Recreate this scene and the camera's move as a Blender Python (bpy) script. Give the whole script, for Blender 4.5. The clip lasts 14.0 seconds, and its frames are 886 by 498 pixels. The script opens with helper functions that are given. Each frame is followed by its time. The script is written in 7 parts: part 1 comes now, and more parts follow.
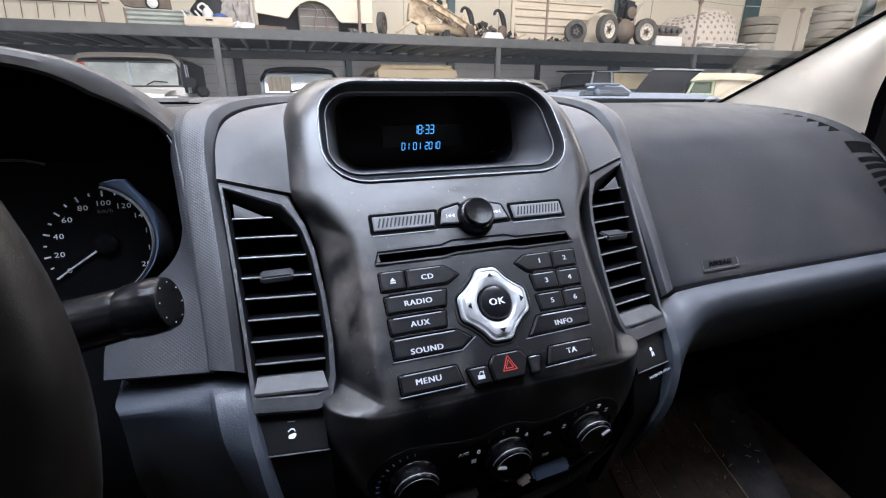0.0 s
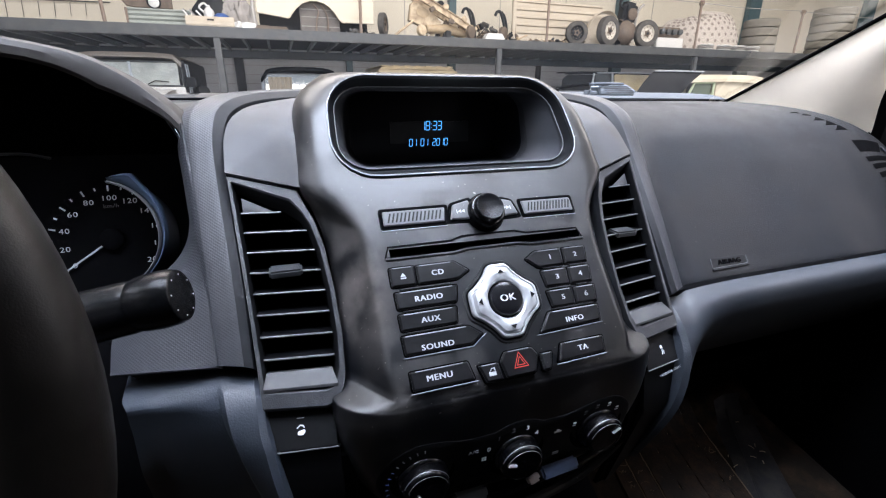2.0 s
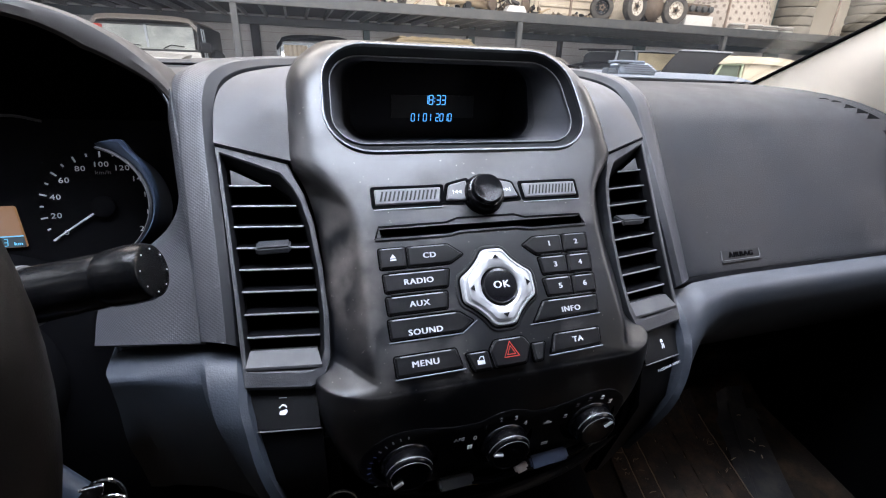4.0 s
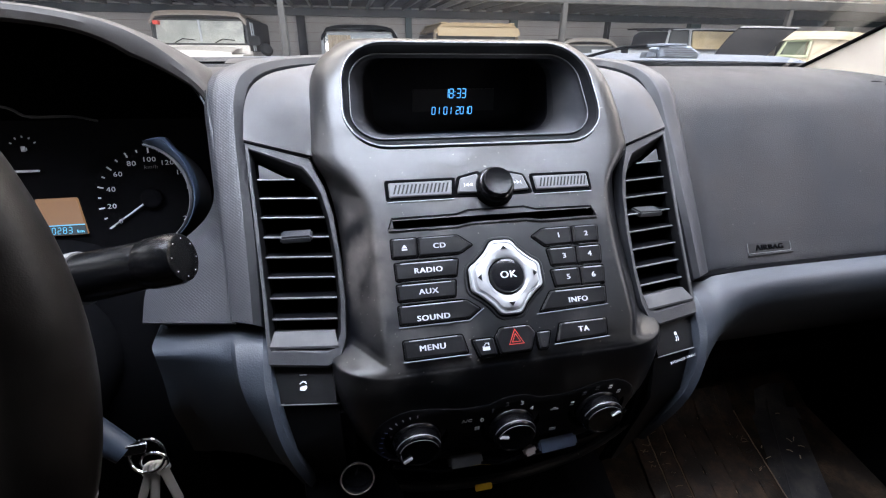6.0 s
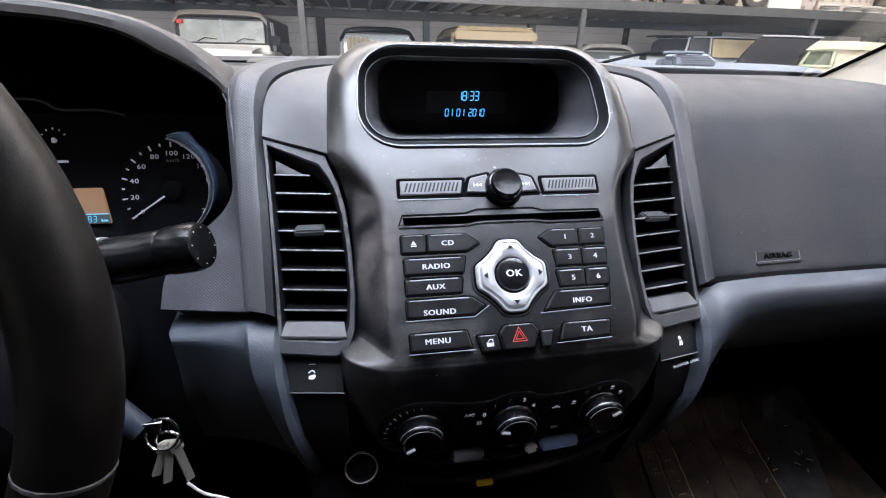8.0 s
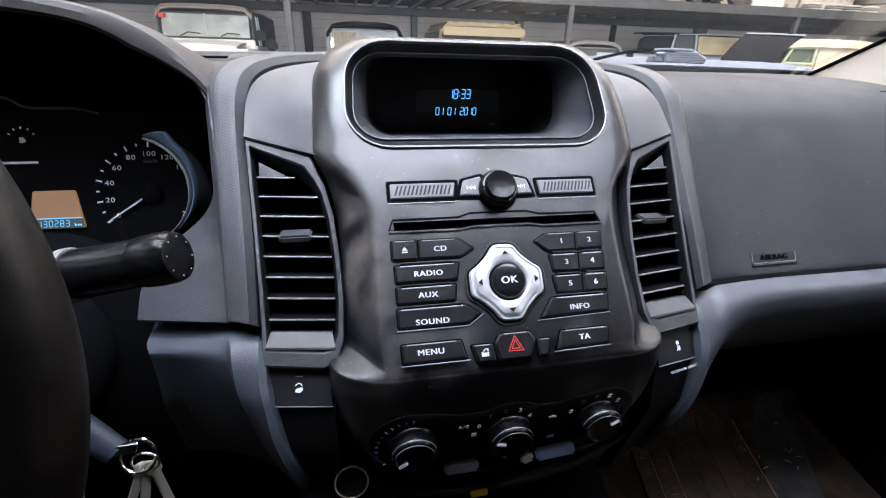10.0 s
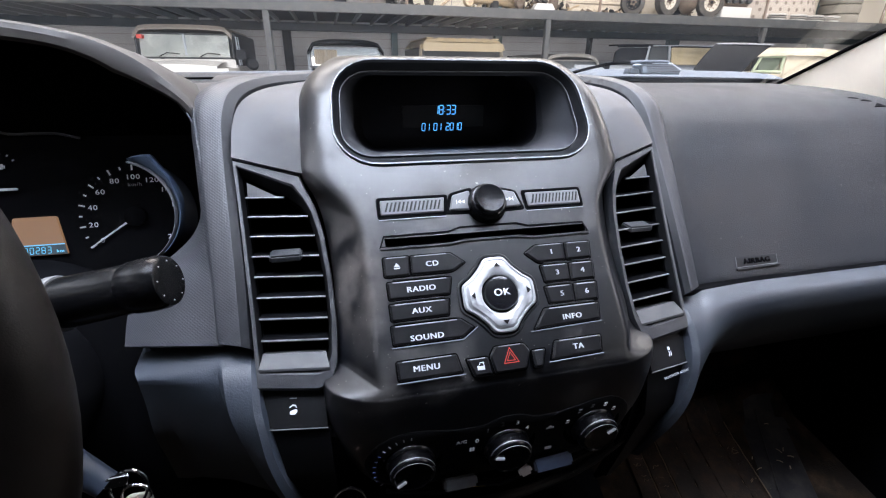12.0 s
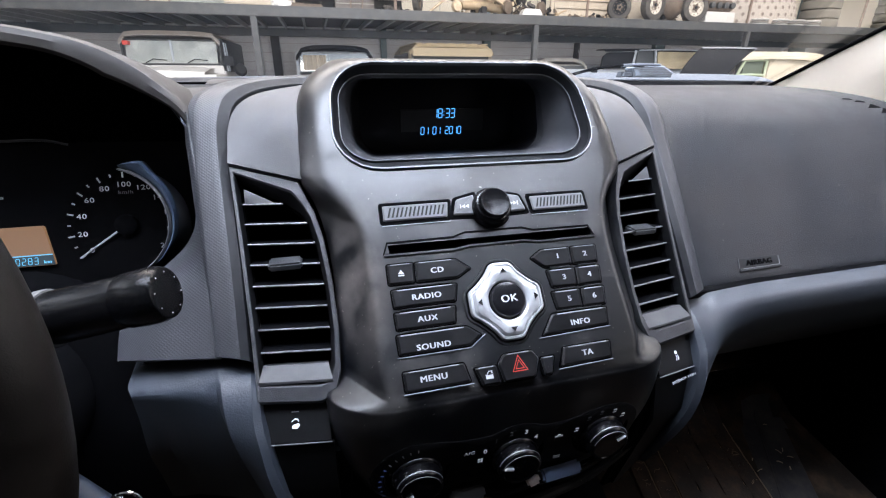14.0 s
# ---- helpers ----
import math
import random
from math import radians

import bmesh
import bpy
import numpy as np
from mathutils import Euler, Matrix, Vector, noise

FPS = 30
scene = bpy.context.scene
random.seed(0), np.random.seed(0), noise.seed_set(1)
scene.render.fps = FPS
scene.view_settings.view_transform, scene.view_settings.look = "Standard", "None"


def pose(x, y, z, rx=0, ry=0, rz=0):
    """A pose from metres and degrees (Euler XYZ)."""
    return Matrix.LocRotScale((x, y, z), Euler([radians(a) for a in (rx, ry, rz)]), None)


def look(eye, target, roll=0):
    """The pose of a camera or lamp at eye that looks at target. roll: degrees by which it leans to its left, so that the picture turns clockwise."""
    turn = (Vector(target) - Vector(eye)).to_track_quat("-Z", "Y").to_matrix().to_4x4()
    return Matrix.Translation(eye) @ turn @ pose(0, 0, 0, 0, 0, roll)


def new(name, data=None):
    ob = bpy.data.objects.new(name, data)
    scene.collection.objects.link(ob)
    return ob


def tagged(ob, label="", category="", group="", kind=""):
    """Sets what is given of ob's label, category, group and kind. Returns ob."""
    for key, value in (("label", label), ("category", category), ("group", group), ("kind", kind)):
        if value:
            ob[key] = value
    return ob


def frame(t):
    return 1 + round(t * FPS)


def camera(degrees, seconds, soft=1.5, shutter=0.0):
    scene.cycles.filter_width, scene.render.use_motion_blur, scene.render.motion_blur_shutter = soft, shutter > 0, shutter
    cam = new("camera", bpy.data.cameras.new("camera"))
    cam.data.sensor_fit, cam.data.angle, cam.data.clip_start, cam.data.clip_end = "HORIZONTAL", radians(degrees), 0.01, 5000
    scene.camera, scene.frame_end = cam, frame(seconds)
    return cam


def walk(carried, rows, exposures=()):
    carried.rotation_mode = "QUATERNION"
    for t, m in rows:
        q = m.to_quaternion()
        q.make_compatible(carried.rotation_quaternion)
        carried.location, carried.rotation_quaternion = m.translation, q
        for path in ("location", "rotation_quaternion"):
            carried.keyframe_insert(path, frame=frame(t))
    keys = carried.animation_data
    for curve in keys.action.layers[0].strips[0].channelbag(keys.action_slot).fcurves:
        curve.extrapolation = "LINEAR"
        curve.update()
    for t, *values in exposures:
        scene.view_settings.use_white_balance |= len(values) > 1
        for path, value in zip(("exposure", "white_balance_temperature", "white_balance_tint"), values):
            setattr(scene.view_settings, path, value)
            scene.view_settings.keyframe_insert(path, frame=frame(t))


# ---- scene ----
cam = camera(89.9, 14.0, soft=1.15)
EYE = 1.35
METRES, TILT, LEAN, TURN = 0.258, -19.5, 0.0, -19.3
START = (-0.1461, -0.3221)
ROWS = [
    (0.0, 0.0, 0.0, 0.0, 0.0, 0.0, -0.0),
    (0.5, 0.004, -0.0037, 0.003, -0.05, 0.06, -0.06),
    (1.0, 0.0011, 0.0008, -0.0005, -0.1, 0.11, -0.12),
    (1.5, 0.0055, 0.0083, -0.0012, -0.14, 0.17, -0.15),
    (2.0, -0.0326, 0.0135, -0.0167, -0.02, 0.11, -0.21),
    (2.5, -0.0784, -0.0849, 0.0019, 0.35, -0.26, -0.99),
    (3.0, -0.0872, -0.083, 0.0256, 0.57, -1.0, -3.74),
    (3.5, -0.0096, 0.0078, 0.0114, 0.8, -2.64, -2.86),
    (4.0, 0.0206, 0.0705, -0.0001, 1.48, -2.9, -2.48),
    (6.5, 0.1947, 0.0168, -0.0111, 8.26, -4.34, -2.85),
    (7.0, 0.1868, 0.0169, -0.0155, 9.34, -4.81, -3.29),
    (7.5, 0.1035, 0.0029, -0.0122, 9.24, -4.86, -3.93),
    (8.0, 0.1322, -0.0195, 0.0033, 8.37, -4.45, -4.3),
    (10.5, 0.0942, 0.0298, 0.0053, 6.07, -3.72, -3.93),
    (11.0, 0.0748, 0.0256, 0.0054, 5.74, -3.51, -3.73),
    (11.5, 0.1025, 0.0289, 0.0367, 5.47, -3.25, -2.83),
    (12.0, 0.0977, 0.0307, 0.0311, 5.1, -3.04, -2.3),
    (12.5, 0.1029, 0.0243, 0.0414, 4.72, -2.9, -1.78),
    (13.0, 0.0778, 0.0522, 0.0257, 4.42, -2.82, -1.57),
    (13.5, 0.0523, 0.0483, 0.0279, 4.2, -2.65, -1.67),
    (14.0, 0.0544, 0.0608, 0.0325, 3.93, -2.43, -1.61),
]
PATH = [(t, pose(START[0], START[1], EYE, TILT, LEAN, TURN) @ pose(METRES * x, METRES * y, METRES * z, 90 + pitch, roll, yaw)) for t, x, y, z, yaw, pitch, roll in ROWS]
PATH += [
    (4.2, look((-0.138, -0.305, 1.343), (0.411, 1.455, 0.568), 1.9)),
    (6.3, look((-0.104, -0.333, 1.353), (0.251, 1.458, 0.537), 0.1)),
    (8.2, look((-0.110, -0.331, 1.355), (0.240, 1.451, 0.519), 1.7)),
    (10.3, look((-0.118, -0.321, 1.352), (0.278, 1.465, 0.545), 1.7)),
]
walk(cam, sorted(PATH, key=lambda row: row[0]), exposures=[(0.0, 0.04, 6550, 14), (2.0, 0.04, 6550, 14), (3.0, 0.12, 6650, 14), (4.0, 0.15, 6700, 14), (6.5, 0.30, 6750, 14), (7.5, 0.28, 6750, 14), (8.2, 0.28, 6750, 14), (10.5, 0.22, 6700, 14), (12.5, 0.16, 6600, 14), (14.0, 0.14, 6600, 14)])

# ---- daylight: a hall that is open behind the truck, with added overhead fill lamps ----
world = bpy.data.worlds.new("sky")
scene.world = world
world.use_nodes = True
sky = world.node_tree.nodes.new("ShaderNodeTexSky")
sky.sky_type, sky.sun_disc = "NISHITA", False
sky.sun_elevation, sky.sun_rotation = radians(40), radians(200)
world.node_tree.links.new(sky.outputs[0], world.node_tree.nodes["Background"].inputs[0])
world.node_tree.nodes["Background"].inputs[1].default_value = 0.08


def area(name, m, sx, sy, power, colour):
    lamp = bpy.data.lights.new(name, "AREA")
    lamp.shape, lamp.size, lamp.size_y, lamp.energy, lamp.color = "RECTANGLE", sx, sy, power, colour
    ob = new(name, lamp)
    ob.matrix_world = m
    return ob


area("doorway_daylight", look((2.0, -9.0, 2.6), (2.0, 0, 1.6)), 16, 4.6, 1900, (1.0, 0.97, 0.95))
# two added fills: no rooflight is known; the truck's shapes the dash reflections
area("overhead_fill_hall", look((6.5, 4.6, 5.9), (6.5, 4.6, 0)), 20, 2.4, 1650, (1.0, 0.955, 0.90))
area("overhead_fill_truck", look((0.0, -0.7, 5.9), (0.0, -0.7, 0)), 6.0, 3.4, 1350, (0.735, 0.85, 1.03))
# daylight in the cabin's side windows
area("driver_window_daylight", look((-0.76, -0.04, EYE + 0.27), (-0.16, 0.08, EYE - 0.14)), 0.50, 0.22, 1.45, (0.80, 0.89, 1.0))
area("passenger_window_daylight", look((0.76, -0.16, EYE + 0.14), (0.52, 0.10, EYE - 0.60)), 0.45, 0.24, 1.35, (0.88, 0.90, 1.0))


# ---- materials ----
def shader(name, colour, rough=0.5, metal=0.0, spread=0.15, scale=40.0, bump=0.0, bump_scale=900.0, dust=0.0, dust_scale=6.0, dust_colour=(0.30, 0.27, 0.23), spec=0.5, coat=0.0, specks=0.0, dust_from=0.46, dust_to=0.80):
    """A surface with two scales of colour variation, fine relief and, where dust > 0, patches of dry dust."""
    m = bpy.data.materials.new(name)
    m.use_nodes = True
    t = m.node_tree
    n, l = t.nodes, t.links
    b = n["Principled BSDF"]
    b.inputs["Roughness"].default_value, b.inputs["Metallic"].default_value = rough, metal
    b.inputs["Specular IOR Level"].default_value = spec
    b.inputs["Coat Weight"].default_value = coat
    co = n.new("ShaderNodeTexCoord")
    n1 = n.new("ShaderNodeTexNoise")
    n1.inputs["Scale"].default_value, n1.inputs["Detail"].default_value = scale, 6
    l.new(co.outputs["Object"], n1.inputs["Vector"])
    ramp = n.new("ShaderNodeMix")
    ramp.data_type = "RGBA"
    ramp.inputs["A"].default_value = (*[c * (1 - spread) for c in colour], 1)
    ramp.inputs["B"].default_value = (*[min(1, c * (1 + spread)) for c in colour], 1)
    l.new(n1.outputs["Fac"], ramp.inputs["Factor"])
    last = ramp.outputs["Result"]
    if dust > 0:
        n2 = n.new("ShaderNodeTexNoise")
        n2.inputs["Scale"].default_value, n2.inputs["Detail"].default_value, n2.inputs["Roughness"].default_value = dust_scale, 8, 0.65
        l.new(co.outputs["Object"], n2.inputs["Vector"])
        cut = n.new("ShaderNodeMapRange")
        cut.inputs["From Min"].default_value, cut.inputs["From Max"].default_value = dust_from, dust_to
        cut.inputs["To Max"].default_value = dust
        l.new(n2.outputs["Fac"], cut.inputs["Value"])
        over = n.new("ShaderNodeMix")
        over.data_type = "RGBA"
        over.inputs["B"].default_value = (*dust_colour, 1)
        l.new(cut.outputs["Result"], over.inputs["Factor"])
        l.new(last, over.inputs["A"])
        last = over.outputs["Result"]
        rr = n.new("ShaderNodeMath")
        rr.operation = "MULTIPLY_ADD"
        rr.inputs[1].default_value, rr.inputs[2].default_value = 0.5, rough
        l.new(cut.outputs["Result"], rr.inputs[0])
        l.new(rr.outputs[0], b.inputs["Roughness"])
    if specks > 0:
        n4 = n.new("ShaderNodeTexNoise")
        n4.inputs["Scale"].default_value, n4.inputs["Detail"].default_value = 330, 2
        l.new(co.outputs["Object"], n4.inputs["Vector"])
        dots = n.new("ShaderNodeMapRange")
        dots.inputs["From Min"].default_value, dots.inputs["From Max"].default_value, dots.inputs["To Max"].default_value = 0.715, 0.77, specks
        l.new(n4.outputs["Fac"], dots.inputs["Value"])
        grit = n.new("ShaderNodeMix")
        grit.data_type = "RGBA"
        grit.inputs["B"].default_value = (0.20, 0.18, 0.16, 1)
        l.new(dots.outputs["Result"], grit.inputs["Factor"])
        l.new(last, grit.inputs["A"])
        last = grit.outputs["Result"]
    l.new(last, b.inputs["Base Color"])
    if bump > 0:
        n3 = n.new("ShaderNodeTexNoise")
        n3.inputs["Scale"].default_value, n3.inputs["Detail"].default_value = bump_scale, 3
        l.new(co.outputs["Object"], n3.inputs["Vector"])
        bp = n.new("ShaderNodeBump")
        bp.inputs["Strength"].default_value, bp.inputs["Distance"].default_value = bump, 0.001
        l.new(n3.outputs["Fac"], bp.inputs["Height"])
        l.new(bp.outputs["Normal"], b.inputs["Normal"])
    return m


def weave(name, colour, rough, pitch, bump):
    """Moulded plastic with a fine woven relief, of a given pitch in metres."""
    m = shader(name, colour, rough, spread=0.12, scale=25, dust=0.06, dust_scale=9, dust_colour=(0.10, 0.09, 0.085), spec=0.35)
    t = m.node_tree
    n, l = t.nodes, t.links
    co = n.new("ShaderNodeTexCoord")
    ribs = []
    for axis in ((0.71, 0.45, 0.55), (0.71, -0.45, -0.55)):
        along = n.new("ShaderNodeVectorMath")
        along.operation = "DOT_PRODUCT"
        along.inputs[1].default_value = [2 * math.pi * c / pitch for c in axis]
        l.new(co.outputs["Object"], along.inputs[0])
        wave = n.new("ShaderNodeMath")
        wave.operation = "SINE"
        l.new(along.outputs["Value"], wave.inputs[0])
        ribs.append(wave)
    cells = n.new("ShaderNodeMath")
    cells.operation = "MAXIMUM"
    for i in (0, 1):
        l.new(ribs[i].outputs[0], cells.inputs[i])
    bp = n.new("ShaderNodeBump")
    bp.inputs["Strength"].default_value, bp.inputs["Distance"].default_value = bump, 0.001
    l.new(cells.outputs[0], bp.inputs["Height"])
    l.new(bp.outputs["Normal"], n["Principled BSDF"].inputs["Normal"])
    return m


def glow(name, colour, strength):
    m = bpy.data.materials.new(name)
    m.use_nodes = True
    b = m.node_tree.nodes["Principled BSDF"]
    b.inputs["Base Color"].default_value = (0.02, 0.02, 0.02, 1)
    b.inputs["Emission Color"].default_value = (*colour, 1)
    b.inputs["Emission Strength"].default_value = strength
    return m


def clear_glass(name, tint=(1, 1, 1), rough=0.0):
    m = bpy.data.materials.new(name)
    m.use_nodes = True
    b = m.node_tree.nodes["Principled BSDF"]
    b.inputs["Base Color"].default_value = (*tint, 1)
    b.inputs["Transmission Weight"].default_value = 1
    b.inputs["Roughness"].default_value = rough
    b.inputs["IOR"].default_value = 1.45
    return m


BEZEL = shader("satin_black_plastic", (0.0014, 0.0017, 0.0026), 0.33, spread=0.3, scale=30, bump=0.08, bump_scale=2500, dust=0.55, dust_scale=16, dust_colour=(0.044, 0.039, 0.036), dust_from=0.52, dust_to=0.72, spec=0.62, specks=0.75)


def stain(m, centre, size, colour, strength):
    """A hazy dried smear of its own shape over a surface, round a place on it."""
    t = m.node_tree
    n, l = t.nodes, t.links
    b = n["Principled BSDF"]
    before = b.inputs["Base Color"].links[0].from_socket
    co = n.new("ShaderNodeTexCoord")
    wob = n.new("ShaderNodeTexNoise")
    wob.inputs["Scale"].default_value, wob.inputs["Detail"].default_value = 38, 5
    l.new(co.outputs["Object"], wob.inputs["Vector"])
    shift = n.new("ShaderNodeVectorMath")
    shift.operation = "SUBTRACT"
    shift.inputs[1].default_value = centre
    l.new(co.outputs["Object"], shift.inputs[0])
    ratio = n.new("ShaderNodeVectorMath")
    ratio.operation = "DIVIDE"
    ratio.inputs[1].default_value = size
    l.new(shift.outputs[0], ratio.inputs[0])
    far = n.new("ShaderNodeVectorMath")
    far.operation = "LENGTH"
    l.new(ratio.outputs[0], far.inputs[0])
    near = n.new("ShaderNodeMapRange")
    near.inputs["From Min"].default_value, near.inputs["From Max"].default_value = 1.0, 0.2
    l.new(far.outputs["Value"], near.inputs["Value"])
    patch = n.new("ShaderNodeMapRange")
    patch.inputs["From Min"].default_value, patch.inputs["From Max"].default_value, patch.inputs["To Max"].default_value = 0.36, 0.66, strength
    l.new(wob.outputs["Fac"], patch.inputs["Value"])
    both = n.new("ShaderNodeMath")
    both.operation = "MULTIPLY"
    l.new(near.outputs["Result"], both.inputs[0])
    l.new(patch.outputs["Result"], both.inputs[1])
    mix = n.new("ShaderNodeMix")
    mix.data_type = "RGBA"
    mix.inputs["B"].default_value = (*colour, 1)
    l.new(both.outputs[0], mix.inputs["Factor"])
    l.new(before, mix.inputs["A"])
    l.new(mix.outputs["Result"], b.inputs["Base Color"])


stain(BEZEL, (-0.109, 0.0, -0.143), (0.026, 0.08, 0.062), (0.13, 0.113, 0.103), 0.68)
PAD = shader("soft_grained_plastic", (0.0044, 0.0055, 0.0076), 0.55, spread=0.35, scale=14, bump=0.45, bump_scale=1000, dust=0.70, dust_scale=5.5, dust_colour=(0.036, 0.031, 0.028), spec=0.22, specks=0.45)
INNER = shader("smooth_grey_plastic", (0.037, 0.037, 0.039), 0.50, spread=0.5, scale=22, bump=0.14, bump_scale=1400, dust=0.75, dust_scale=18, dust_colour=(0.085, 0.072, 0.062), spec=0.32)
WEAVE = weave("woven_grain_plastic", (0.021, 0.0215, 0.0245), 0.42, 0.0019, 0.16)
HOODTOP = shader("sun_faded_hood_plastic", (0.0165, 0.0145, 0.0132), 0.52, spread=0.12, scale=12, bump=0.10, bump_scale=1500, dust=0.35, dust_scale=5, dust_colour=(0.045, 0.038, 0.033), spec=0.30)
LEATHER = shader("grey_grained_trim", (0.019, 0.0232, 0.0305), 0.45, spread=0.15, scale=22, bump=0.26, bump_scale=700, dust=0.08, dust_scale=10, dust_colour=(0.16, 0.15, 0.14), spec=0.5)
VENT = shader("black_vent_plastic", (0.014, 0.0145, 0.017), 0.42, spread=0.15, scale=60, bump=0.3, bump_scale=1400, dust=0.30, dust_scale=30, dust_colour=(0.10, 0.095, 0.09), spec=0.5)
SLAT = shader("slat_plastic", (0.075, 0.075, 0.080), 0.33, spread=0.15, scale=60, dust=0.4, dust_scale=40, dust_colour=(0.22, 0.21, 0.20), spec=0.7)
SILLGREY = shader("dusty_sill_plastic", (0.022, 0.022, 0.024), 0.5, spread=0.2, scale=60, dust=0.5, dust_scale=60, dust_colour=(0.075, 0.07, 0.065), spec=0.4)
GROOVE = shader("plain_dark_trim", (0.0045, 0.0048, 0.006), 0.5, spread=0.2, scale=30, bump=0.1, bump_scale=2000, spec=0.2)
# near-black for black parts and for shade painted into gaps and cavities
BLACK = shader("black_plastic_and_cavity_shade", (0.0022, 0.0022, 0.0026), 0.85, spread=0.2, scale=30, spec=0.02)
# near-zero black: the shade under the dial hood is put into this colour
VOID = shader("hood_shade_black", (0.0007, 0.0007, 0.0008), 0.95, spread=0.2, scale=30, spec=0.0)
BUTTON = shader("button_rubber", (0.0040, 0.0040, 0.0046), 0.32, spread=0.15, scale=50, bump=0.1, bump_scale=3000, dust=0.10, dust_scale=40, dust_colour=(0.07, 0.062, 0.058), spec=0.27)
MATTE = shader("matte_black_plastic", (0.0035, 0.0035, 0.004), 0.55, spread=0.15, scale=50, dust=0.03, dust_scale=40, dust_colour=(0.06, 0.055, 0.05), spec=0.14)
LINING = shader("pale_headlining", (0.50, 0.50, 0.50), 0.9, spread=0.05, scale=20, bump=0.4, bump_scale=900)
GLOSS = shader("gloss_black_plastic", (0.004, 0.004, 0.005), 0.16, spread=0.2, scale=30, dust=0.04, dust_scale=60, dust_colour=(0.08, 0.07, 0.065))
SILVER = shader("satin_silver_plastic", (0.37, 0.375, 0.385), 0.36, metal=0.5, spread=0.06, scale=40, bump=0.05, bump_scale=3000)
CHROME = shader("bright_chrome", (0.80, 0.81, 0.83), 0.12, metal=1.0, spread=0.04, scale=60)
PRINT = shader("white_print", (0.40, 0.41, 0.43), 0.5, spread=0.05, scale=90)
# lighter copy of the print, raised for signs that lie in deep shade
WHITEPRINT = shader("bright_white_print", (0.80, 0.81, 0.83), 0.5, spread=0.05, scale=90)
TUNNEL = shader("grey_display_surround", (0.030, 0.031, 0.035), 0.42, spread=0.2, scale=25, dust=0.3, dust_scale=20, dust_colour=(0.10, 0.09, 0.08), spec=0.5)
# pale tone for highlights painted along edges, and the hood's side line
EDGEGREY = shader("glossy_pale_edge", (0.16, 0.17, 0.19), 0.25, spread=0.1, scale=50, spec=0.8)
CLIPBLUE = shader("glossy_blue_clip", (0.050, 0.066, 0.105), 0.22, spread=0.1, scale=50, spec=0.8)
CLIPPINK = shader("pinkish_grey_clip", (0.26, 0.21, 0.195), 0.35, spread=0.1, scale=50)
GREYPRINT = shader("grey_print", (0.30, 0.31, 0.32), 0.5, spread=0.05, scale=90)
DIMPRINT = shader("faded_print", (0.05, 0.05, 0.055), 0.5, spread=0.1, scale=90)
BLUEPRINT = shader("blue_print", (0.035, 0.055, 0.16), 0.5, spread=0.05, scale=90)
REDPRINT = shader("red_print", (0.50, 0.045, 0.03), 0.45, spread=0.05, scale=90)
YELLOW = shader("yellow_label", (0.65, 0.42, 0.03), 0.5, spread=0.10, scale=120)
WHEELSKIN = shader("wheel_rim_leatherette", (0.0036, 0.0027, 0.0022), 0.36, spread=0.25, scale=40, bump=0.12, bump_scale=1600, dust=0.25, dust_scale=25, dust_colour=(0.024, 0.017, 0.013), spec=0.30)
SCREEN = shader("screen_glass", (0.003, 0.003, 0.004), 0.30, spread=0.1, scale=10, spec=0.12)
LCDGLOW = glow("cyan_display_light", (0.08, 0.42, 1.0), 1.5)
LCDPALE = glow("pale_cyan_display_light", (0.10, 0.50, 0.80), 1.3)
LCDBACK = glow("dim_cyan_display_light", (0.01, 0.10, 0.17), 0.25)
# pale tone for the highlight painted along the keys' top edges
KEYSHINE = shader("key_edge_highlight", (0.22, 0.225, 0.24), 0.32, spread=0.2, scale=120, spec=0.6)
RIBGREY = shader("pale_grey_plastic", (0.075, 0.076, 0.080), 0.45, spread=0.1, scale=60, dust=0.2, dust_scale=50, dust_colour=(0.25, 0.24, 0.22))
AMBER = glow("lit_amber_lcd", (0.80, 0.42, 0.18), 0.25)
FABRIC = shader("cream_pillar_cloth", (0.78, 0.69, 0.57), 0.9, spread=0.06, scale=20, bump=0.4, bump_scale=1500, dust=0.2, dust_scale=7, dust_colour=(0.45, 0.41, 0.35))
CARPET = shader("brown_carpet", (0.012, 0.008, 0.0055), 0.85, spread=0.5, scale=60, bump=0.9, bump_scale=300, dust=0.8, dust_scale=22, dust_colour=(0.09, 0.058, 0.036), spec=0.2)
CRESCENT = shader("blue_grey_crescent", (0.030, 0.042, 0.065), 0.30, spread=0.2, scale=40, spec=0.5)
NAVY = shader("glossy_navy_trim", (0.016, 0.021, 0.030), 0.30, spread=0.2, scale=40, spec=0.5)
STALK_BLACK = shader("gloss_stalk_plastic", (0.0030, 0.0030, 0.0035), 0.26, spread=0.2, scale=40, spec=0.18)
KNOB = shader("satin_knob_plastic", (0.0016, 0.0016, 0.002), 0.22, spread=0.2, scale=40, spec=0.28)
GLASS = clear_glass("windscreen_glass")
BRASS = shader("key_steel", (0.56, 0.52, 0.46), 0.40, metal=0.75, spread=0.1, scale=90)
SOCKETRIM = shader("worn_bronze_rim", (0.14, 0.105, 0.085), 0.4, spread=0.3, scale=60)
CORD = shader("white_cord", (0.52, 0.51, 0.48), 0.8, spread=0.08, scale=200)


# ---- building helpers ----
def thing(name, label, category, at=(0, 0, 0), group="", kind=""):
    ob = new(name)
    ob.empty_display_size = 0.05
    ob.location = at
    return tagged(ob, label, category, group, kind)


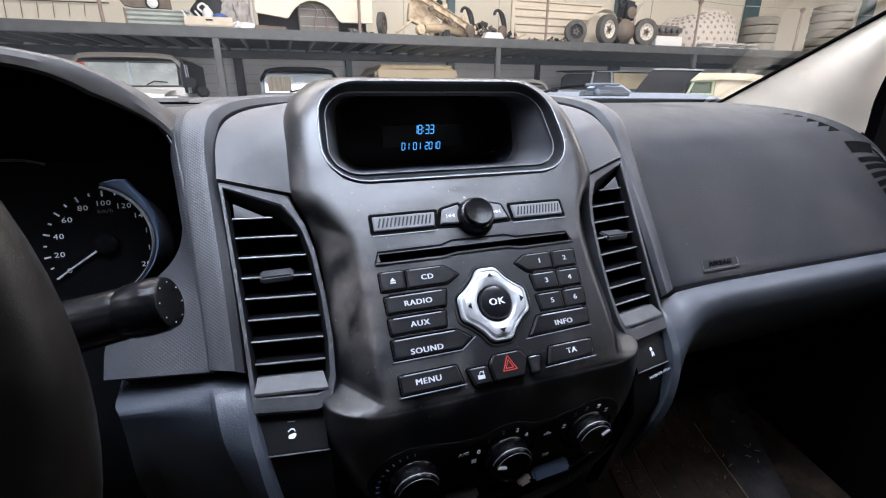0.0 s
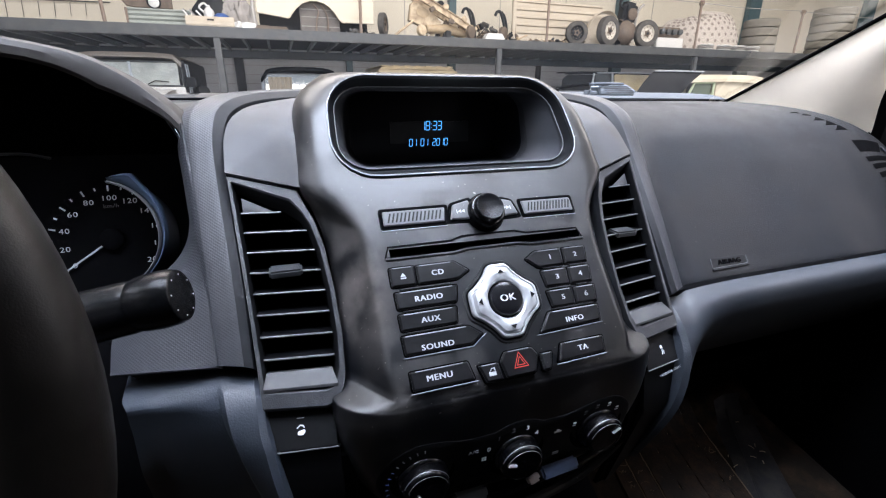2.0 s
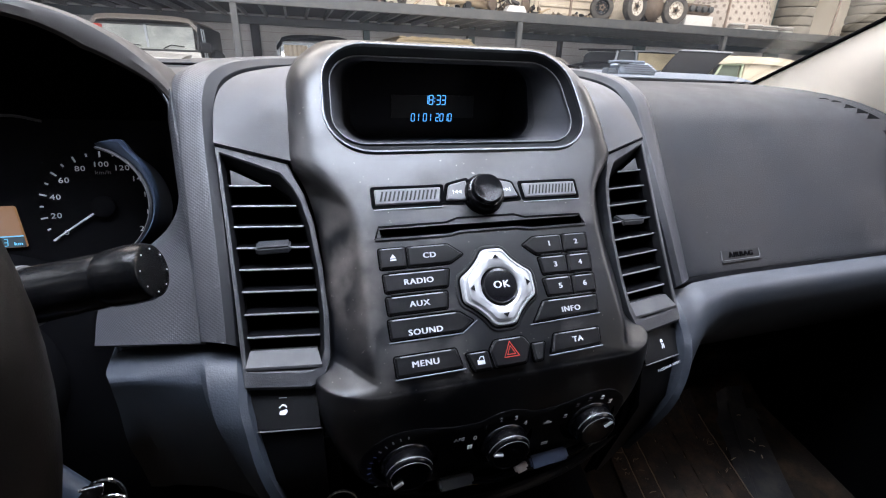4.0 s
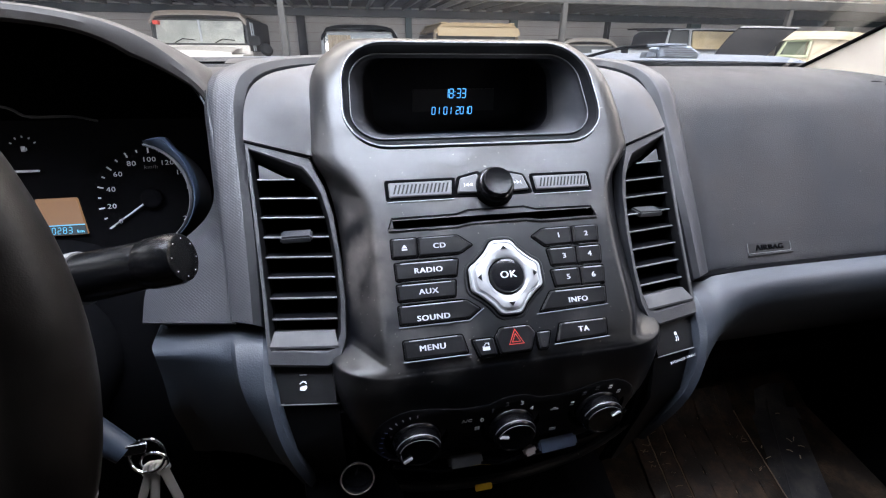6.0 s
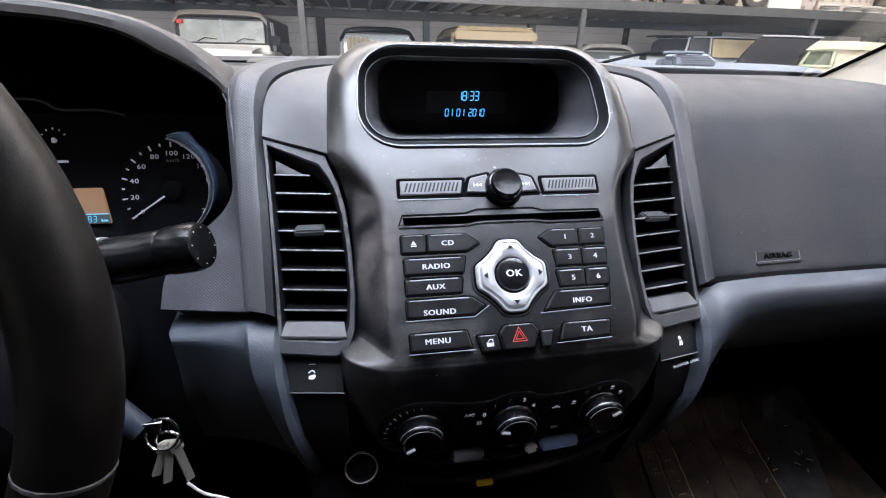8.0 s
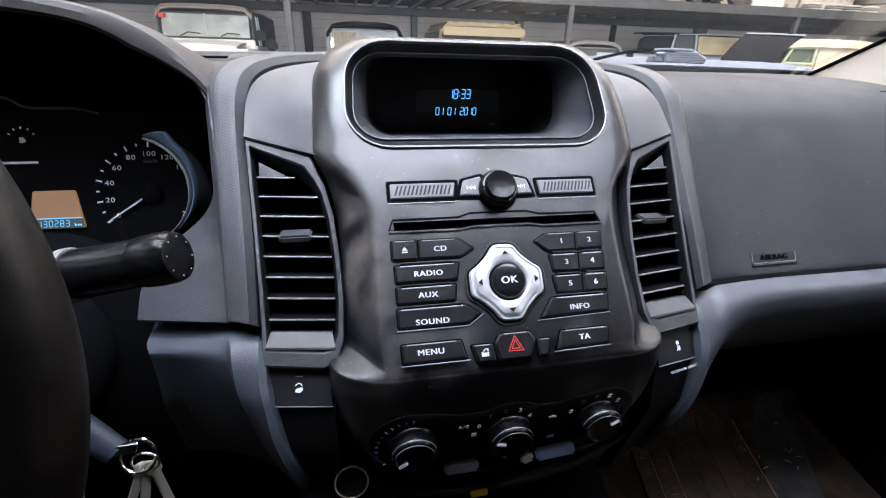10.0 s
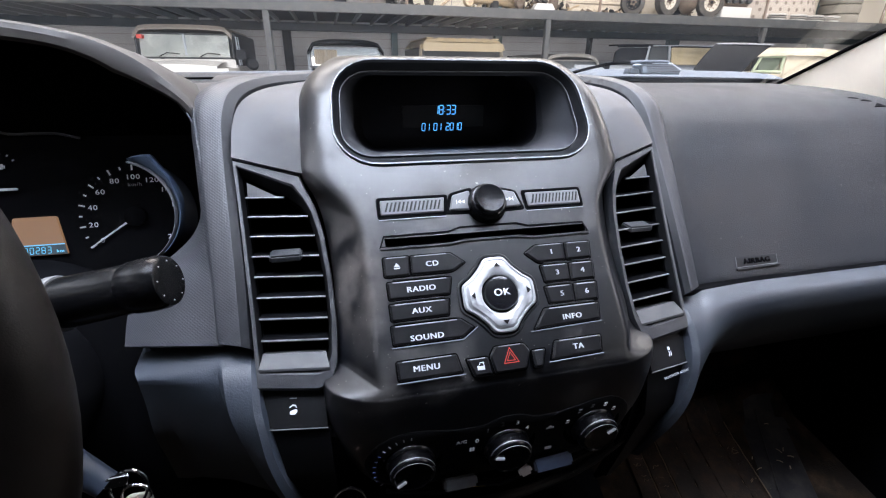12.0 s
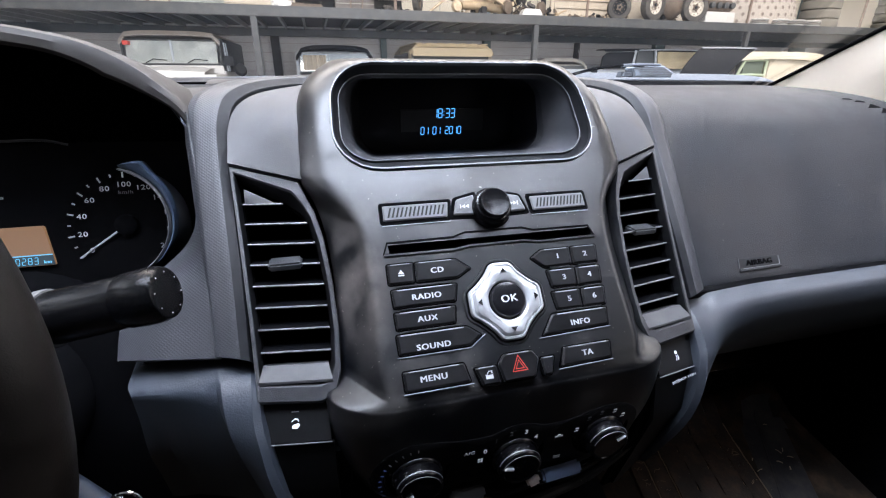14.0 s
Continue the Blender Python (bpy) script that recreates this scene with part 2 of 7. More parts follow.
def finish(name, bm, material, smooth=True, angle=35):
    bmesh.ops.recalc_face_normals(bm, faces=bm.faces)
    me = bpy.data.meshes.new(name)
    bm.to_mesh(me)
    bm.free()
    me.materials.append(material)
    if smooth:
        me.shade_smooth()
        me.set_sharp_from_angle(angle=radians(angle))
    return me


def part(name, bm, material, parent, label="", smooth=True, angle=35):
    ob = new(name, finish(name, bm, material, smooth, angle))
    ob.parent = parent
    if label:
        tagged(ob, label)
    return ob


def join(*meshes):
    """One bmesh out of several."""
    out = bmesh.new()
    for b in meshes:
        me = bpy.data.meshes.new("tmp")
        b.to_mesh(me)
        b.free()
        out.from_mesh(me)
        bpy.data.meshes.remove(me)
    return out


def moved(bm, m):
    bmesh.ops.transform(bm, matrix=m, verts=bm.verts)
    return bm


def glide(points, per=6):
    """A smooth line (Catmull-Rom) through the points, of any number of values each."""
    p = [np.array(q, float) for q in points]
    p = [2 * p[0] - p[1], *p, 2 * p[-1] - p[-2]]
    out = []
    for i in range(1, len(p) - 2):
        for k in range(per):
            t = k / per
            out.append(0.5 * (2 * p[i] + (p[i + 1] - p[i - 1]) * t + (2 * p[i - 1] - 5 * p[i] + 4 * p[i + 1] - p[i + 2]) * t * t + (3 * p[i] - p[i - 1] - 3 * p[i + 1] + p[i + 2]) * t**3))
    return out + [p[-2]]


def loft(rows, closed=False, caps=False, keep=None):
    """A skin over rows of points. closed: each row is a loop."""
    bm = bmesh.new()
    vs = [[bm.verts.new(tuple(q)) for q in row] for row in rows]
    for a, b in zip(vs, vs[1:]):
        n = len(a)
        for i in range(n if closed else n - 1):
            j = (i + 1) % n
            quad = (a[i], a[j], b[j], b[i])
            if keep is None or keep(sum((v.co for v in quad), Vector()) / 4):
                try:
                    bm.faces.new(quad)
                except ValueError:
                    pass
    if caps:
        bm.faces.new(vs[0])
        bm.faces.new(vs[-1])
    loose = [v for v in bm.verts if not v.link_faces]
    bmesh.ops.delete(bm, geom=loose, context="VERTS")
    return bm


def thick(bm, depth):
    """Gives a sheet a thickness."""
    bmesh.ops.recalc_face_normals(bm, faces=bm.faces)
    bmesh.ops.solidify(bm, geom=bm.faces[:], thickness=depth)
    return bm


def offset(poly, d):
    """The closed 2D polygon (counterclockwise) with its sides moved inwards by d."""
    out, n = [], len(poly)
    for i in range(n):
        p0, p1, p2 = (Vector(poly[(i + k) % n]) for k in (-1, 0, 1))
        a, b = (p1 - p0).normalized(), (p2 - p1).normalized()
        na, nb = Vector((-a.y, a.x)), Vector((-b.y, b.x))
        mid = (na + nb)
        mid = mid / max(0.35, mid.length_squared / 2)
        out.append(tuple(p1 + mid * d))
    return out


def rounded(poly, r, k=4):
    """The closed polygon with its corners rounded by about r."""
    out, n = [], len(poly)
    for i in range(n):
        p0, p1, p2 = (Vector(poly[(i + j) % n]) for j in (-1, 0, 1))
        d = min(r, (p1 - p0).length * 0.48, (p2 - p1).length * 0.48)
        a, b = p1 + (p0 - p1).normalized() * d, p1 + (p2 - p1).normalized() * d
        for j in range(k + 1):
            t = j / k
            out.append(tuple((1 - t) ** 2 * a + 2 * t * (1 - t) * p1 + t * t * b))
    return out


def ccw(poly):
    s = sum(a[0] * b[1] - b[0] * a[1] for a, b in zip(poly, poly[1:] + poly[:1]))
    return poly if s > 0 else poly[::-1]


def plate(poly, low, high, bevel=0.0008, m=None):
    """A solid plate with a chamfered front: a polygon in x, y from z = low to high."""
    poly = ccw(list(poly))
    rows = [[(x, y, low) for x, y in poly], [(x, y, high - bevel) for x, y in poly], [(x, y, high) for x, y in offset(poly, bevel)]]
    bm = loft(rows, closed=True, caps=True)
    return moved(bm, m) if m is not None else bm


def turned(profile, m=None, n=32, caps=True):
    """A solid of revolution about z: profile rows of radius, z."""
    bm = loft([[(r * math.cos(2 * math.pi * i / n), r * math.sin(2 * math.pi * i / n), z) for i in range(n)] for r, z in profile], closed=True, caps=caps)
    return moved(bm, m) if m is not None else bm


def tube(path, radius, n=10, caps=True):
    """A round bar along a line of points; radius may be a number or one for each point."""
    path = [Vector(p) for p in path]
    rows, side = [], None
    for i, p in enumerate(path):
        d = (path[min(i + 1, len(path) - 1)] - path[max(i - 1, 0)]).normalized()
        side = (side - d * side.dot(d)) if side is not None else d.orthogonal()
        side.normalize()
        up = d.cross(side)
        r = radius if isinstance(radius, (int, float)) else radius[i]
        rows.append([p + r * (math.cos(2 * math.pi * k / n) * side + math.sin(2 * math.pi * k / n) * up) for k in range(n)])
    return loft(rows, closed=True, caps=caps)


def box(x0, x1, y0, y1, z0, z1, bevel=0.0):
    bm = bmesh.new()
    bmesh.ops.create_cube(bm, size=1)
    moved(bm, Matrix.Translation(((x0 + x1) / 2, (y0 + y1) / 2, (z0 + z1) / 2)) @ Matrix.Diagonal((x1 - x0, y1 - y0, z1 - z0, 1)))
    if bevel:
        bmesh.ops.bevel(bm, geom=bm.edges[:], offset=bevel, segments=2, affect="EDGES")
    return bm


def lettering(text, size, m, depth=0.0002, wide=1.0, bold=True):
    """Raised letters in the built-in font, centred, in the plane x, y of m."""
    cu = bpy.data.curves.new("letters", "FONT")
    cu.body, cu.size, cu.align_x, cu.align_y, cu.extrude, cu.resolution_u, cu.offset, cu.space_character = text, size, "CENTER", "CENTER", depth, 3, 0.0, 1.12
    ob = bpy.data.objects.new("letters", cu)
    scene.collection.objects.link(ob)
    me = bpy.data.meshes.new_from_object(ob.evaluated_get(bpy.context.evaluated_depsgraph_get()))
    bpy.data.objects.remove(ob)
    bm = bmesh.new()
    for k in range(3 if bold else 1):
        n0 = len(bm.verts)
        bm.from_mesh(me)
        bm.verts.ensure_lookup_table()
        bmesh.ops.translate(bm, verts=bm.verts[n0:], vec=((k - 1) * size * 0.030 if bold else 0, 0, 0.00002 * k))
    bpy.data.meshes.remove(me)
    bpy.data.curves.remove(cu)
    return moved(bm, m @ Matrix.Diagonal((wide, 1, 1, 1)))


SEGMENTS = {"0": "abcdef", "1": "bc", "2": "abged", "3": "abgcd", "4": "fgbc", "5": "afgcd", "6": "afgedc", "7": "abc", "8": "abcdefg", "9": "abcdfg"}


def segment_digits(text, h, m, step=0.72, slant=0.10):
    """Digits out of seven bars each, as a small display shows them, centred."""
    w, t = h * 0.46, h * 0.095
    spots = {"a": (0, h, w, h), "b": (w, h / 2, w, h), "c": (w, 0, w, h / 2), "d": (0, 0, w, 0), "e": (0, 0, 0, h / 2), "f": (0, h / 2, 0, h), "g": (0, h / 2, w, h / 2)}
    widths = [h * step * (0.45 if c == ":" else 0.62 if c == " " else 1) for c in text]
    x = -sum(widths) / 2
    bars = []
    for c, wd in zip(text, widths):
        if c == ":":
            for yy in (h * 0.3, h * 0.7):
                bars.append((x, yy - t / 2, x + t, yy + t / 2))
        for s in SEGMENTS.get(c, ""):
            x0, y0, x1, y1 = spots[s]
            g = t * 0.35
            if y0 == y1:
                bars.append((x + x0 + g, y0 - t / 2, x + x1 - g + 0.0, y0 + t / 2))
            else:
                bars.append((x + x0 - t / 2, y0 + g, x + x0 + t / 2, y1 - g))
        x += wd
    bm = bmesh.new()
    for x0, y0, x1, y1 in bars:
        v = [bm.verts.new((px + slant * py, py - h / 2, 0)) for px, py in ((x0, y0), (x1, y0), (x1, y1), (x0, y1))]
        bm.faces.new(v)
    return moved(bm, m)


def frame_at(origin, right, up):
    """The matrix of a plane: x to the right, y up in it, z out of it."""
    r = Vector(right).normalized()
    u = Vector(up)
    u = (u - r * u.dot(r)).normalized()
    n = r.cross(u)
    return Matrix(((r.x, u.x, n.x, origin[0]), (r.y, u.y, n.y, origin[1]), (r.z, u.z, n.z, origin[2]), (0, 0, 0, 1)))


# plane of the radio's face (x, y in metres from the disc slot's middle; z out of it)
FACE = frame_at((0, -0.0025, -0.125), (1, 0, 0), (0, 0.82, 1))


# ---- the dashboard ----
AT = (0, 0, EYE)
dash = thing("dashboard", "dusty black and grey plastic pickup dashboard with woven grain trim", "dashboard", AT)


def section(profile, x, lift=(0, 0)):
    return [(x, y + lift[0], z + lift[1]) for y, z in profile]


# passenger side: airbag pad, rounded down at its outer end
PAD_LINE = glide([(0.014, -0.207), (0.018, -0.198), (0.030, -0.183), (0.052, -0.152), (0.078, -0.113), (0.106, -0.076), (0.142, -0.045), (0.195, -0.026), (0.29, -0.018), (0.41, -0.021), (0.56, -0.034)], 5)


def pad_section(x):
    t = max(0.0, (abs(x) - 0.57) / 0.20)
    drop = 0.030 * t**2.2
    a = max(0.0, 1 - (abs(x) - 0.225) / 0.05)
    rise = 0.012 * a * a
    return [(x, y + 0.012 * t * t - rise * 0.8, z - drop * min(1, max(0, (z + 0.21) / 0.12)) + rise * 0.5) for y, z in PAD_LINE]


xs = [0.226 + (0.755 - 0.226) * i / 44 for i in range(45)]
part("passenger_airbag_pad", loft([pad_section(x) for x in xs]), PAD, dash, "dusty dark grey grained plastic pad")
xs = [-0.226 - (0.80 - 0.226) * i / 30 for i in range(31)]
part("driver_side_top", loft([pad_section(x) for x in xs], keep=lambda c: c.y > (0.15 if c.x > -0.250 else 0.215 if c.x > -0.31 else 0.27)), HOODTOP, dash)
part("dash_top_centre", loft([[(x, y, z) for y, z in glide([(0.19, -0.010), (0.22, -0.0065), (0.30, -0.0075), (0.42, -0.014), (0.60, -0.036)], 4)] for x in np.linspace(-0.23, 0.23, 13)]), HOODTOP, dash)

# raised rim with the defroster slot along the foot of the screen
RIDGE = glide([(0.40, -0.024), (0.45, -0.016), (0.50, -0.0105), (0.55, -0.0095), (0.585, -0.013), (0.60, -0.045)], 4)
rows = []
for x in np.linspace(-0.74, 0.16, 37):
    fall = 0.020 * min(1.0, max(0.0, (x + 0.06) / 0.20)) ** 2
    bow = 0.10 * (x / 0.76) ** 2
    rows.append([(x, y - bow, z - fall) for y, z in RIDGE])
part("defroster_ridge", loft(rows), PAD, dash)
part("defroster_gap", tube([(x, 0.448 - 0.10 * (x / 0.76) ** 2, -0.0150) for x in np.linspace(-0.52, -0.18, 12)], [0.0008 + 0.0016 * (i / 11) for i in range(12)], 6), BLACK, dash)

# embossed airbag mark in its shallow recess
mark = frame_at((0.3175, 0.0262, -0.1875), (1, 0, 0), (0, 0.58, 0.8))
recess = part("airbag_mark_recess", plate(rounded([(-0.0275, -0.0056), (0.026, -0.0050), (0.0272, 0.0052), (-0.0260, 0.0052)], 0.002), -0.001, 0.0005, 0.0002, mark), GROOVE, dash)
part("airbag_letters", lettering("AIRBAG", 0.0080, mark @ Matrix.Translation((0, -0.0004, 0.0008)), 0.0005, 1.15), BLACK, recess)
part("recess_rim", tube([mark @ Vector((x, y, 0.0006)) for x, y in ((-0.0262, 0.0054), (-0.0278, -0.0050), (-0.027, -0.0060), (0.0255, -0.0054), (0.0268, -0.0040), (0.0275, 0.0045))], 0.0004, 6), RIBGREY, recess)
part("recess_lip", plate(rounded([(-0.029, -0.0092), (0.027, -0.0082), (0.027, -0.0062), (-0.029, -0.0072)], 0.0008), -0.001, 0.0022, 0.0005, mark), PAD, recess)

# woven strip: up beside each vent and over the top behind the hood
INSIDE = [(0.1910, -0.0165, -0.1925), (0.194, 0.024, -0.14), (0.2015, 0.090, -0.067), (0.2005, 0.113, -0.0385), (0.193, 0.134, -0.0215), (0.169, 0.155, -0.0125), (0.122, 0.172, -0.0095), (0.06, 0.180, -0.009), (0, 0.182, -0.009)]
OUTSIDE = [(0.2155, -0.002, -0.1955), (0.222, 0.040, -0.14), (0.231, 0.098, -0.067), (0.2335, 0.126, -0.0335), (0.226, 0.157, -0.0175), (0.198, 0.189, -0.0115), (0.14, 0.208, -0.0080), (0.07, 0.217, -0.007), (0, 0.219, -0.007)]
for s in (-1, 1):
    bevel, rows = [], []
    for k, (a, b) in enumerate(zip(glide(INSIDE), glide(OUTSIDE))):
        a, b = Vector((s * a[0], a[1], a[2])), Vector((s * b[0], b[1], b[2]))
        out = Vector((0, -0.7, 0.7)) if a.y < 0.10 else Vector((0, -0.7, 0.7)).lerp(Vector((0, -0.2, 1)), min(1.0, (a.y - 0.10) / 0.05))
        low = max(0.0, 1 - k / 14)
        ridge, brow = a + (b - a) * 0.26 + out * 0.0055, a + (b - a) * (0.84 + 0.16 * low) + out * 0.0060
        bevel.append([a - out * 0.012, a - out * 0.002, a + (b - a) * 0.03 + out * 0.0005, a + (b - a) * 0.22 + out * 0.0046, ridge])
        row = [ridge, ridge + (brow - ridge) * 0.06 + out * 0.0005]
        row += [ridge + (brow - ridge) * f + out * 0.0006 for f in (0.3, 0.5, 0.7, 0.94)]
        row += [brow, b + (b - a) * 0.04 + out * 0.0030, b + (b - a) * 0.16 - out * 0.006, b + (b - a) * 0.28 - out * 0.020]
        rows.append(row)
    low = [[Vector(p) + Vector((0, 0.016, 0.004)) for p in line[0]] for line in (bevel, rows)]
    part("trim_bevel", loft([low[0]] + bevel), GROOVE, dash, "dark plain edge of the woven trim strip")
    part("woven_trim_strip", loft([low[1]] + rows), WEAVE, dash, "dark grey woven-grain trim strip")

# woven panel between the driver's strip and the dials, running on beneath them
edge = glide([(-0.2365, 0.128, -0.034), (-0.2360, 0.117, -0.065), (-0.2400, 0.111, -0.115), (-0.2500, 0.106, -0.140), (-0.2700, 0.100, -0.158), (-0.2900, 0.084, -0.170), (-0.2985, 0.060, -0.190), (-0.2965, 0.034, -0.2080)], 5)
near = glide([(-0.2315, 0.122, -0.034), (-0.2280, 0.093, -0.063), (-0.2230, 0.058, -0.108), (-0.2215, 0.043, -0.128), (-0.2202, 0.032, -0.143), (-0.2190, 0.021, -0.157), (-0.2165, 0.006, -0.178), (-0.2155, -0.0050, -0.1935)], 5)
rows = [[Vector(a) + (Vector(b) - Vector(a)) * f + Vector((0, -0.006, 0.004)) * math.sin(math.pi * f) for f in np.linspace(-0.03, 1, 11)] for a, b in zip(near, edge)]
rows += [[p + Vector((0, 0.002, -0.0025)) for p in rows[-1]], [p + Vector((0, 0.022, -0.002)) for p in rows[-1]]]
part("woven_side_panel", loft(rows), WEAVE, dash, "dark woven-grain panel beside the dials")

# smooth plates between strip and hood
for s in (-1, 1):
    rows = []
    outer = glide([(0.2012, 0.0795, -0.0680), (0.2005, 0.111, -0.0410), (0.191, 0.133, -0.0250), (0.167, 0.154, -0.0165), (0.120, 0.171, -0.0135)], 5)
    inner = glide([(0.128, 0.0540, -0.0830), (0.125, 0.078, -0.052), (0.12, 0.112, -0.028), (0.11, 0.140, -0.0150), (0.09, 0.165, -0.0130)], 5)
    for a, b in zip(outer, inner):
        a, b = Vector((s * a[0], a[1], a[2])), Vector((s * b[0], b[1], b[2]))
        bulge = Vector((0, -0.004, 0.003)) * min(1.0, len(rows) / 6)
        rows.append([a + (b - a) * f + bulge * math.sin(math.pi * f) for f in (0, 0.15, 0.35, 0.55, 0.75, 1)])
    # pale tube paints the light caught by the plate's edge
    part("plate_edge", tube([Vector(r[0]) + Vector((-s * 0.0006, -0.0006, 0.0006)) for r in rows], 0.0008, 6), EDGEGREY, dash, "side plate's edge, its highlight put into a pale colour")
    part("smooth_side_plate", thick(loft(rows), 0.002), INNER, dash, "scuffed mid-grey smooth plastic plate")
    a, b = Vector((s * 0.2005, 0.0775, -0.0685)), Vector((s * 0.1475, 0.0600, -0.0805))
    part("seam", tube([a + (b - a) * f for f in np.linspace(0, 1, 6)], 0.0008, 6), BLACK, dash)

# lower dash: grey trim under the pads, sweeping down beside the centre stack
# the driver's side piece: a top lip, a crease and a facet beside the switch column
COLUMNS = [
    [(-0.1885, 0.012, -0.2070), (-0.1880, -0.002, -0.2065), (-0.1870, -0.017, -0.2085), (-0.1868, -0.028, -0.2140), (-0.1860, -0.041, -0.2280), (-0.1830, -0.050, -0.2410), (-0.1790, -0.056, -0.2670), (-0.1710, -0.053, -0.3050), (-0.1580, -0.030, -0.3700)],
    [(-0.1935, 0.012, -0.2045), (-0.1932, -0.004, -0.2035), (-0.1925, -0.020, -0.2055), (-0.1915, -0.032, -0.2125), (-0.1905, -0.045, -0.2265), (-0.1875, -0.054, -0.2400), (-0.1835, -0.060, -0.2670), (-0.1760, -0.057, -0.3050), (-0.1640, -0.034, -0.3700)],
    [(-0.2165, 0.016, -0.2045), (-0.2165, 0.001, -0.2035), (-0.2140, -0.014, -0.2065), (-0.2115, -0.0285, -0.2160), (-0.2090, -0.038, -0.2290), (-0.2050, -0.044, -0.2430), (-0.1980, -0.047, -0.2680), (-0.1900, -0.043, -0.3050), (-0.1780, -0.020, -0.3700)],
    [(-0.2205, 0.018, -0.2050), (-0.2205, 0.0035, -0.2042), (-0.2185, -0.010, -0.2075), (-0.2165, -0.0200, -0.2160), (-0.2150, -0.0240, -0.2290), (-0.2120, -0.0260, -0.2430), (-0.2070, -0.026, -0.2680), (-0.2010, -0.019, -0.3050), (-0.1920, 0.004, -0.3700)],
    [(-0.2460, 0.030, -0.2110), (-0.2460, 0.0155, -0.2098), (-0.2450, 0.003, -0.2128), (-0.2440, -0.0065, -0.2190), (-0.2440, -0.0060, -0.2320), (-0.2440, -0.0040, -0.2480), (-0.2430, 0.002, -0.2800), (-0.2420, 0.014, -0.3200), (-0.2400, 0.036, -0.3750)],
    [(-0.2720, 0.042, -0.2190), (-0.2720, 0.0265, -0.2172), (-0.2710, 0.014, -0.2193), (-0.2700, 0.0050, -0.2235), (-0.2705, 0.0070, -0.2360), (-0.2710, 0.0105, -0.2520), (-0.2720, 0.019, -0.2860), (-0.2730, 0.033, -0.3260), (-0.2740, 0.052, -0.3800)],
    [(-0.2900, 0.050, -0.2255), (-0.2900, 0.0350, -0.2235), (-0.2890, 0.0220, -0.2250), (-0.2845, 0.0125, -0.2278), (-0.2855, 0.0150, -0.2400), (-0.2865, 0.0180, -0.2570), (-0.2890, 0.022, -0.2950), (-0.2920, 0.036, -0.3300), (-0.2960, 0.054, -0.3800)],
    [(-0.2940, 0.062, -0.2255), (-0.2940, 0.0600, -0.2250), (-0.2945, 0.0600, -0.2260), (-0.2900, 0.0600, -0.2300), (-0.2900, 0.0600, -0.2400), (-0.2910, 0.0600, -0.2570), (-0.2930, 0.060, -0.2950), (-0.2960, 0.066, -0.3300), (-0.3000, 0.074, -0.3800)],
]
across = [glide(line, 4) for line in COLUMNS]
rows = []
for line in zip(*across):
    rows.append([p for a, b in zip(line, line[1:]) for p in (a, a + (b - a) * 0.35, a + (b - a) * 0.7)] + [line[-1]])
part("driver_lower_panel", loft(rows), LEATHER, dash, "grey grained creased trim piece beside the switches", angle=24)
part("driver_panel_flank", loft([[Vector(p) for p in across[0]], [Vector(p) + Vector((0.004, 0.03, 0)) for p in across[0]]]), LEATHER, dash)
# the passenger's side: the same facet, then a ledge that runs to the door
LEDGE = [(0.016, -0.2040), (0.004, -0.1990), (-0.006, -0.2003), (-0.0150, -0.2055), (-0.0175, -0.2180), (-0.0150, -0.2340), (-0.002, -0.2600), (0.022, -0.2900), (0.100, -0.3700)]
MERGE = [(0.014, -0.2035), (0.002, -0.2000), (-0.011, -0.2030), (-0.0225, -0.2105), (-0.0290, -0.2240), (-0.0300, -0.2390), (-0.022, -0.2660), (0.000, -0.3000), (0.060, -0.3650)]
mirrored = [[(-x, y, z) for x, y, z in line] for line in COLUMNS[:3]]
across = [glide(line, 4) for line in mirrored + [[(0.228, y, z) for y, z in MERGE]] + [[(x, y * f + ym * (1 - f), z * f + zm * (1 - f)) for (y, z), (ym, zm) in zip(LEDGE, MERGE)] for x, f in ((0.248, 0.55), (0.275, 0.88), (0.31, 1.0), (0.45, 1.0), (0.62, 1.0), (0.78, 1.0))]]
rows = []
for line in zip(*across):
    rows.append([p for a, b in zip(line, line[1:]) for p in (a, a + (b - a) * 0.35, a + (b - a) * 0.7)] + [line[-1]])
part("lower_dash_panel", loft(rows), LEATHER, dash, "grey grained lower dash trim", angle=24)
part("lower_panel_flank", loft([[Vector(p) for p in across[0]], [Vector(p) + Vector((-0.004, 0.03, 0)) for p in across[0]]]), LEATHER, dash)
# black sheet paints the shade below the woven panel
part("trim_gap", loft([[(x, y, z) for y, z in ((0.030 + 0.36 * (-x - 0.19), -0.188 - 0.10 * (-x - 0.19)), (0.030 + 0.36 * (-x - 0.19), -0.240))] for x in (-0.187, -0.31)]), BLACK, dash)
# added black sheets stand for the darkness below the dash
part("driver_shade_sheet", loft([[(x, y, z) for y, z in ((0.075, -0.19), (0.045, -0.30), (0.06, -0.45), (0.16, -0.70))] for x in (-0.78, -0.283)]), BLACK, dash)
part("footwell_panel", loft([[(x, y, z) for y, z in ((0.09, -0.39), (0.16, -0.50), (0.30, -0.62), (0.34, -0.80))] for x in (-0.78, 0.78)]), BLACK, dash)

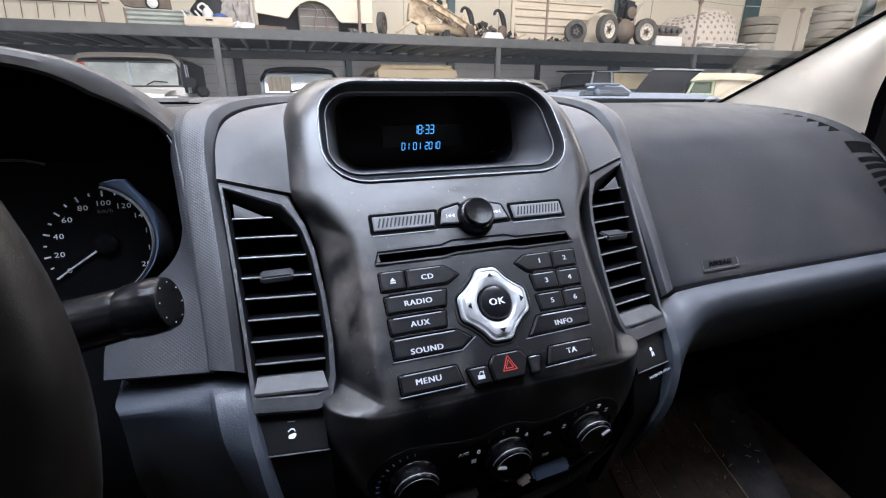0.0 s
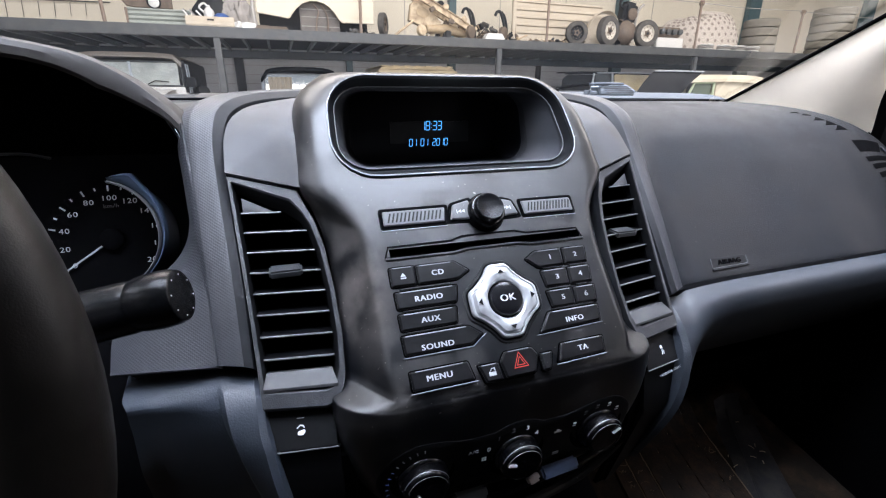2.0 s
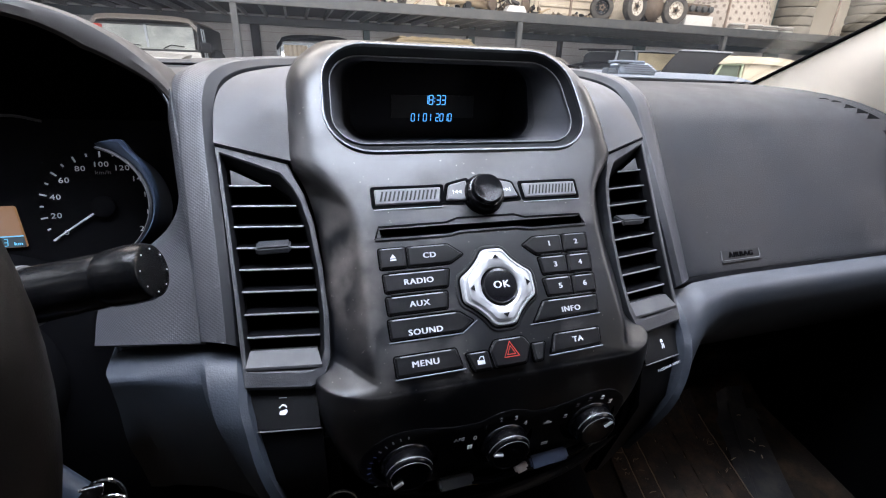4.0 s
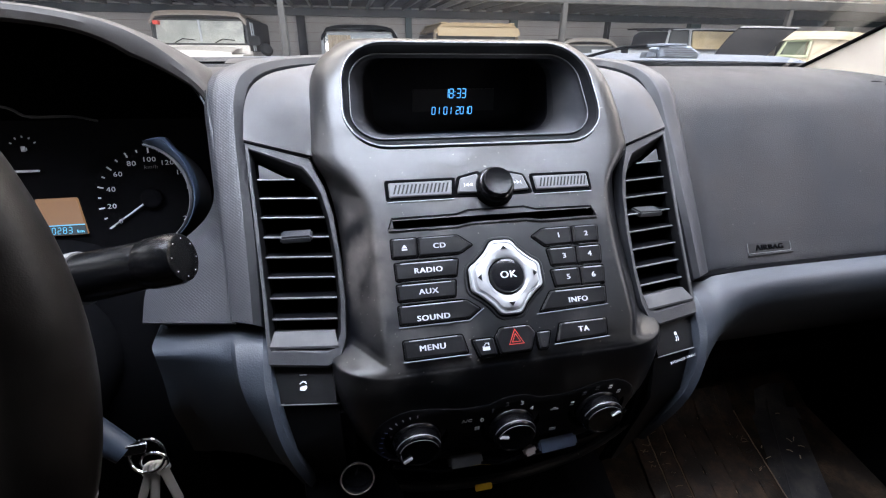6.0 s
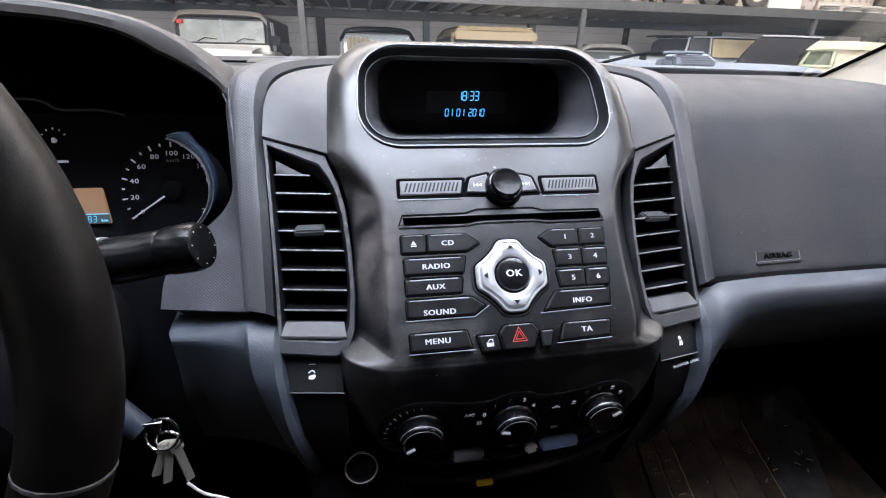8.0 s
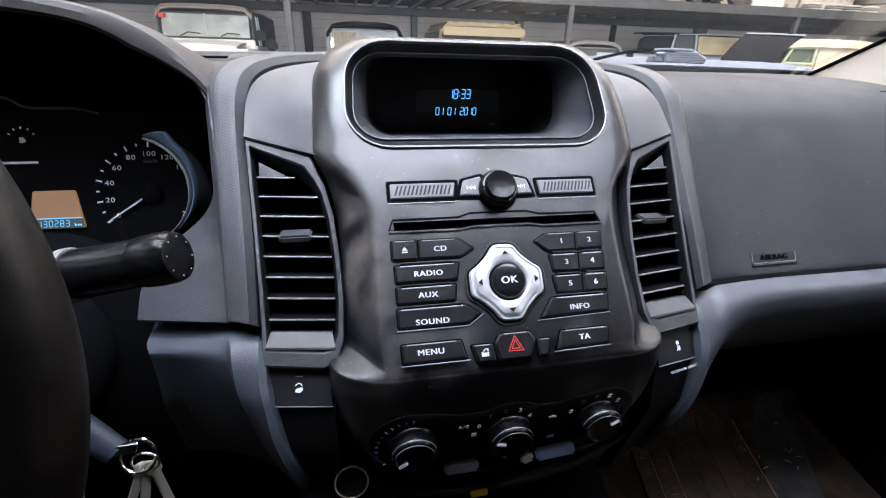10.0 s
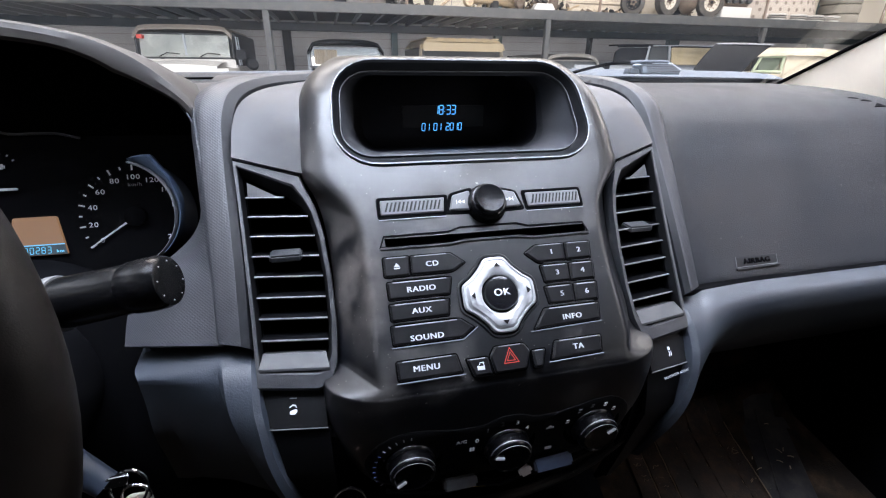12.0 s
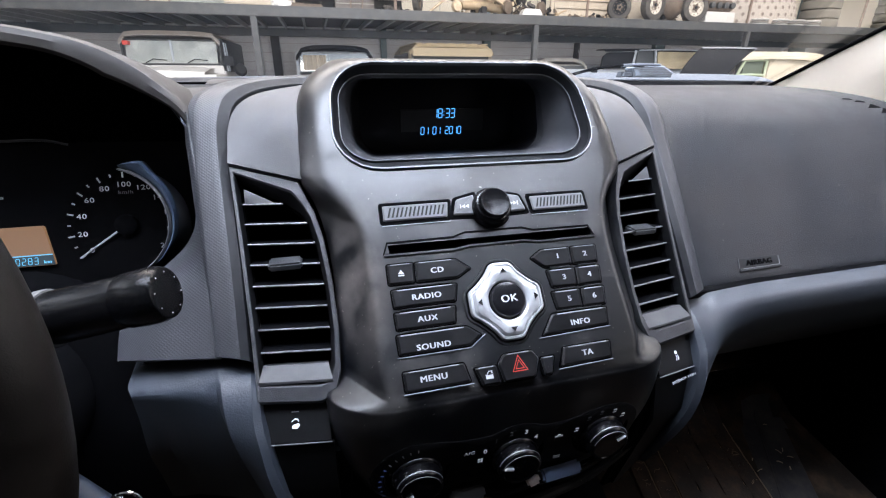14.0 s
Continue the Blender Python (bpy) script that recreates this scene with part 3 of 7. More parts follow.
# defroster slots and side vent: black patches on the pad's outer end
def on_pad(x, y):
    """The pad's surface at x, y: its point and a frame with x outwards, y forwards."""
    def spot(px, py):
        row = pad_section(px)
        for p, q in zip(row, row[1:]):
            if q[1] >= py:
                f = (py - p[1]) / max(1e-6, q[1] - p[1])
                return Vector((px, py, p[2] + f * (q[2] - p[2])))
        return Vector(row[-1])
    c = spot(x, y)
    return frame_at(c, spot(x + 0.01, y) - c, spot(x, y + 0.01) - c)


def pad_opening(name, low, high, parent):
    """A black patch laid on the pad for an opening's dark, between two edges given by x, y."""
    rows = []
    for line, lift in ((low, -0.002), (low, 0.0007), (high, 0.0007), (high, -0.002)):
        (xa, ya), (xb, yb) = line
        rows.append([on_pad(xa + (xb - xa) * f, ya + (yb - ya) * f) @ Vector((0, 0, lift)) for f in np.linspace(0, 1, 5)])
    return part(name, loft(rows), BLACK, parent, smooth=False)


for low, high in (((0.574, 0.1715), (0.590, 0.1695)), ((0.580, 0.1735), (0.588, 0.1725))), (((0.587, 0.163), (0.606, 0.1625)), ((0.596, 0.1675), (0.602, 0.166))), (((0.594, 0.1485), (0.620, 0.1505)), ((0.609, 0.1575), (0.614, 0.156))), (((0.606, 0.1385), (0.636, 0.1415)), ((0.623, 0.1495), (0.627, 0.148))), (((0.617, 0.1300), (0.650, 0.1340)), ((0.637, 0.1415), (0.641, 0.1405))):
    pad_opening("defroster_slot", low, high, dash)
part("pad_gap", tube([(0.205, 0.004, -0.2035), (0.30, 0.008, -0.2035), (0.75, 0.008, -0.2035)], 0.0065, 8), BLACK, dash)
sv = pad_opening("side_vent", ((0.637, 0.1025), (0.700, 0.1105)), ((0.634, 0.1160), (0.722, 0.1280)), dash)
for xa, ya in ((0.643, 0.0965), (0.652, 0.0900), (0.659, 0.0825), (0.664, 0.0750), (0.670, 0.0685)):
    pad_opening("vent_opening", ((xa + 0.003, ya - 0.0035), (0.735, ya + 0.0100)), ((xa, ya + 0.0010), (0.735, ya + 0.0150)), sv)
part("vent_side_strip", tube([on_pad(x, y) @ Vector((0, 0, 0.002)) for x, y in ((0.712, 0.119), (0.722, 0.112), (0.735, 0.102), (0.748, 0.090))], 0.0016, 8), NAVY, sv, "glossy trim beside the side vent")
# added black sheets behind the vents and plates block light through the cracks
for s in (-1, 1):
    part("dash_filler", loft([[(s * x, y, z) for y, z in ((0.03, -0.32), (0.06, -0.22), (0.11, -0.15), (0.150, -0.09), (0.175, -0.03), (0.20, -0.014))] for x in (0.121, 0.16, 0.225)]), BLACK, dash)

# ---- the centre stack's shell ----
stack = thing("centre_stack", "satin black centre stack with hooded display, radio keys, heater knobs", "centre console", AT)
# rows: y, z at the middle, half width of the flat, half width over all, depth of the rolled side
SHELL = [
    (0.25, 0.000, 0.030, 0.070, 0.05), (0.19, 0.0090, 0.035, 0.080, 0.05), (0.150, 0.0125, 0.045, 0.092, 0.045), (0.124, 0.0125, 0.068, 0.105, 0.040),
    (0.113, 0.0080, 0.088, 0.118, 0.038), (0.100, -0.005, 0.107, 0.135, 0.038), (0.082, -0.022, 0.117, 0.1445, 0.040), (0.060, -0.048, 0.1200, 0.1480, 0.038), (0.047, -0.065, 0.119, 0.1475, 0.034),
    (0.033, -0.082, 0.114, 0.146, 0.030), (0.018, -0.100, 0.104, 0.137, 0.040), (0.0016, -0.120, 0.098, 0.131, 0.042), (-0.023, -0.150, 0.097, 0.1275, 0.043),
    (-0.0476, -0.180, 0.098, 0.1275, 0.041), (-0.0600, -0.196, 0.098, 0.1280, 0.041), (-0.0645, -0.2040, 0.097, 0.1285, 0.041), (-0.0675, -0.2095, 0.097, 0.1310, 0.039), (-0.0690, -0.2135, 0.096, 0.1395, 0.036), (-0.0700, -0.2190, 0.095, 0.1412, 0.035),
    (-0.0695, -0.240, 0.097, 0.1405, 0.032), (-0.0660, -0.265, 0.100, 0.1360, 0.028), (-0.0605, -0.290, 0.098, 0.128, 0.024), (-0.053, -0.315, 0.096, 0.114, 0.020),
    (-0.045, -0.333, 0.076, 0.092, 0.018), (-0.036, -0.343, 0.050, 0.065, 0.014), (-0.020, -0.350, 0.020, 0.032, 0.010),
]


# a tight edge, then a straight flank
EDGE = [(0, 0), (0.07, 0.012), (0.14, 0.045), (0.22, 0.12), (0.34, 0.27), (0.50, 0.46), (0.68, 0.66), (0.86, 0.86), (1, 1)]


def shell_rows(per):
    rows = []
    for y, z, flat, wide, back in glide(SHELL, per):
        crisp = min(1.0, max(0.0, (-0.075 - z) / 0.03)) * min(1.0, max(0.0, (z + 0.2142) / 0.0065))
        side = []
        for a, (hx_, hy_) in zip(np.linspace(0, math.pi / 2, 9), EDGE):
            fx, fy = math.sin(a) * (1 - crisp) + hx_ * crisp, (1 - math.cos(a)) * (1 - crisp) + hy_ * crisp
            side.append((flat + (wide - flat) * fx, y + back * fy, z))
        side.append((wide - 0.001, y + back + 0.03, z - 0.002))
        mid = [(flat * f, y, z) for f in np.linspace(-0.98, 0.98, 97)]
        rows.append([(-a, b, c) for a, b, c in side[::-1]] + mid + side)
    return rows


def in_slot(c):
    q = FACE.inverted() @ c
    return abs(q.x) < 0.085 and -0.0005 < q.y < 0.0078


def rounded_box(x0, x1, y0, y1, r_low, r_high, n=7):
    """A rounded rectangle whose top corners have another radius than its lower ones."""
    out = []
    for cx, cy, r, a0 in ((x1 - r_low, y0 + r_low, r_low, -90), (x1 - r_high, y1 - r_high, r_high, 0), (x0 + r_high, y1 - r_high, r_high, 90), (x0 + r_low, y0 + r_low, r_low, 180)):
        for i in range(n + 1):
            a = radians(a0 + 90 * i / n)
            out.append((cx + r * math.cos(a), cy + r * math.sin(a)))
    return out


def on_face(poly, z):
    return [FACE @ Vector((x, y, z)) for x, y in poly]


# hood rim, its step and the tunnel back to the display
def hood_shape(f):
    """The hood's opening, narrower at the top: f = 0 at the inner lip, 1 at the outer fold."""
    pts = rounded_box(-0.1120 - 0.008 * f, 0.1110 + 0.006 * f, 0.0845 - 0.0155 * f, 0.1690 + 0.0045 * f, 0.027 + 0.012 * f, 0.027 + 0.012 * f)
    return [(-0.003 + (x + 0.003) * (1 - 0.035 * (y - 0.07) / 0.11), y) for x, y in pts]


EDGE_LINE = [Vector(p) for p in hood_shape(0.90)]


def in_opening(c):
    q = FACE.inverted() @ c
    if abs(q.z) > 0.03:
        return False
    n, inside = len(EDGE_LINE), False
    for i in range(n):
        p, r = EDGE_LINE[i], EDGE_LINE[(i + 1) % n]
        if (p.y > q.y) != (r.y > q.y) and q.x < p.x + (q.y - p.y) / (r.y - p.y) * (r.x - p.x):
            inside = not inside
    return inside


def nearest_on_edge(q):
    best = None
    for p, r in zip(EDGE_LINE, EDGE_LINE[1:] + EDGE_LINE[:1]):
        d = r - p
        k = min(1.0, max(0.0, (q - p).dot(d) / max(1e-12, d.length_squared)))
        w = p + d * k
        if best is None or (w - q).length < (best - q).length:
            best = w
    return best


skin = loft(shell_rows(10), keep=lambda c: not in_opening(c) and not in_slot(c))
for v in skin.verts:
    if v.is_boundary:
        q = FACE.inverted() @ v.co
        w = nearest_on_edge(q.xy)
        if (w - q.xy).length < 0.006 and abs(q.z) < 0.03:
            v.co = FACE @ Vector((w.x, w.y, q.z))
part("shell", skin, BEZEL, stack, angle=60)
HOOD = [(1.0, -0.006), (1.0, 0.0004), (0.93, 0.0014), (0.82, 0.0012), (0.70, -0.0015), (0.16, -0.0105), (0.08, -0.0122)]
part("hood_rim", loft([on_face(hood_shape(f), z) for f, z in HOOD[:5]], closed=True), BEZEL, stack, "satin black moulded rim round the display")
# slope in a darker tone: shade below the fold put into the colour
part("shaded_rim_slope", loft([on_face(hood_shape(f), z) for f, z in HOOD[4:]], closed=True), GROOVE, stack)
# pale tubes along fold and lip paint the light their edges catch
rim_line = on_face(hood_shape(0.90), 0.0012)
part("rim_edge", tube(rim_line + rim_line[:2], 0.0006, 8, caps=False), EDGEGREY, stack)
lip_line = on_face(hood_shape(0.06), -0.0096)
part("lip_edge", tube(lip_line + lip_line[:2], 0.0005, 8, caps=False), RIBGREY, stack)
back = [(x, 0.176, z) for x, z in rounded_box(-0.086, 0.086, -0.0790, -0.004, 0.022, 0.020)]
tunnel = [on_face(hood_shape(0.0), -0.0112), on_face(hood_shape(0.0), -0.0150)]
a, b = [Vector(p) for p in tunnel[1]], [Vector(p) for p in back]
tunnel += [[p + (q - p) * f for p, q in zip(a, b)] for f in (0.12, 0.24, 0.36, 0.46, 0.56, 0.75, 1)]
# three tones, grey to black, paint the fall of light into the tunnel
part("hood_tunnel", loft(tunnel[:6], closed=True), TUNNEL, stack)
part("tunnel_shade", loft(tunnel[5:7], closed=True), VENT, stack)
part("tunnel_deep_shade", loft(tunnel[6:], closed=True), SCREEN, stack)
part("tunnel_lip", loft([on_face(hood_shape(f), z) for f, z in ((0.12, -0.0125), (0.12, -0.0108), (0.07, -0.0098), (0.0, -0.0104), (0.0, -0.0135))], closed=True), VENT, stack)
screen = part("display_glass", plate([(x, z) for x, z in rounded_box(-0.118, 0.118, -0.090, 0.004, 0.022, 0.020)], -0.004, 0, 0.001, frame_at((0, 0.1745, 0), (1, 0, 0), (0, 0, 1))), SCREEN, stack, "black glossy display panel")
lcd = frame_at((0.001, 0.1738, -0.0475), (1, 0, 0), (0, 0, 1))
part("display_window", plate([(-0.044, -0.011), (0.048, -0.011), (0.048, 0.012), (-0.044, 0.012)], -0.001, 0.0002, 0.0001, lcd), BUTTON, screen)
part("clock_digits", segment_digits("18:33", 0.0092, lcd @ Matrix.Translation((0.0037, 0.0075, 0.0006)), 0.62, 0.06), LCDGLOW, screen, "glowing pale blue clock digits", smooth=False)
part("date_digits", join(*[segment_digits(text, 0.0076, lcd @ Matrix.Translation((x, -0.0105, 0.0006)), 0.62, 0.06) for text, x in (("01", -0.0181), ("01", -0.0047), ("2010", 0.0140))]), LCDGLOW, screen, "glowing pale blue date digits", smooth=False)


# ---- radio face: keys, slot, knob ----
def key(name, poly, text="", size=0.0058, r=0.0016, high=0.0021, mat=BUTTON, shift=(0, 0), printed=PRINT, gap=0.0010, wide=1.16, label="", ridge=False, lip=False, worn=0.9):
    """A key on a flush black plate for its dark gap; worn: how much of its top edge carries a painted highlight; ridge:
    a step above it; lip: a pale tube as light on the recess's lower edge.
    """
    poly = ccw([(x / 1000, y / 1000) for x, y in poly])
    part("key_gap", plate(rounded(offset(poly, -gap), r + gap), -0.003, 0.0006, 0.0003, FACE), BLACK, stack)
    ob = part(name, plate(rounded(poly, r), -0.002, high, 0.0013, FACE), mat, stack, label, smooth=False)
    cx, cy = sum(p[0] for p in poly) / len(poly), sum(p[1] for p in poly) / len(poly)
    if text:
        part("lettering", lettering(text, size, FACE @ Matrix.Translation((cx + shift[0], cy + shift[1], high + 0.0002)), 0.0001, wide), printed, ob, smooth=False)
    top = max(y for _, y in poly)
    span = sorted(x for x, y in poly if y > top - 0.0012)
    a, b = span[0] + 0.0022, span[-1] - 0.0022
    a, b = (a + b) / 2 - (b - a) / 2 * worn, (a + b) / 2 + (b - a) / 2 * worn
    thick_ = 0.0012 if ridge else 0.0006
    part("edge_highlight", plate([(a, top - 0.0003 - thick_), (b, top - 0.0003 - thick_), (b + 0.0004, top - 0.0003), (a - 0.0004, top - 0.0003)], high - 0.0016, high - 0.0002, 0.0002, FACE), KEYSHINE, ob, smooth=False)
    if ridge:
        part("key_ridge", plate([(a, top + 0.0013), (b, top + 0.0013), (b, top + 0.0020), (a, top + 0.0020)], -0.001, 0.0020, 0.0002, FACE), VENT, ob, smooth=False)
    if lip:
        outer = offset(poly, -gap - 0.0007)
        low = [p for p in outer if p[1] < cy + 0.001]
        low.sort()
        part("recess_lip", tube([FACE @ Vector((x, y, 0.0006)) for x, y in low], 0.00042, 6), EDGEGREY, stack)
    return ob, cx, cy


eject, ex, ey = key("eject_key", [(-89, -24.3), (-69.7, -24.3), (-69, -9), (-89, -9)])
tri = [(-0.0022, -0.0004), (0.0022, -0.0004), (0, 0.0026)]
part("eject_sign", join(plate(tri, 0, 0.0002, 0.00005, FACE @ Matrix.Translation((ex, ey, 0.0021))), plate([(-0.0022, -0.0021), (0.0022, -0.0021), (0.0022, -0.0011), (-0.0022, -0.0011)], 0, 0.0002, 0.00005, FACE @ Matrix.Translation((ex, ey, 0.0021)))), PRINT, eject, smooth=False)
key("radio_key", [(-68.3, -24.3), (-36, -24.3), (-25, -18), (-36, -9.2), (-68, -9.2)], "CD", shift=(-0.005, 0))
key("radio_key", [(-87.5, -42), (-41, -42), (-38, -28.5), (-88, -28.5)], "RADIO", shift=(0.001, -0.0005), ridge=True)
key("radio_key", [(-87.5, -58), (-44, -58), (-42, -45.3), (-88, -45.3)], "AUX", shift=(0.001, -0.0005), ridge=True)
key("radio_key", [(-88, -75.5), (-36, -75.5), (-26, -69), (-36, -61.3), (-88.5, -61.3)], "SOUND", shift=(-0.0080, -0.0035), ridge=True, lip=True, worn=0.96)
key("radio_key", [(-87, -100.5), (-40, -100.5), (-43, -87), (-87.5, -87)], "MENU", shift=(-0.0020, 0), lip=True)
for i in range(3):
    top = -9.2 - 17.6 * i
    left = [(36, top - 15), (26, top - 6), (36, top)] if i == 0 else [(38.6, top - 14.2), (37, top)]
    key("preset_key", left[:1] + [(60.6, top - 14.6), (61.6, top)] + left[1:][::-1], str(2 * i + 1), shift=(0.001 + 0.004 * (i == 0), 0), ridge=i > 0)
    key("preset_key", [(61.8, top - 14.6), (84 - 1.2 * i, top - 14.6), (86 - 1.2 * i, top), (62.8, top)], str(2 * i + 2), ridge=i > 0)
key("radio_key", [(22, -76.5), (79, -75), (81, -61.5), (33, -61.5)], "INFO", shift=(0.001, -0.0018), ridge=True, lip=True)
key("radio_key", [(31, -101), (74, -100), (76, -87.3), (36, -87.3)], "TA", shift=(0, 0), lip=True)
lock, kx, ky = key("lock_key", [(-31.5, -105), (-18, -105), (-19.5, -92), (-36, -92)])
part("lock_window", plate([(-0.0016, -0.0004), (0.0018, -0.0004), (0.0012, 0.0018), (-0.0004, 0.0018)], 0, 0.0001, 0.00003, FACE @ Matrix.Translation((kx + 0.0002, ky + 0.0008, 0.00235))), BUTTON, lock, smooth=False)
part("lock_sign", join(plate([(-0.0028, -0.0024), (0.0028, -0.0024), (0.0028, 0.0008), (-0.0028, 0.0008)], 0, 0.0002, 0.00005, FACE @ Matrix.Translation((kx, ky, 0.0021))), plate([(-0.0017, 0.0012), (0.0026, 0.0012), (0.0026, 0.0032), (-0.0003, 0.0032)], 0, 0.0002, 0.00005, FACE @ Matrix.Translation((kx, ky, 0.0021)))), PRINT, lock, smooth=False)
haz, hx, hy = key("hazard_key", [(-15.5, -105), (9, -105), (14.5, -92), (10, -85.5), (-13, -85.5), (-18, -92)], high=0.0026, r=0.002)


def triangle_ring(big, small):
    outer, inner = [(big * math.cos(a), big * math.sin(a)) for a in (radians(90), radians(210), radians(330))], [(small * math.cos(a), small * math.sin(a)) for a in (radians(90), radians(210), radians(330))]
    return loft([[(x, y, 0) for x, y in outer], [(x, y, 0) for x, y in inner]], closed=True)


part("hazard_sign", moved(join(triangle_ring(0.0078, 0.0068), triangle_ring(0.0045, 0.0036)), FACE @ Matrix.Translation((hx - 0.0002, hy - 0.001, 0.0029)) @ Matrix.Diagonal((0.92, 1, 1, 1))), REDPRINT, haz, "red warning triangle", smooth=False)
key("blank_key", [(16.5, -105), (22.5, -105), (27, -92), (15.8, -92)], mat=BEZEL)

# silver cross pad with the round key in its middle
quarter = [(0.0295, 0.0095), (0.0225, 0.0135), (0.0130, 0.0225), (0.0085, 0.0300)]
corners = quarter + [(-x, y) for x, y in quarter[::-1]] + [(-x, -y) for x, y in quarter] + [(x, -y) for x, y in quarter[::-1]]
cross = rounded(ccw(corners), 0.006, 3)
MID = FACE @ Matrix.Translation((-0.0022, -0.0465, 0))
part("pad_gap", plate(offset(cross, -0.0036), -0.003, 0.0012, 0.0010, MID), BEZEL, stack)
part("pad_shadow_gap", plate(offset(cross, -0.0014), -0.003, 0.0016, 0.0003, MID), BLACK, stack)
turns = [math.atan2(y, x) for x, y in cross]
rows = []
for k, z, lobes in ((1.0, -0.002, 0), (1.0, 0.0028, 0), (0.965, 0.0044, 0), (0.925, 0.0046, 0), (0.905, 0.0036, 0), (0.885, 0.0038, 0), (0.83, 0.0062, 0.0006), (0.74, 0.0070, 0.0010), (0.64, 0.0068, 0.0008)):
    rows.append([(x * k, y * k, z + lobes * math.cos(4 * a)) for (x, y), a in zip(cross, turns)])
rows += [[(r * math.cos(a), r * math.sin(a), z) for a in turns] for r, z in ((0.0172, 0.0066), (0.0158, 0.0060), (0.0150, 0.0052), (0.0146, 0.0020))]
pad = part("direction_pad", moved(loft(rows, closed=True), MID), SILVER, stack, "satin silver four-way direction pad")
for a in (0, 90, 180, 270):
    m = MID @ Matrix.Rotation(radians(a), 4, "Z") @ Matrix.Translation((0, 0.0222, 0.0084))
    part("arrow", plate([(-0.0026, -0.0012), (0.0026, -0.0012), (0, 0.0020)], -0.0004, 0.0001, 0.00005, m), BUTTON, pad, smooth=False)
okay = part("round_key", turned([(0.0137, 0.0), (0.0137, 0.0066), (0.0128, 0.0082), (0.009, 0.0090), (0.004, 0.0092)], MID), GLOSS, stack, "glossy black round key")
part("lettering", lettering("OK", 0.00774, MID @ Matrix.Translation((0, 0, 0.0093)), 0.0001, 1.1), PRINT, okay, smooth=False)

# disc slot: a dark mouth with a raised middle
SLOT = [(-0.089, 0.0), (-0.034, -0.0003), (-0.024, 0.0016), (0.026, 0.0016), (0.036, -0.0003), (0.087, 0.0), (0.084, 0.0078), (0.034, 0.0082), (0.024, 0.0112), (-0.024, 0.0112), (-0.034, 0.0082), (-0.086, 0.0078)]
part("disc_slot", loft([[FACE @ Vector((x, y, 0.0004)) for x, y in offset(SLOT, -0.0012)], [FACE @ Vector((x, y, 0.0007)) for x, y in SLOT], [FACE @ Vector((x, y * 0.8, -0.014)) for x, y in SLOT], [FACE @ Vector((x * 0.5, 0.003, -0.0141)) for x, y in SLOT]], closed=True), BLACK, stack, "dark disc slot", angle=20)
part("slot_lip", plate(rounded([(-0.090, -0.0028), (-0.034, -0.0030), (-0.022, -0.0010), (0.024, -0.0010), (0.036, -0.0030), (0.088, -0.0028), (0.088, -0.0006), (0.036, -0.0008), (0.024, 0.0012), (-0.022, 0.0012), (-0.034, -0.0008), (-0.090, -0.0006)], 0.0005, 2), -0.002, 0.0014, 0.0005, FACE), BEZEL, stack)

# ribbed bars, seek keys and the volume knob
for x0, x1, lean in ((-0.0865, -0.036, 0.0006), (0.038, 0.0865, 0.0006)):
    s = -1 if x0 < 0 else 1
    shape = [(x0, 0.0255), (x1, 0.0255), (x1 + 0.002 * (s < 0), 0.038), (x0 - 0.001 * (s > 0), 0.038)]
    part("key_gap", plate(rounded(offset(shape, -0.0030), 0.003), -0.003, 0.0006, 0.0003, FACE), BLACK, stack)
    # pale tube for the light on the recess's lower edge
    part("recess_lip", tube([FACE @ Vector((a, 0.0219, 0.0006)) for a in (x0 - 0.002, x1 + 0.002)], 0.0004, 6), EDGEGREY, stack)
    bar = part("ribbed_bar", plate(rounded(shape, 0.0012), -0.002, 0.0020, 0.0008, FACE), RIBGREY, stack, "grey ribbed blank key bar")
    for i in range(14):
        x = x0 + 0.004 + (x1 - x0 - 0.008) * i / 13
        part("rib", plate([(x - 0.0011, 0.0280), (x + 0.0004, 0.0280), (x + 0.0030, 0.0360), (x + 0.0015, 0.0360)], 0.0010, 0.0023, 0.0002, FACE), BUTTON, bar)
for s, sign in ((-1, -1), (1, 1)):
    shape = [(s * 0.012, 0.0255), (s * 0.031, 0.0262), (s * 0.027, 0.0390), (s * 0.012, 0.0425)]
    part("key_gap", plate(rounded(offset(ccw(shape), -0.0030), 0.003), -0.003, 0.0006, 0.0003, FACE), BLACK, stack)
    seek = part("seek_key", plate(rounded(ccw(shape), 0.0014), -0.002, 0.0030, 0.0009, FACE), RIBGREY, stack, "grey seek key")
    part("seek_bar", plate([(-0.0003, -0.0017), (0.0003, -0.0017), (0.0003, 0.0017), (-0.0003, 0.0017)], 0, 0.0002, 0.00005, FACE @ Matrix.Translation((s * 0.0245, 0.0325, 0.0031))), PRINT, seek, smooth=False)
    for k in range(2):
        c = FACE @ Matrix.Translation((s * (0.0190 + 0.0032 * k), 0.0325, 0.0031))
        part("seek_sign", plate([(-s * 0.0014, -0.0016), (s * 0.0016, 0), (-s * 0.0014, 0.0016)], 0, 0.0002, 0.00005, c), PRINT, seek, smooth=False)
VOLUME = FACE @ Matrix.Translation((0.001, 0.0300, 0))
part("knob_seat", turned([(0.0172, -0.002), (0.0172, 0.0008), (0.0165, 0.0012)], VOLUME), BLACK, stack)
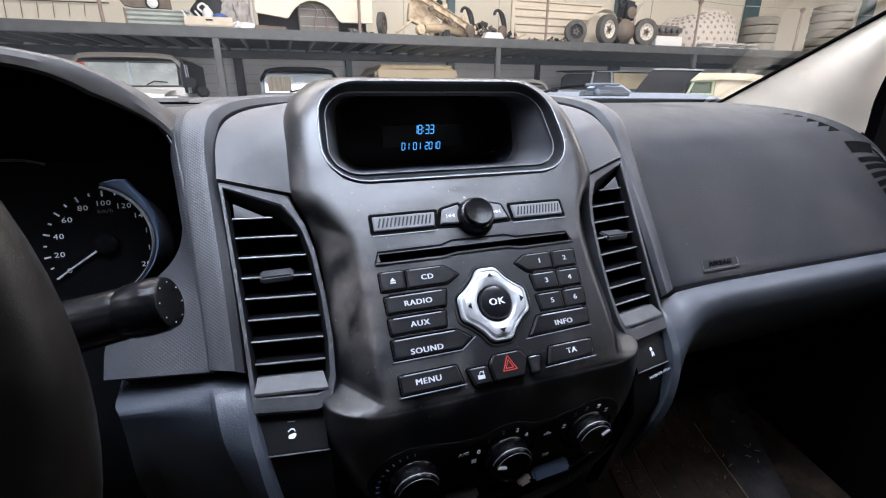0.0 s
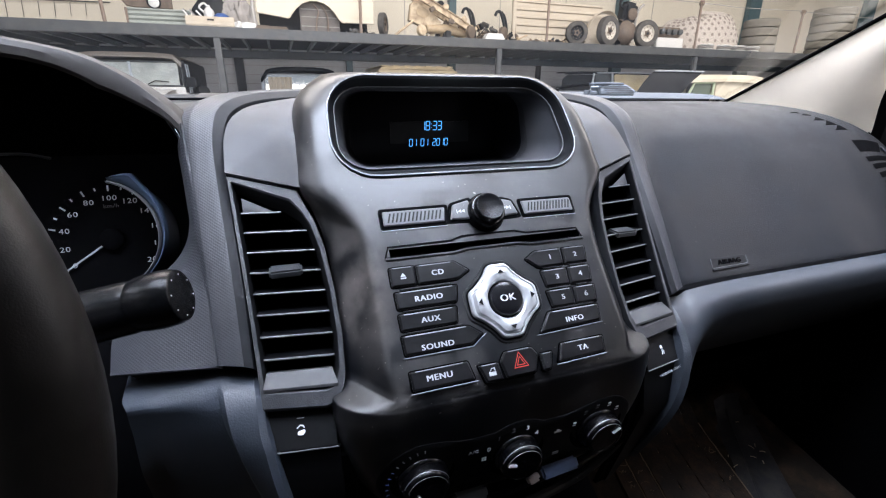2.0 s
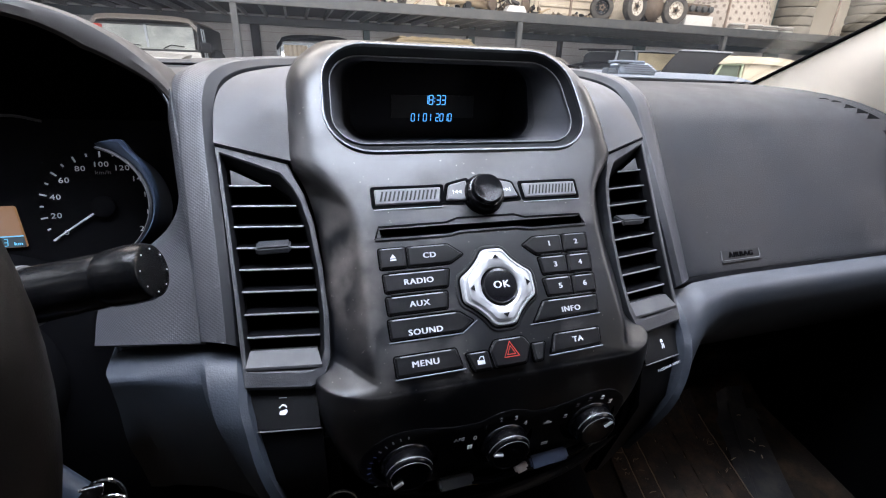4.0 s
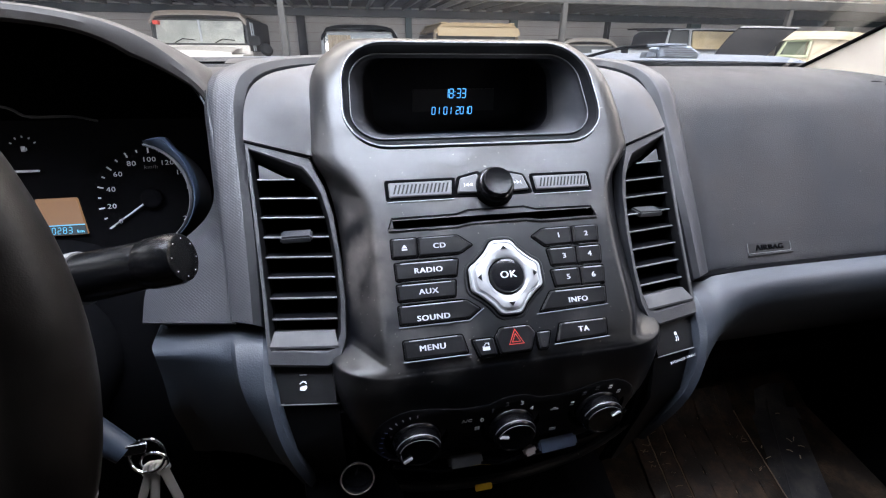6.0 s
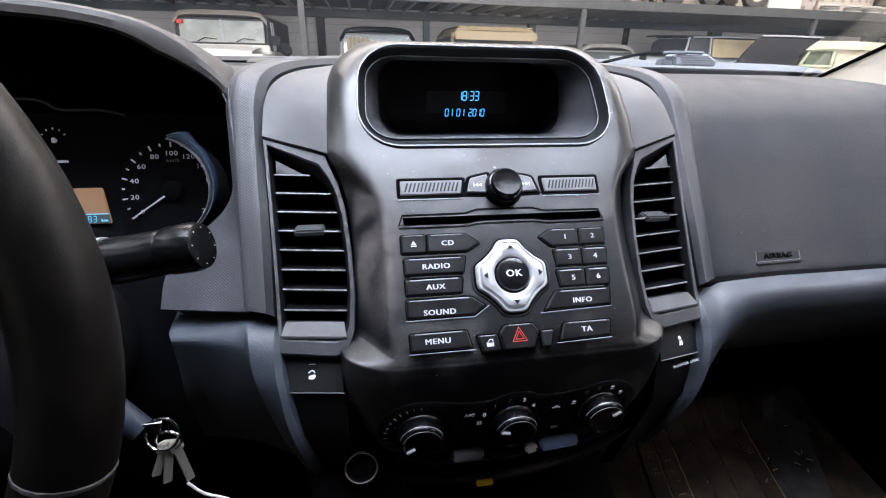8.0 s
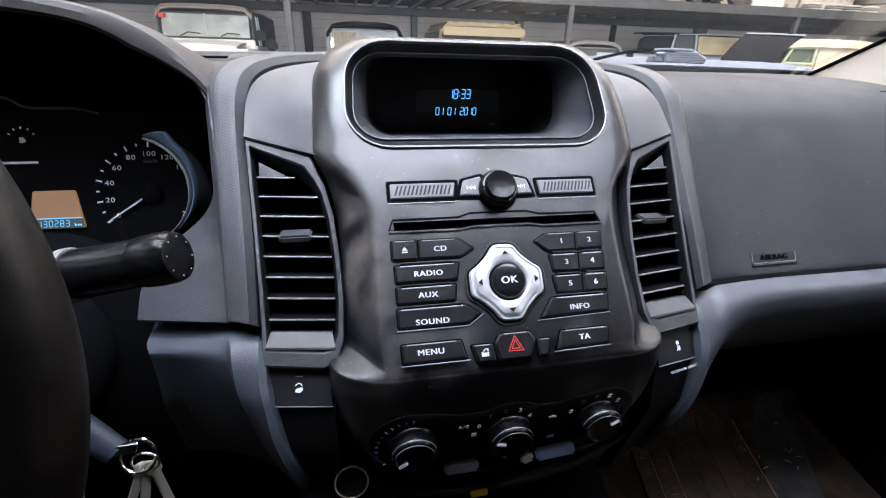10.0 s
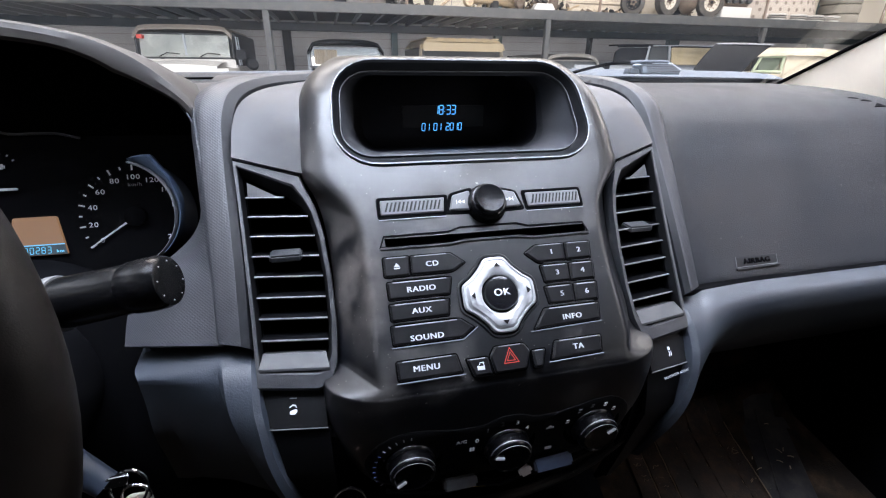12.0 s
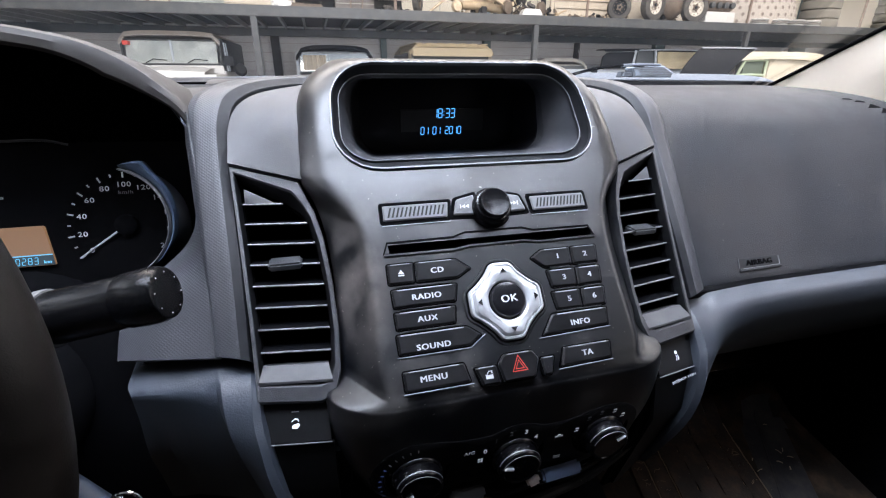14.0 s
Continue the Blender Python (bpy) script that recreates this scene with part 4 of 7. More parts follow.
knob = part("volume_knob", turned([(0.0158, 0.0), (0.0162, 0.003), (0.0160, 0.0066), (0.0150, 0.0086), (0.0134, 0.0098), (0.0128, 0.0112), (0.0124, 0.0138), (0.0116, 0.0148), (0.0106, 0.0148), (0.0098, 0.0144), (0.002, 0.0142)], VOLUME, 48), STALK_BLACK, stack, "round black volume knob")
part("knob_ring", turned([(0.0140, 0.0094), (0.0142, 0.0099), (0.0134, 0.0104), (0.0128, 0.0106)], VOLUME, 48, caps=False), GLOSS, knob)

# ---- heater panel ----
KZ = 0.0045
KNOBS = ((-0.0800, -0.2830), (0.0, -0.2845), (0.0785, -0.2805))


def heater_edge(a):
    """The black panel's outline: three wide rounds joined by a band, as a distance from its middle."""
    c, s_ = math.cos(a), math.sin(a)
    reach = 0.0
    for k in range(1, 260):
        r = 0.0005 * k
        x, z = r * c, -0.2840 + r * s_
        if any((x - u) ** 2 + (z - w) ** 2 < 0.0355**2 for u, w in KNOBS) or (abs(x) < 0.08 and -0.314 < z < -0.2555):
            reach = r
    return reach


def shell_y(x, z):
    y = float(np.interp(-z, (0.219, 0.240, 0.265, 0.290, 0.315, 0.333), (-0.0700, -0.0695, -0.0660, -0.0605, -0.053, -0.045)))
    over = min(1.0, max(0.0, (abs(x) - 0.099) / 0.034))
    return y + 0.026 * (1 - math.sqrt(1 - over * over))


around = [2 * math.pi * i / 96 for i in range(96)]
reach = [heater_edge(a) for a in around]
reach = [(reach[i - 1] + 2 * reach[i] + reach[(i + 1) % 96]) / 4 for i in range(96)]
rows = []
for k, out in ((1.01, -0.001), (1.0, 0.0006), (0.97, 0.0011), (0.75, 0.0011), (0.5, 0.0011), (0.25, 0.0011), (0.02, 0.0011)):
    rows.append([(k * r * math.cos(a), shell_y(k * r * math.cos(a), -0.2840 + k * r * math.sin(a)) - out, -0.2840 + k * r * math.sin(a)) for a, r in zip(around, reach)])
part("heater_panel", loft(rows, closed=True), MATTE, stack, "black panel round the heater knobs")
for x, z, angle, name in ((-0.0800, -0.2830, 215, "temperature"), (0.0, -0.2845, 162, "fan"), (0.0785, -0.2805, 35, "airflow")):
    m = frame_at((x, -0.0625, z), (1, 0, 0), (0, -0.10, 1))
    part("knob_well", turned([(0.0262, -0.004), (0.0262, 0.0008), (0.0255, 0.0014), (0.0235, 0.0008), (0.0190, -0.001)], m, 48), BLACK, stack, "black round knob surround")
    k = part("heater_knob", turned([(0.0205, -0.002), (0.0203, 0.003), (0.0194, 0.0046), (0.0184, 0.0056), (0.0180, 0.0110), (0.0174, 0.0140), (0.0160, 0.0155), (0.0148, 0.0158), (0.0140, 0.0150), (0.004, 0.0146)], m, 48), KNOB, stack, "black heater knob with bright edge and white pointer")
    # pale arcs paint the reflection along the knob's upper edge
    part("knob_ring", join(*[moved(tube([(r_ * math.cos(b), r_ * math.sin(b), z_) for b in np.linspace(radians(15), radians(165), 21)], t_, 6), m) for r_, z_, t_ in ((0.0177, 0.0122, 0.00042), (0.0157, 0.0155, 0.0003))]), SLAT, k, "double arc of highlight painted on the knob's upper edge")
    c = m @ Matrix.Rotation(radians(angle), 4, "Z")
    part("pointer", plate(rounded([(0.0070, -0.0010), (0.0150, -0.0014), (0.0150, 0.0014), (0.0070, 0.0010)], 0.0006), 0.0140, 0.0164, 0.0004, c), WHITEPRINT, k, "white pointer")
    if name == "fan":
        for txt, a, q in (("0", 151, 0.0310), ("1", 128, 0.0305), ("2", 103, 0.0295), ("3", 78, 0.0285), ("4", 53, 0.0250)):
            p = m @ Matrix.Translation((q * math.cos(radians(a)), q * math.sin(radians(a)), KZ))
            part("lettering", lettering(txt, 0.0060, p, 0.0001), WHITEPRINT if txt in "034" else DIMPRINT, stack, smooth=False)
        for dx, dy in ((-0.0011, 0.0011), (0.0011, 0.0011), (-0.0011, -0.0011), (0.0011, -0.0011)):
            part("fan_sign", plate(rounded([(dx - 0.001, dy - 0.001), (dx + 0.001, dy - 0.001), (dx + 0.001, dy + 0.001), (dx - 0.001, dy + 0.001)], 0.0006, 2), 0, 0.0002, 0.00005, m @ Matrix.Translation((-0.0308, 0.0062, KZ))), WHITEPRINT, stack, smooth=False)
    if name == "temperature":
        for i in range(12):
            a = radians(216 - i * 11.5)
            p = m @ Matrix.Translation((0.0290 * math.cos(a), 0.0290 * math.sin(a), KZ)) @ Matrix.Rotation(a, 4, "Z")
            part("scale_mark", plate([(-0.0013, -0.0004), (0.0013, -0.0004), (0.0013, 0.0004), (-0.0013, 0.0004)], 0, 0.0002, 0.00005, p), GREYPRINT if i > 6 or i == 0 else BLUEPRINT, stack, smooth=False)
    if name == "airflow":
        for a, q in ((153, 0.0300), (126, 0.0290), (103, 0.0280), (78, 0.0275), (54, 0.0250)):
            p = m @ Matrix.Translation((q * math.cos(radians(a)), q * math.sin(radians(a)), KZ))
            part("airflow_sign", join(plate(rounded([(-0.0016, 0.0002), (0.0016, 0.0002), (0.0016, 0.0020), (-0.0016, 0.0020)], 0.0007, 2), 0, 0.0002, 0.00005, p), plate([(-0.0020, -0.0018), (0.0012, -0.0018), (0.0012, -0.0010), (-0.0020, -0.0010)], 0, 0.0002, 0.00005, p)), WHITEPRINT if a in (153, 78, 54) else DIMPRINT, stack, smooth=False)
SIGN = frame_at((0.0365, -0.0672, -0.2715), (1, 0, 0), (0, -0.18, 1))
part("recirculation_sign", join(plate([(-0.0034, -0.001), (0.0034, -0.001), (0.0034, 0.0005), (-0.0034, 0.0005)], 0, 0.0004, 0.00005, SIGN), plate([(-0.0018, 0.0008), (0.0018, 0.0008), (0.0010, 0.0022), (-0.0010, 0.0022)], 0, 0.0004, 0.00005, SIGN)), PRINT, stack, smooth=False)
SIGN = frame_at((0.0405, -0.0612, -0.3005), (1, 0, 0), (0, -0.2, 1))
part("demister_sign", join(plate([(-0.003, -0.0018), (0.003, -0.0018), (0.003, -0.0008), (-0.003, -0.0008)], 0, 0.0004, 0.00005, SIGN), plate([(-0.003, 0.0), (0.003, 0.0), (0.003, 0.0018), (-0.003, 0.0018)], 0, 0.0004, 0.00005, SIGN)), PRINT, stack, smooth=False)
part("lettering", lettering("A/C", 0.0048, frame_at((-0.0395, -0.0672, -0.2700), (1, 0, 0), (0, -0.18, 1)), 0.0002), PRINT, stack, smooth=False)
# clips along the lower edge, cubby rim, yellow tag, socket
part("lower_clip", moved(box(-0.0150, 0.0150, -0.006, 0.006, -0.0050, 0.0050, 0.002), pose(-0.036, -0.0545, -0.3290, -48, 0, 0)), SILLGREY, stack, "small dusty grey clip")
part("lower_clip", moved(box(-0.0185, 0.0185, -0.007, 0.007, -0.0055, 0.0055, 0.002), pose(0.050, -0.0550, -0.3265, -48, -4, 0)), CLIPBLUE, stack, "glossy navy blue clip")
part("clip_end", moved(box(-0.0060, 0.0060, -0.006, 0.006, -0.0040, 0.0040, 0.002), pose(0.0245, -0.0550, -0.3300, -48, -20, 0)), CLIPPINK, stack, "pale pinkish clip end")
part("lower_lip", tube(glide([(-0.100, -0.050, -0.325), (-0.060, -0.050, -0.339), (-0.024, -0.052, -0.336), (0.0, -0.0545, -0.3385), (0.020, -0.054, -0.335), (0.060, -0.052, -0.334), (0.095, -0.052, -0.322), (0.117, -0.052, -0.300)], 5), 0.0032, 10), GLOSS, stack)
part("cubby_rim", tube(glide([(-0.150, -0.030, -0.335), (-0.09, -0.035, -0.372), (0.0, -0.040, -0.379), (0.08, -0.040, -0.366), (0.135, -0.036, -0.338), (0.165, -0.030, -0.300)], 6), 0.0045, 10), BEZEL, stack)
part("yellow_tag", moved(box(-0.0085, 0.0085, -0.001, 0.001, -0.003, 0.003, 0.0008), pose(-0.014, -0.0455, -0.3800, -30, 0, 0)), YELLOW, stack, "small yellow tag")
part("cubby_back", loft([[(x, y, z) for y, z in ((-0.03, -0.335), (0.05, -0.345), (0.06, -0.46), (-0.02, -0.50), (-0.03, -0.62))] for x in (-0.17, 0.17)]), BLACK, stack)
socket = frame_at((-0.1301, -0.050, -0.3319), (1, 0, 0), (0, 0.35, 1))
part("power_socket", turned([(0.0150, -0.002), (0.0150, 0.002), (0.0138, 0.0030), (0.0124, 0.002), (0.0120, -0.012), (0.003, -0.013)], socket), GLOSS, stack, "round power socket with worn bright rim")
part("socket_ring", turned([(0.0145, 0.0022), (0.0138, 0.0034), (0.0131, 0.0028)], socket, caps=False), SOCKETRIM, stack)
part("socket_panel", plate(rounded([(-0.045, -0.06), (0.05, -0.06), (0.02, 0.018), (-0.045, 0.03)], 0.01), -0.012, -0.008, 0.001, socket), BLACK, stack)

# ---- air vents with the switch column beneath ----
def on_vent(s, x, z, out=0.0):
    """A point of the vents' sloping plane, the inner side of which stands a little nearer."""
    y = 0.130 + 0.73 * z + 0.16 * (x - 0.190)
    return Vector((s * x, y - 0.81 * out, z + 0.59 * out))


for s in (-1, 1):
    vent = thing("air_vent", "tall black slatted dashboard air vent with a dusty frame", "air vent", AT, "centre air vents")
    outer = [(0.2010, -0.0690), (0.1960, -0.120), (0.1915, -0.170), (0.1880, -0.2200), (0.1440, -0.2215), (0.1340, -0.2175), (0.1285, -0.2040), (0.1270, -0.180), (0.1285, -0.150), (0.1320, -0.122), (0.1375, -0.1030), (0.1430, -0.0930), (0.1480, -0.0815)]
    inner = [(0.1950, -0.0800), (0.1900, -0.125), (0.1860, -0.170), (0.1835, -0.2020), (0.1440, -0.2035), (0.1385, -0.2020), (0.1355, -0.1960), (0.1340, -0.178), (0.1350, -0.152), (0.1385, -0.127), (0.1430, -0.1120), (0.1490, -0.1020), (0.1590, -0.0955)]
    rows = [[on_vent(s, x, z, -0.012) for x, z in outer], [on_vent(s, x, z, 0.0015) for x, z in outer]]
    rows += [[on_vent(s, x * 0.92 + u * 0.08, z * 0.92 + w * 0.08, 0.0032) for (x, z), (u, w) in zip(outer, inner)], [on_vent(s, x * 0.48 + u * 0.52, z * 0.48 + w * 0.52, 0.0030) for (x, z), (u, w) in zip(outer, inner)]]
    rows += [[on_vent(s, x * 0.40 + u * 0.60, z * 0.40 + w * 0.60, 0.0016) for (x, z), (u, w) in zip(outer, inner)]]
    part("vent_frame", loft(rows, closed=True), VENT, vent, "dusty black plastic frame", angle=28)
    rows = [rows[-1], [on_vent(s, x, z, -0.010) for x, z in inner], [on_vent(s, x, z, -0.016) for x, z in inner]]
    # darker copy of the frame's plastic paints the shade inside it
    part("frame_reveal", loft(rows, closed=True), MATTE, vent, "inner side of the frame, its shade put into the colour", angle=28)
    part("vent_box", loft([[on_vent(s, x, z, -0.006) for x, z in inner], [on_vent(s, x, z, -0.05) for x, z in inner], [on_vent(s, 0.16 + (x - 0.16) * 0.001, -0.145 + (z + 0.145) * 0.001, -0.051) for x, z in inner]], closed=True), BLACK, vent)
    # sill and corner wedge
    part("vent_sill", loft([[on_vent(s, a + (b - a) * f, z, o) for f in (0, 0.3, 0.7, 1)] for a, b, z, o in ((0.1345, 0.1868, -0.2095, 0.0034), (0.1350, 0.1865, -0.2080, 0.0040), (0.1372, 0.1840, -0.1985, -0.0035), (0.1372, 0.1840, -0.196, -0.02))]), SILLGREY, vent, "pale dusty sill")
    wedge = [(0.1910, -0.0958), (0.1915, -0.0845), (0.1660, -0.0955)]
    part("corner_wedge", loft([[on_vent(s, x, z, -0.006) for x, z in wedge], [on_vent(s, x, z, -0.0045) for x, z in wedge], [on_vent(s, 0.184 + (x - 0.184) * 0.9, -0.092 + (z + 0.092) * 0.9, -0.0042) for x, z in wedge]], closed=True, caps=True), INNER, vent, "grey triangular blank")
    for i in range(8):
        z = -0.0958 - 0.01358 * i
        xo = 0.1925 - 0.0075 * i / 7
        xi = (0.1620, 0.1440, 0.1395, 0.1370, 0.1352, 0.1342, 0.1340, 0.1345)[i]
        rows = []
        for f in (0, 0.5, 1):
            x = xi + (xo - xi) * f
            p = on_vent(s, x, z, -0.0040)
            rows.append([p + Vector((0, dy, dz)) for dy, dz in ((0, 0.0004), (0.0006, 0.0011), (0.024, -0.0045), (0.024, -0.0058), (0.0006, -0.0010), (0, -0.0006))])
        # slat bodies black as shade, front edges pale as light, both by colour
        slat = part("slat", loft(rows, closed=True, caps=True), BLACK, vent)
        part("slat_edge", tube([on_vent(s, x, z, -0.0034) for x in (xi, (xi + xo) / 2, xo)], 0.00085, 6), SLAT, slat, "dusty slat edge with its light painted pale")
        if i == 3:
            p = on_vent(s, 0.1630, z, -0.0040)
            part("slat_tab", moved(box(-0.0125, 0.0125, -0.006, 0.010, -0.0030, 0.0030, 0.0015), Matrix.Translation(p)), VENT, vent, "small black steering tab")
    # switch column
    sw = thing("switch_panel", "black switch column with a single picture switch beneath an air vent", "switch", AT, "dash switches")

    def column(z_top, z_low, x_in, x_out, out):
        rows = []
        for z in np.linspace(z_top, z_low, 5):
            f = max(0.0, (z + 0.216) / -0.115)
            rows.append([on_vent(s, x, max(z, -0.262), out) + Vector((0, 0.02 * max(0, -0.262 - z) / 0.07, min(0, z + 0.262))) for x in np.linspace(x_in, x_out - 0.022 * f**1.5, 5)])
        return thick(loft(rows), 0.004)

    part("switch_key", column(-0.2180, -0.2425, 0.1395, 0.1900, -0.0080), MATTE, sw, "black key with a white picture sign")
    part("blank_key", column(-0.2445, -0.4000, 0.1385, 0.1900, -0.0085), MATTE, sw)
    part("column_back", column(-0.200, -0.400, 0.128, 0.1920, -0.0130), BLACK, sw)
    for z, wide in ((-0.2170, 0.1885), (-0.2435, 0.1845)):
        a, b = on_vent(s, 0.1395, z, -0.0036), on_vent(s, wide, z, -0.0036)
        part("bright_seam", tube([a, b], 0.0005, 6), SLAT, sw)
    c = on_vent(s, 0.1640, -0.2325, -0.0034)
    m = frame_at(c, (s * s, s * 0.16, 0), (0, 0.73, 1)) @ Matrix.Diagonal((0.75, 0.75, 1, 1))
    if s < 0:
        sign = join(plate(rounded([(-0.0034, -0.0040), (0.0020, -0.0044), (0.0044, -0.0010), (0.0030, 0.0010), (-0.0030, -0.0008)], 0.001, 2), 0, 0.0003, 0.0001, m), plate([(-0.0042, 0.0026), (-0.0034, 0.0020), (-0.0006, 0.0042), (0.0018, 0.0036), (0.0028, 0.0018), (0.0034, 0.0024), (0.0022, 0.0048), (-0.0008, 0.0054)], 0, 0.0003, 0.0001, m))
        part("faint_mark", plate([(-0.004, 0.0110), (0.003, 0.0110), (0.003, 0.0117), (-0.004, 0.0117)], 0, 0.0003, 0.0001, m), GREYPRINT, sw, smooth=False)
    else:
        sign = join(plate(rounded([(-0.0020, 0.0016), (0.0022, 0.0016), (0.0016, 0.0056), (-0.0014, 0.0056)], 0.001, 2), 0, 0.0003, 0.0001, m), plate([(-0.0026, -0.0052), (-0.0016, -0.0056), (0.0006, -0.0020), (-0.0006, 0.0006), (-0.0014, 0.0002), (-0.0006, -0.0020)], 0, 0.0003, 0.0001, m), plate([(0.0006, -0.0052), (0.0018, -0.0056), (0.0028, -0.0020), (0.0018, 0.0006), (0.0010, 0.0002), (0.0018, -0.0020)], 0, 0.0003, 0.0001, m))
        part("worn_writing", lettering("PASSENGER AIRBAG", 0.0042, m @ Matrix.Translation((0.001, -0.0275, 0.0002)) @ Matrix.Rotation(radians(3), 4, "Z"), 0.0001, 1.0, bold=False), GREYPRINT, sw, smooth=False)
    part("switch_sign", sign, WHITEPRINT, sw, "white picture sign", smooth=False)


# ---- instrument cluster ----
MIDX = -0.412
cluster = thing("instrument_cluster", "black hooded instrument cluster with round speedometer and small lcd", "instrument cluster", AT)
RIM = [(-0.240, -0.175), (-0.2375, -0.120), (-0.2345, -0.065), (-0.2350, -0.044), (-0.2440, -0.026), (-0.2600, -0.008), (-0.2780, 0.006), (-0.3000, 0.0165), (-0.3250, 0.0225), (-0.3600, 0.0275), (-0.412, 0.0310)]
half = glide(RIM, 4)
line = [tuple(p) for p in half] + [(2 * MIDX - p[0], p[1]) for p in half[-2::-1]]


def hood_loop(grow, y, drop=0.0, squeeze=0.0):
    out = []
    for x, z in line:
        d = Vector((x - MIDX, z + 0.10)).normalized()
        out.append((x + d.x * grow - squeeze * (x - MIDX), y - 0.10 * max(0, -0.03 - z) * (1 if y < 0.18 else 0), z + d.y * grow - drop))
    return out


def lip_loop(grow, y, share):
    """The hood's front lip, deepest at its shoulder."""
    out = []
    for (x, y_, z), (px_, pz_) in zip(hood_loop(grow, y), line):
        d = Vector((px_ - MIDX, pz_ + 0.10)).normalized() * share * float(np.interp(pz_, (-0.045, -0.026, -0.008, 0.006, 0.0165, 0.0225, 0.031), (0.0, 0.003, 0.010, 0.0145, 0.0115, 0.0085, 0.008)))
        out.append((x - d.x, y_, z - d.y))
    return out


part("hood_outer", loft([lip_loop(0.001, 0.1215, 1.0), lip_loop(0.0030, 0.1185, 0.85), lip_loop(0.0055, 0.1190, 0.40), lip_loop(0.0070, 0.1225, 0.08), hood_loop(0.0080, 0.130), hood_loop(0.0078, 0.18, 0.006), hood_loop(0.007, 0.28, 0.024), hood_loop(0.004, 0.42, 0.050)]), HOODTOP, cluster, "faded taupe-grey hood over the dials")
# lining coloured as its own shade, so light hardly shows on it
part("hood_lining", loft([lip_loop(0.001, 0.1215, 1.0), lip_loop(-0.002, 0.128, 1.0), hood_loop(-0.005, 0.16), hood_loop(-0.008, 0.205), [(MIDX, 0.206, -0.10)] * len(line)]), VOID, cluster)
side_rows = []
for grow, y in ((-0.0005, 0.1212), (-0.0026, 0.127), (-0.0048, 0.145), (-0.0070, 0.175), (-0.0086, 0.200)):
    side_rows.append([p for p in hood_loop(grow - 0.0012, y)[4:20]])
part("hood_side_line", tube([Vector(p) + Vector((-0.0015, -0.0004, 0)) for p in hood_loop(0.0012, 0.1195)[2:15]], 0.00055, 6), EDGEGREY, cluster, "thin pale edge down the side of the hood")
part("hood_side_trim", loft(side_rows), NAVY, cluster, "dark navy inner side of the hood")
DIAL = frame_at((-0.3209, 0.1777, -0.1415), (1, 0, 0), (0, 0.33, 1))
part("dial_board", plate([(-0.26, -0.09), (0.085, -0.09), (0.080, 0.11), (-0.26, 0.11)], -0.006, -0.002, 0.001, DIAL), BLACK, cluster)
dial = part("speedometer_face", turned([(0.058, -0.003), (0.058, 0.0), (0.01, 0.0004)], DIAL, 48), BLACK, cluster, "black speedometer face with white figures")
ring = [(math.cos(radians(a)), math.sin(radians(a))) for a in range(-80, 76, 3)]
part("dial_ring", loft([[DIAL @ Vector((x * r, y * r, z)) for x, y in ring] for r, z in ((0.0570, 0.000), (0.0502, 0.046), (0.0505, 0.0488), (0.0511, 0.0492), (0.0525, 0.046))]), SLAT, cluster, "thin grey ring beside the dial")
# a crescent that swells to a hooked tip
rows = []
for a in range(-44, 76, 3):
    c, s_ = math.cos(radians(a)), math.sin(radians(a))
    w = float(np.interp(a, (-44, -10, 20, 48, 58, 62, 75), (0.0015, 0.0040, 0.0058, 0.0085, 0.0125, 0.0100, 0.0008)))
    rows.append([DIAL @ Vector((c * r, s_ * r, z)) for r, z in ((0.0528, 0.044), (0.0528 + 0.35 * w, 0.0485), (0.0528 + 0.75 * w, 0.0500), (0.0528 + w, 0.0475), (0.0530 + w, 0.040))])
part("dial_crescent", loft(rows), CRESCENT, cluster, "blue-grey gloss crescent trim")
for i in range(21):
    v, a = i * 10, radians(214 - 12.45 * i)
    big = i % 2 == 0
    c, s_ = math.cos(a), math.sin(a)
    m = DIAL @ Matrix.Translation((0.0505 * c, 0.0505 * s_, 0.0006)) @ Matrix.Rotation(a, 4, "Z")
    w = 0.0034 if big else 0.0018
    part("dial_mark", plate([(-w, -0.0007), (w * 0.6, -0.0007), (w * 0.6, 0.0007), (-w, 0.0007)], 0, 0.0003, 0.0001, m), PRINT, dial, smooth=False)
    if big:
        part("figure", lettering(str(v), 0.0069, DIAL @ Matrix.Translation((0.0402 * c, 0.0402 * s_, 0.0006)), 0.0001, 1.2, False), PRINT, dial, smooth=False)
part("lettering", lettering("km/h", 0.0050, DIAL @ Matrix.Translation((0.0015, 0.0325, 0.0006)), 0.0001, 1.2, False), DIMPRINT, dial, smooth=False)
m = DIAL @ Matrix.Rotation(radians(214), 4, "Z")
part("needle", plate([(0.002, -0.0009), (0.052, -0.0006), (0.052, 0.0006), (0.002, 0.0009)], 0.003, 0.0042, 0.0003, m), PRINT, cluster, "white speedometer needle")
part("needle_hub", turned([(0.010, 0.0), (0.010, 0.006), (0.007, 0.008), (0.002, 0.0085)], DIAL), BLACK, cluster)
# lcd with the odometer, small fuel dial, a pale dash above it
LCD = DIAL @ Matrix.Translation((-0.0895, -0.0140, 0.0))
panel = part("trip_display", plate(rounded([(-0.0245, -0.0190), (0.0245, -0.0190), (0.0185, 0.0190), (-0.0185, 0.0190)], 0.002), -0.002, 0.0010, 0.0004, LCD), AMBER, cluster, "lit amber-brown lcd with a blue odometer strip")
part("odometer_strip", plate([(-0.0243, -0.0188), (0.0243, -0.0188), (0.0230, -0.0095), (-0.0230, -0.0095)], 0.0005, 0.0014, 0.0002, LCD), LCDBACK, panel, smooth=False)
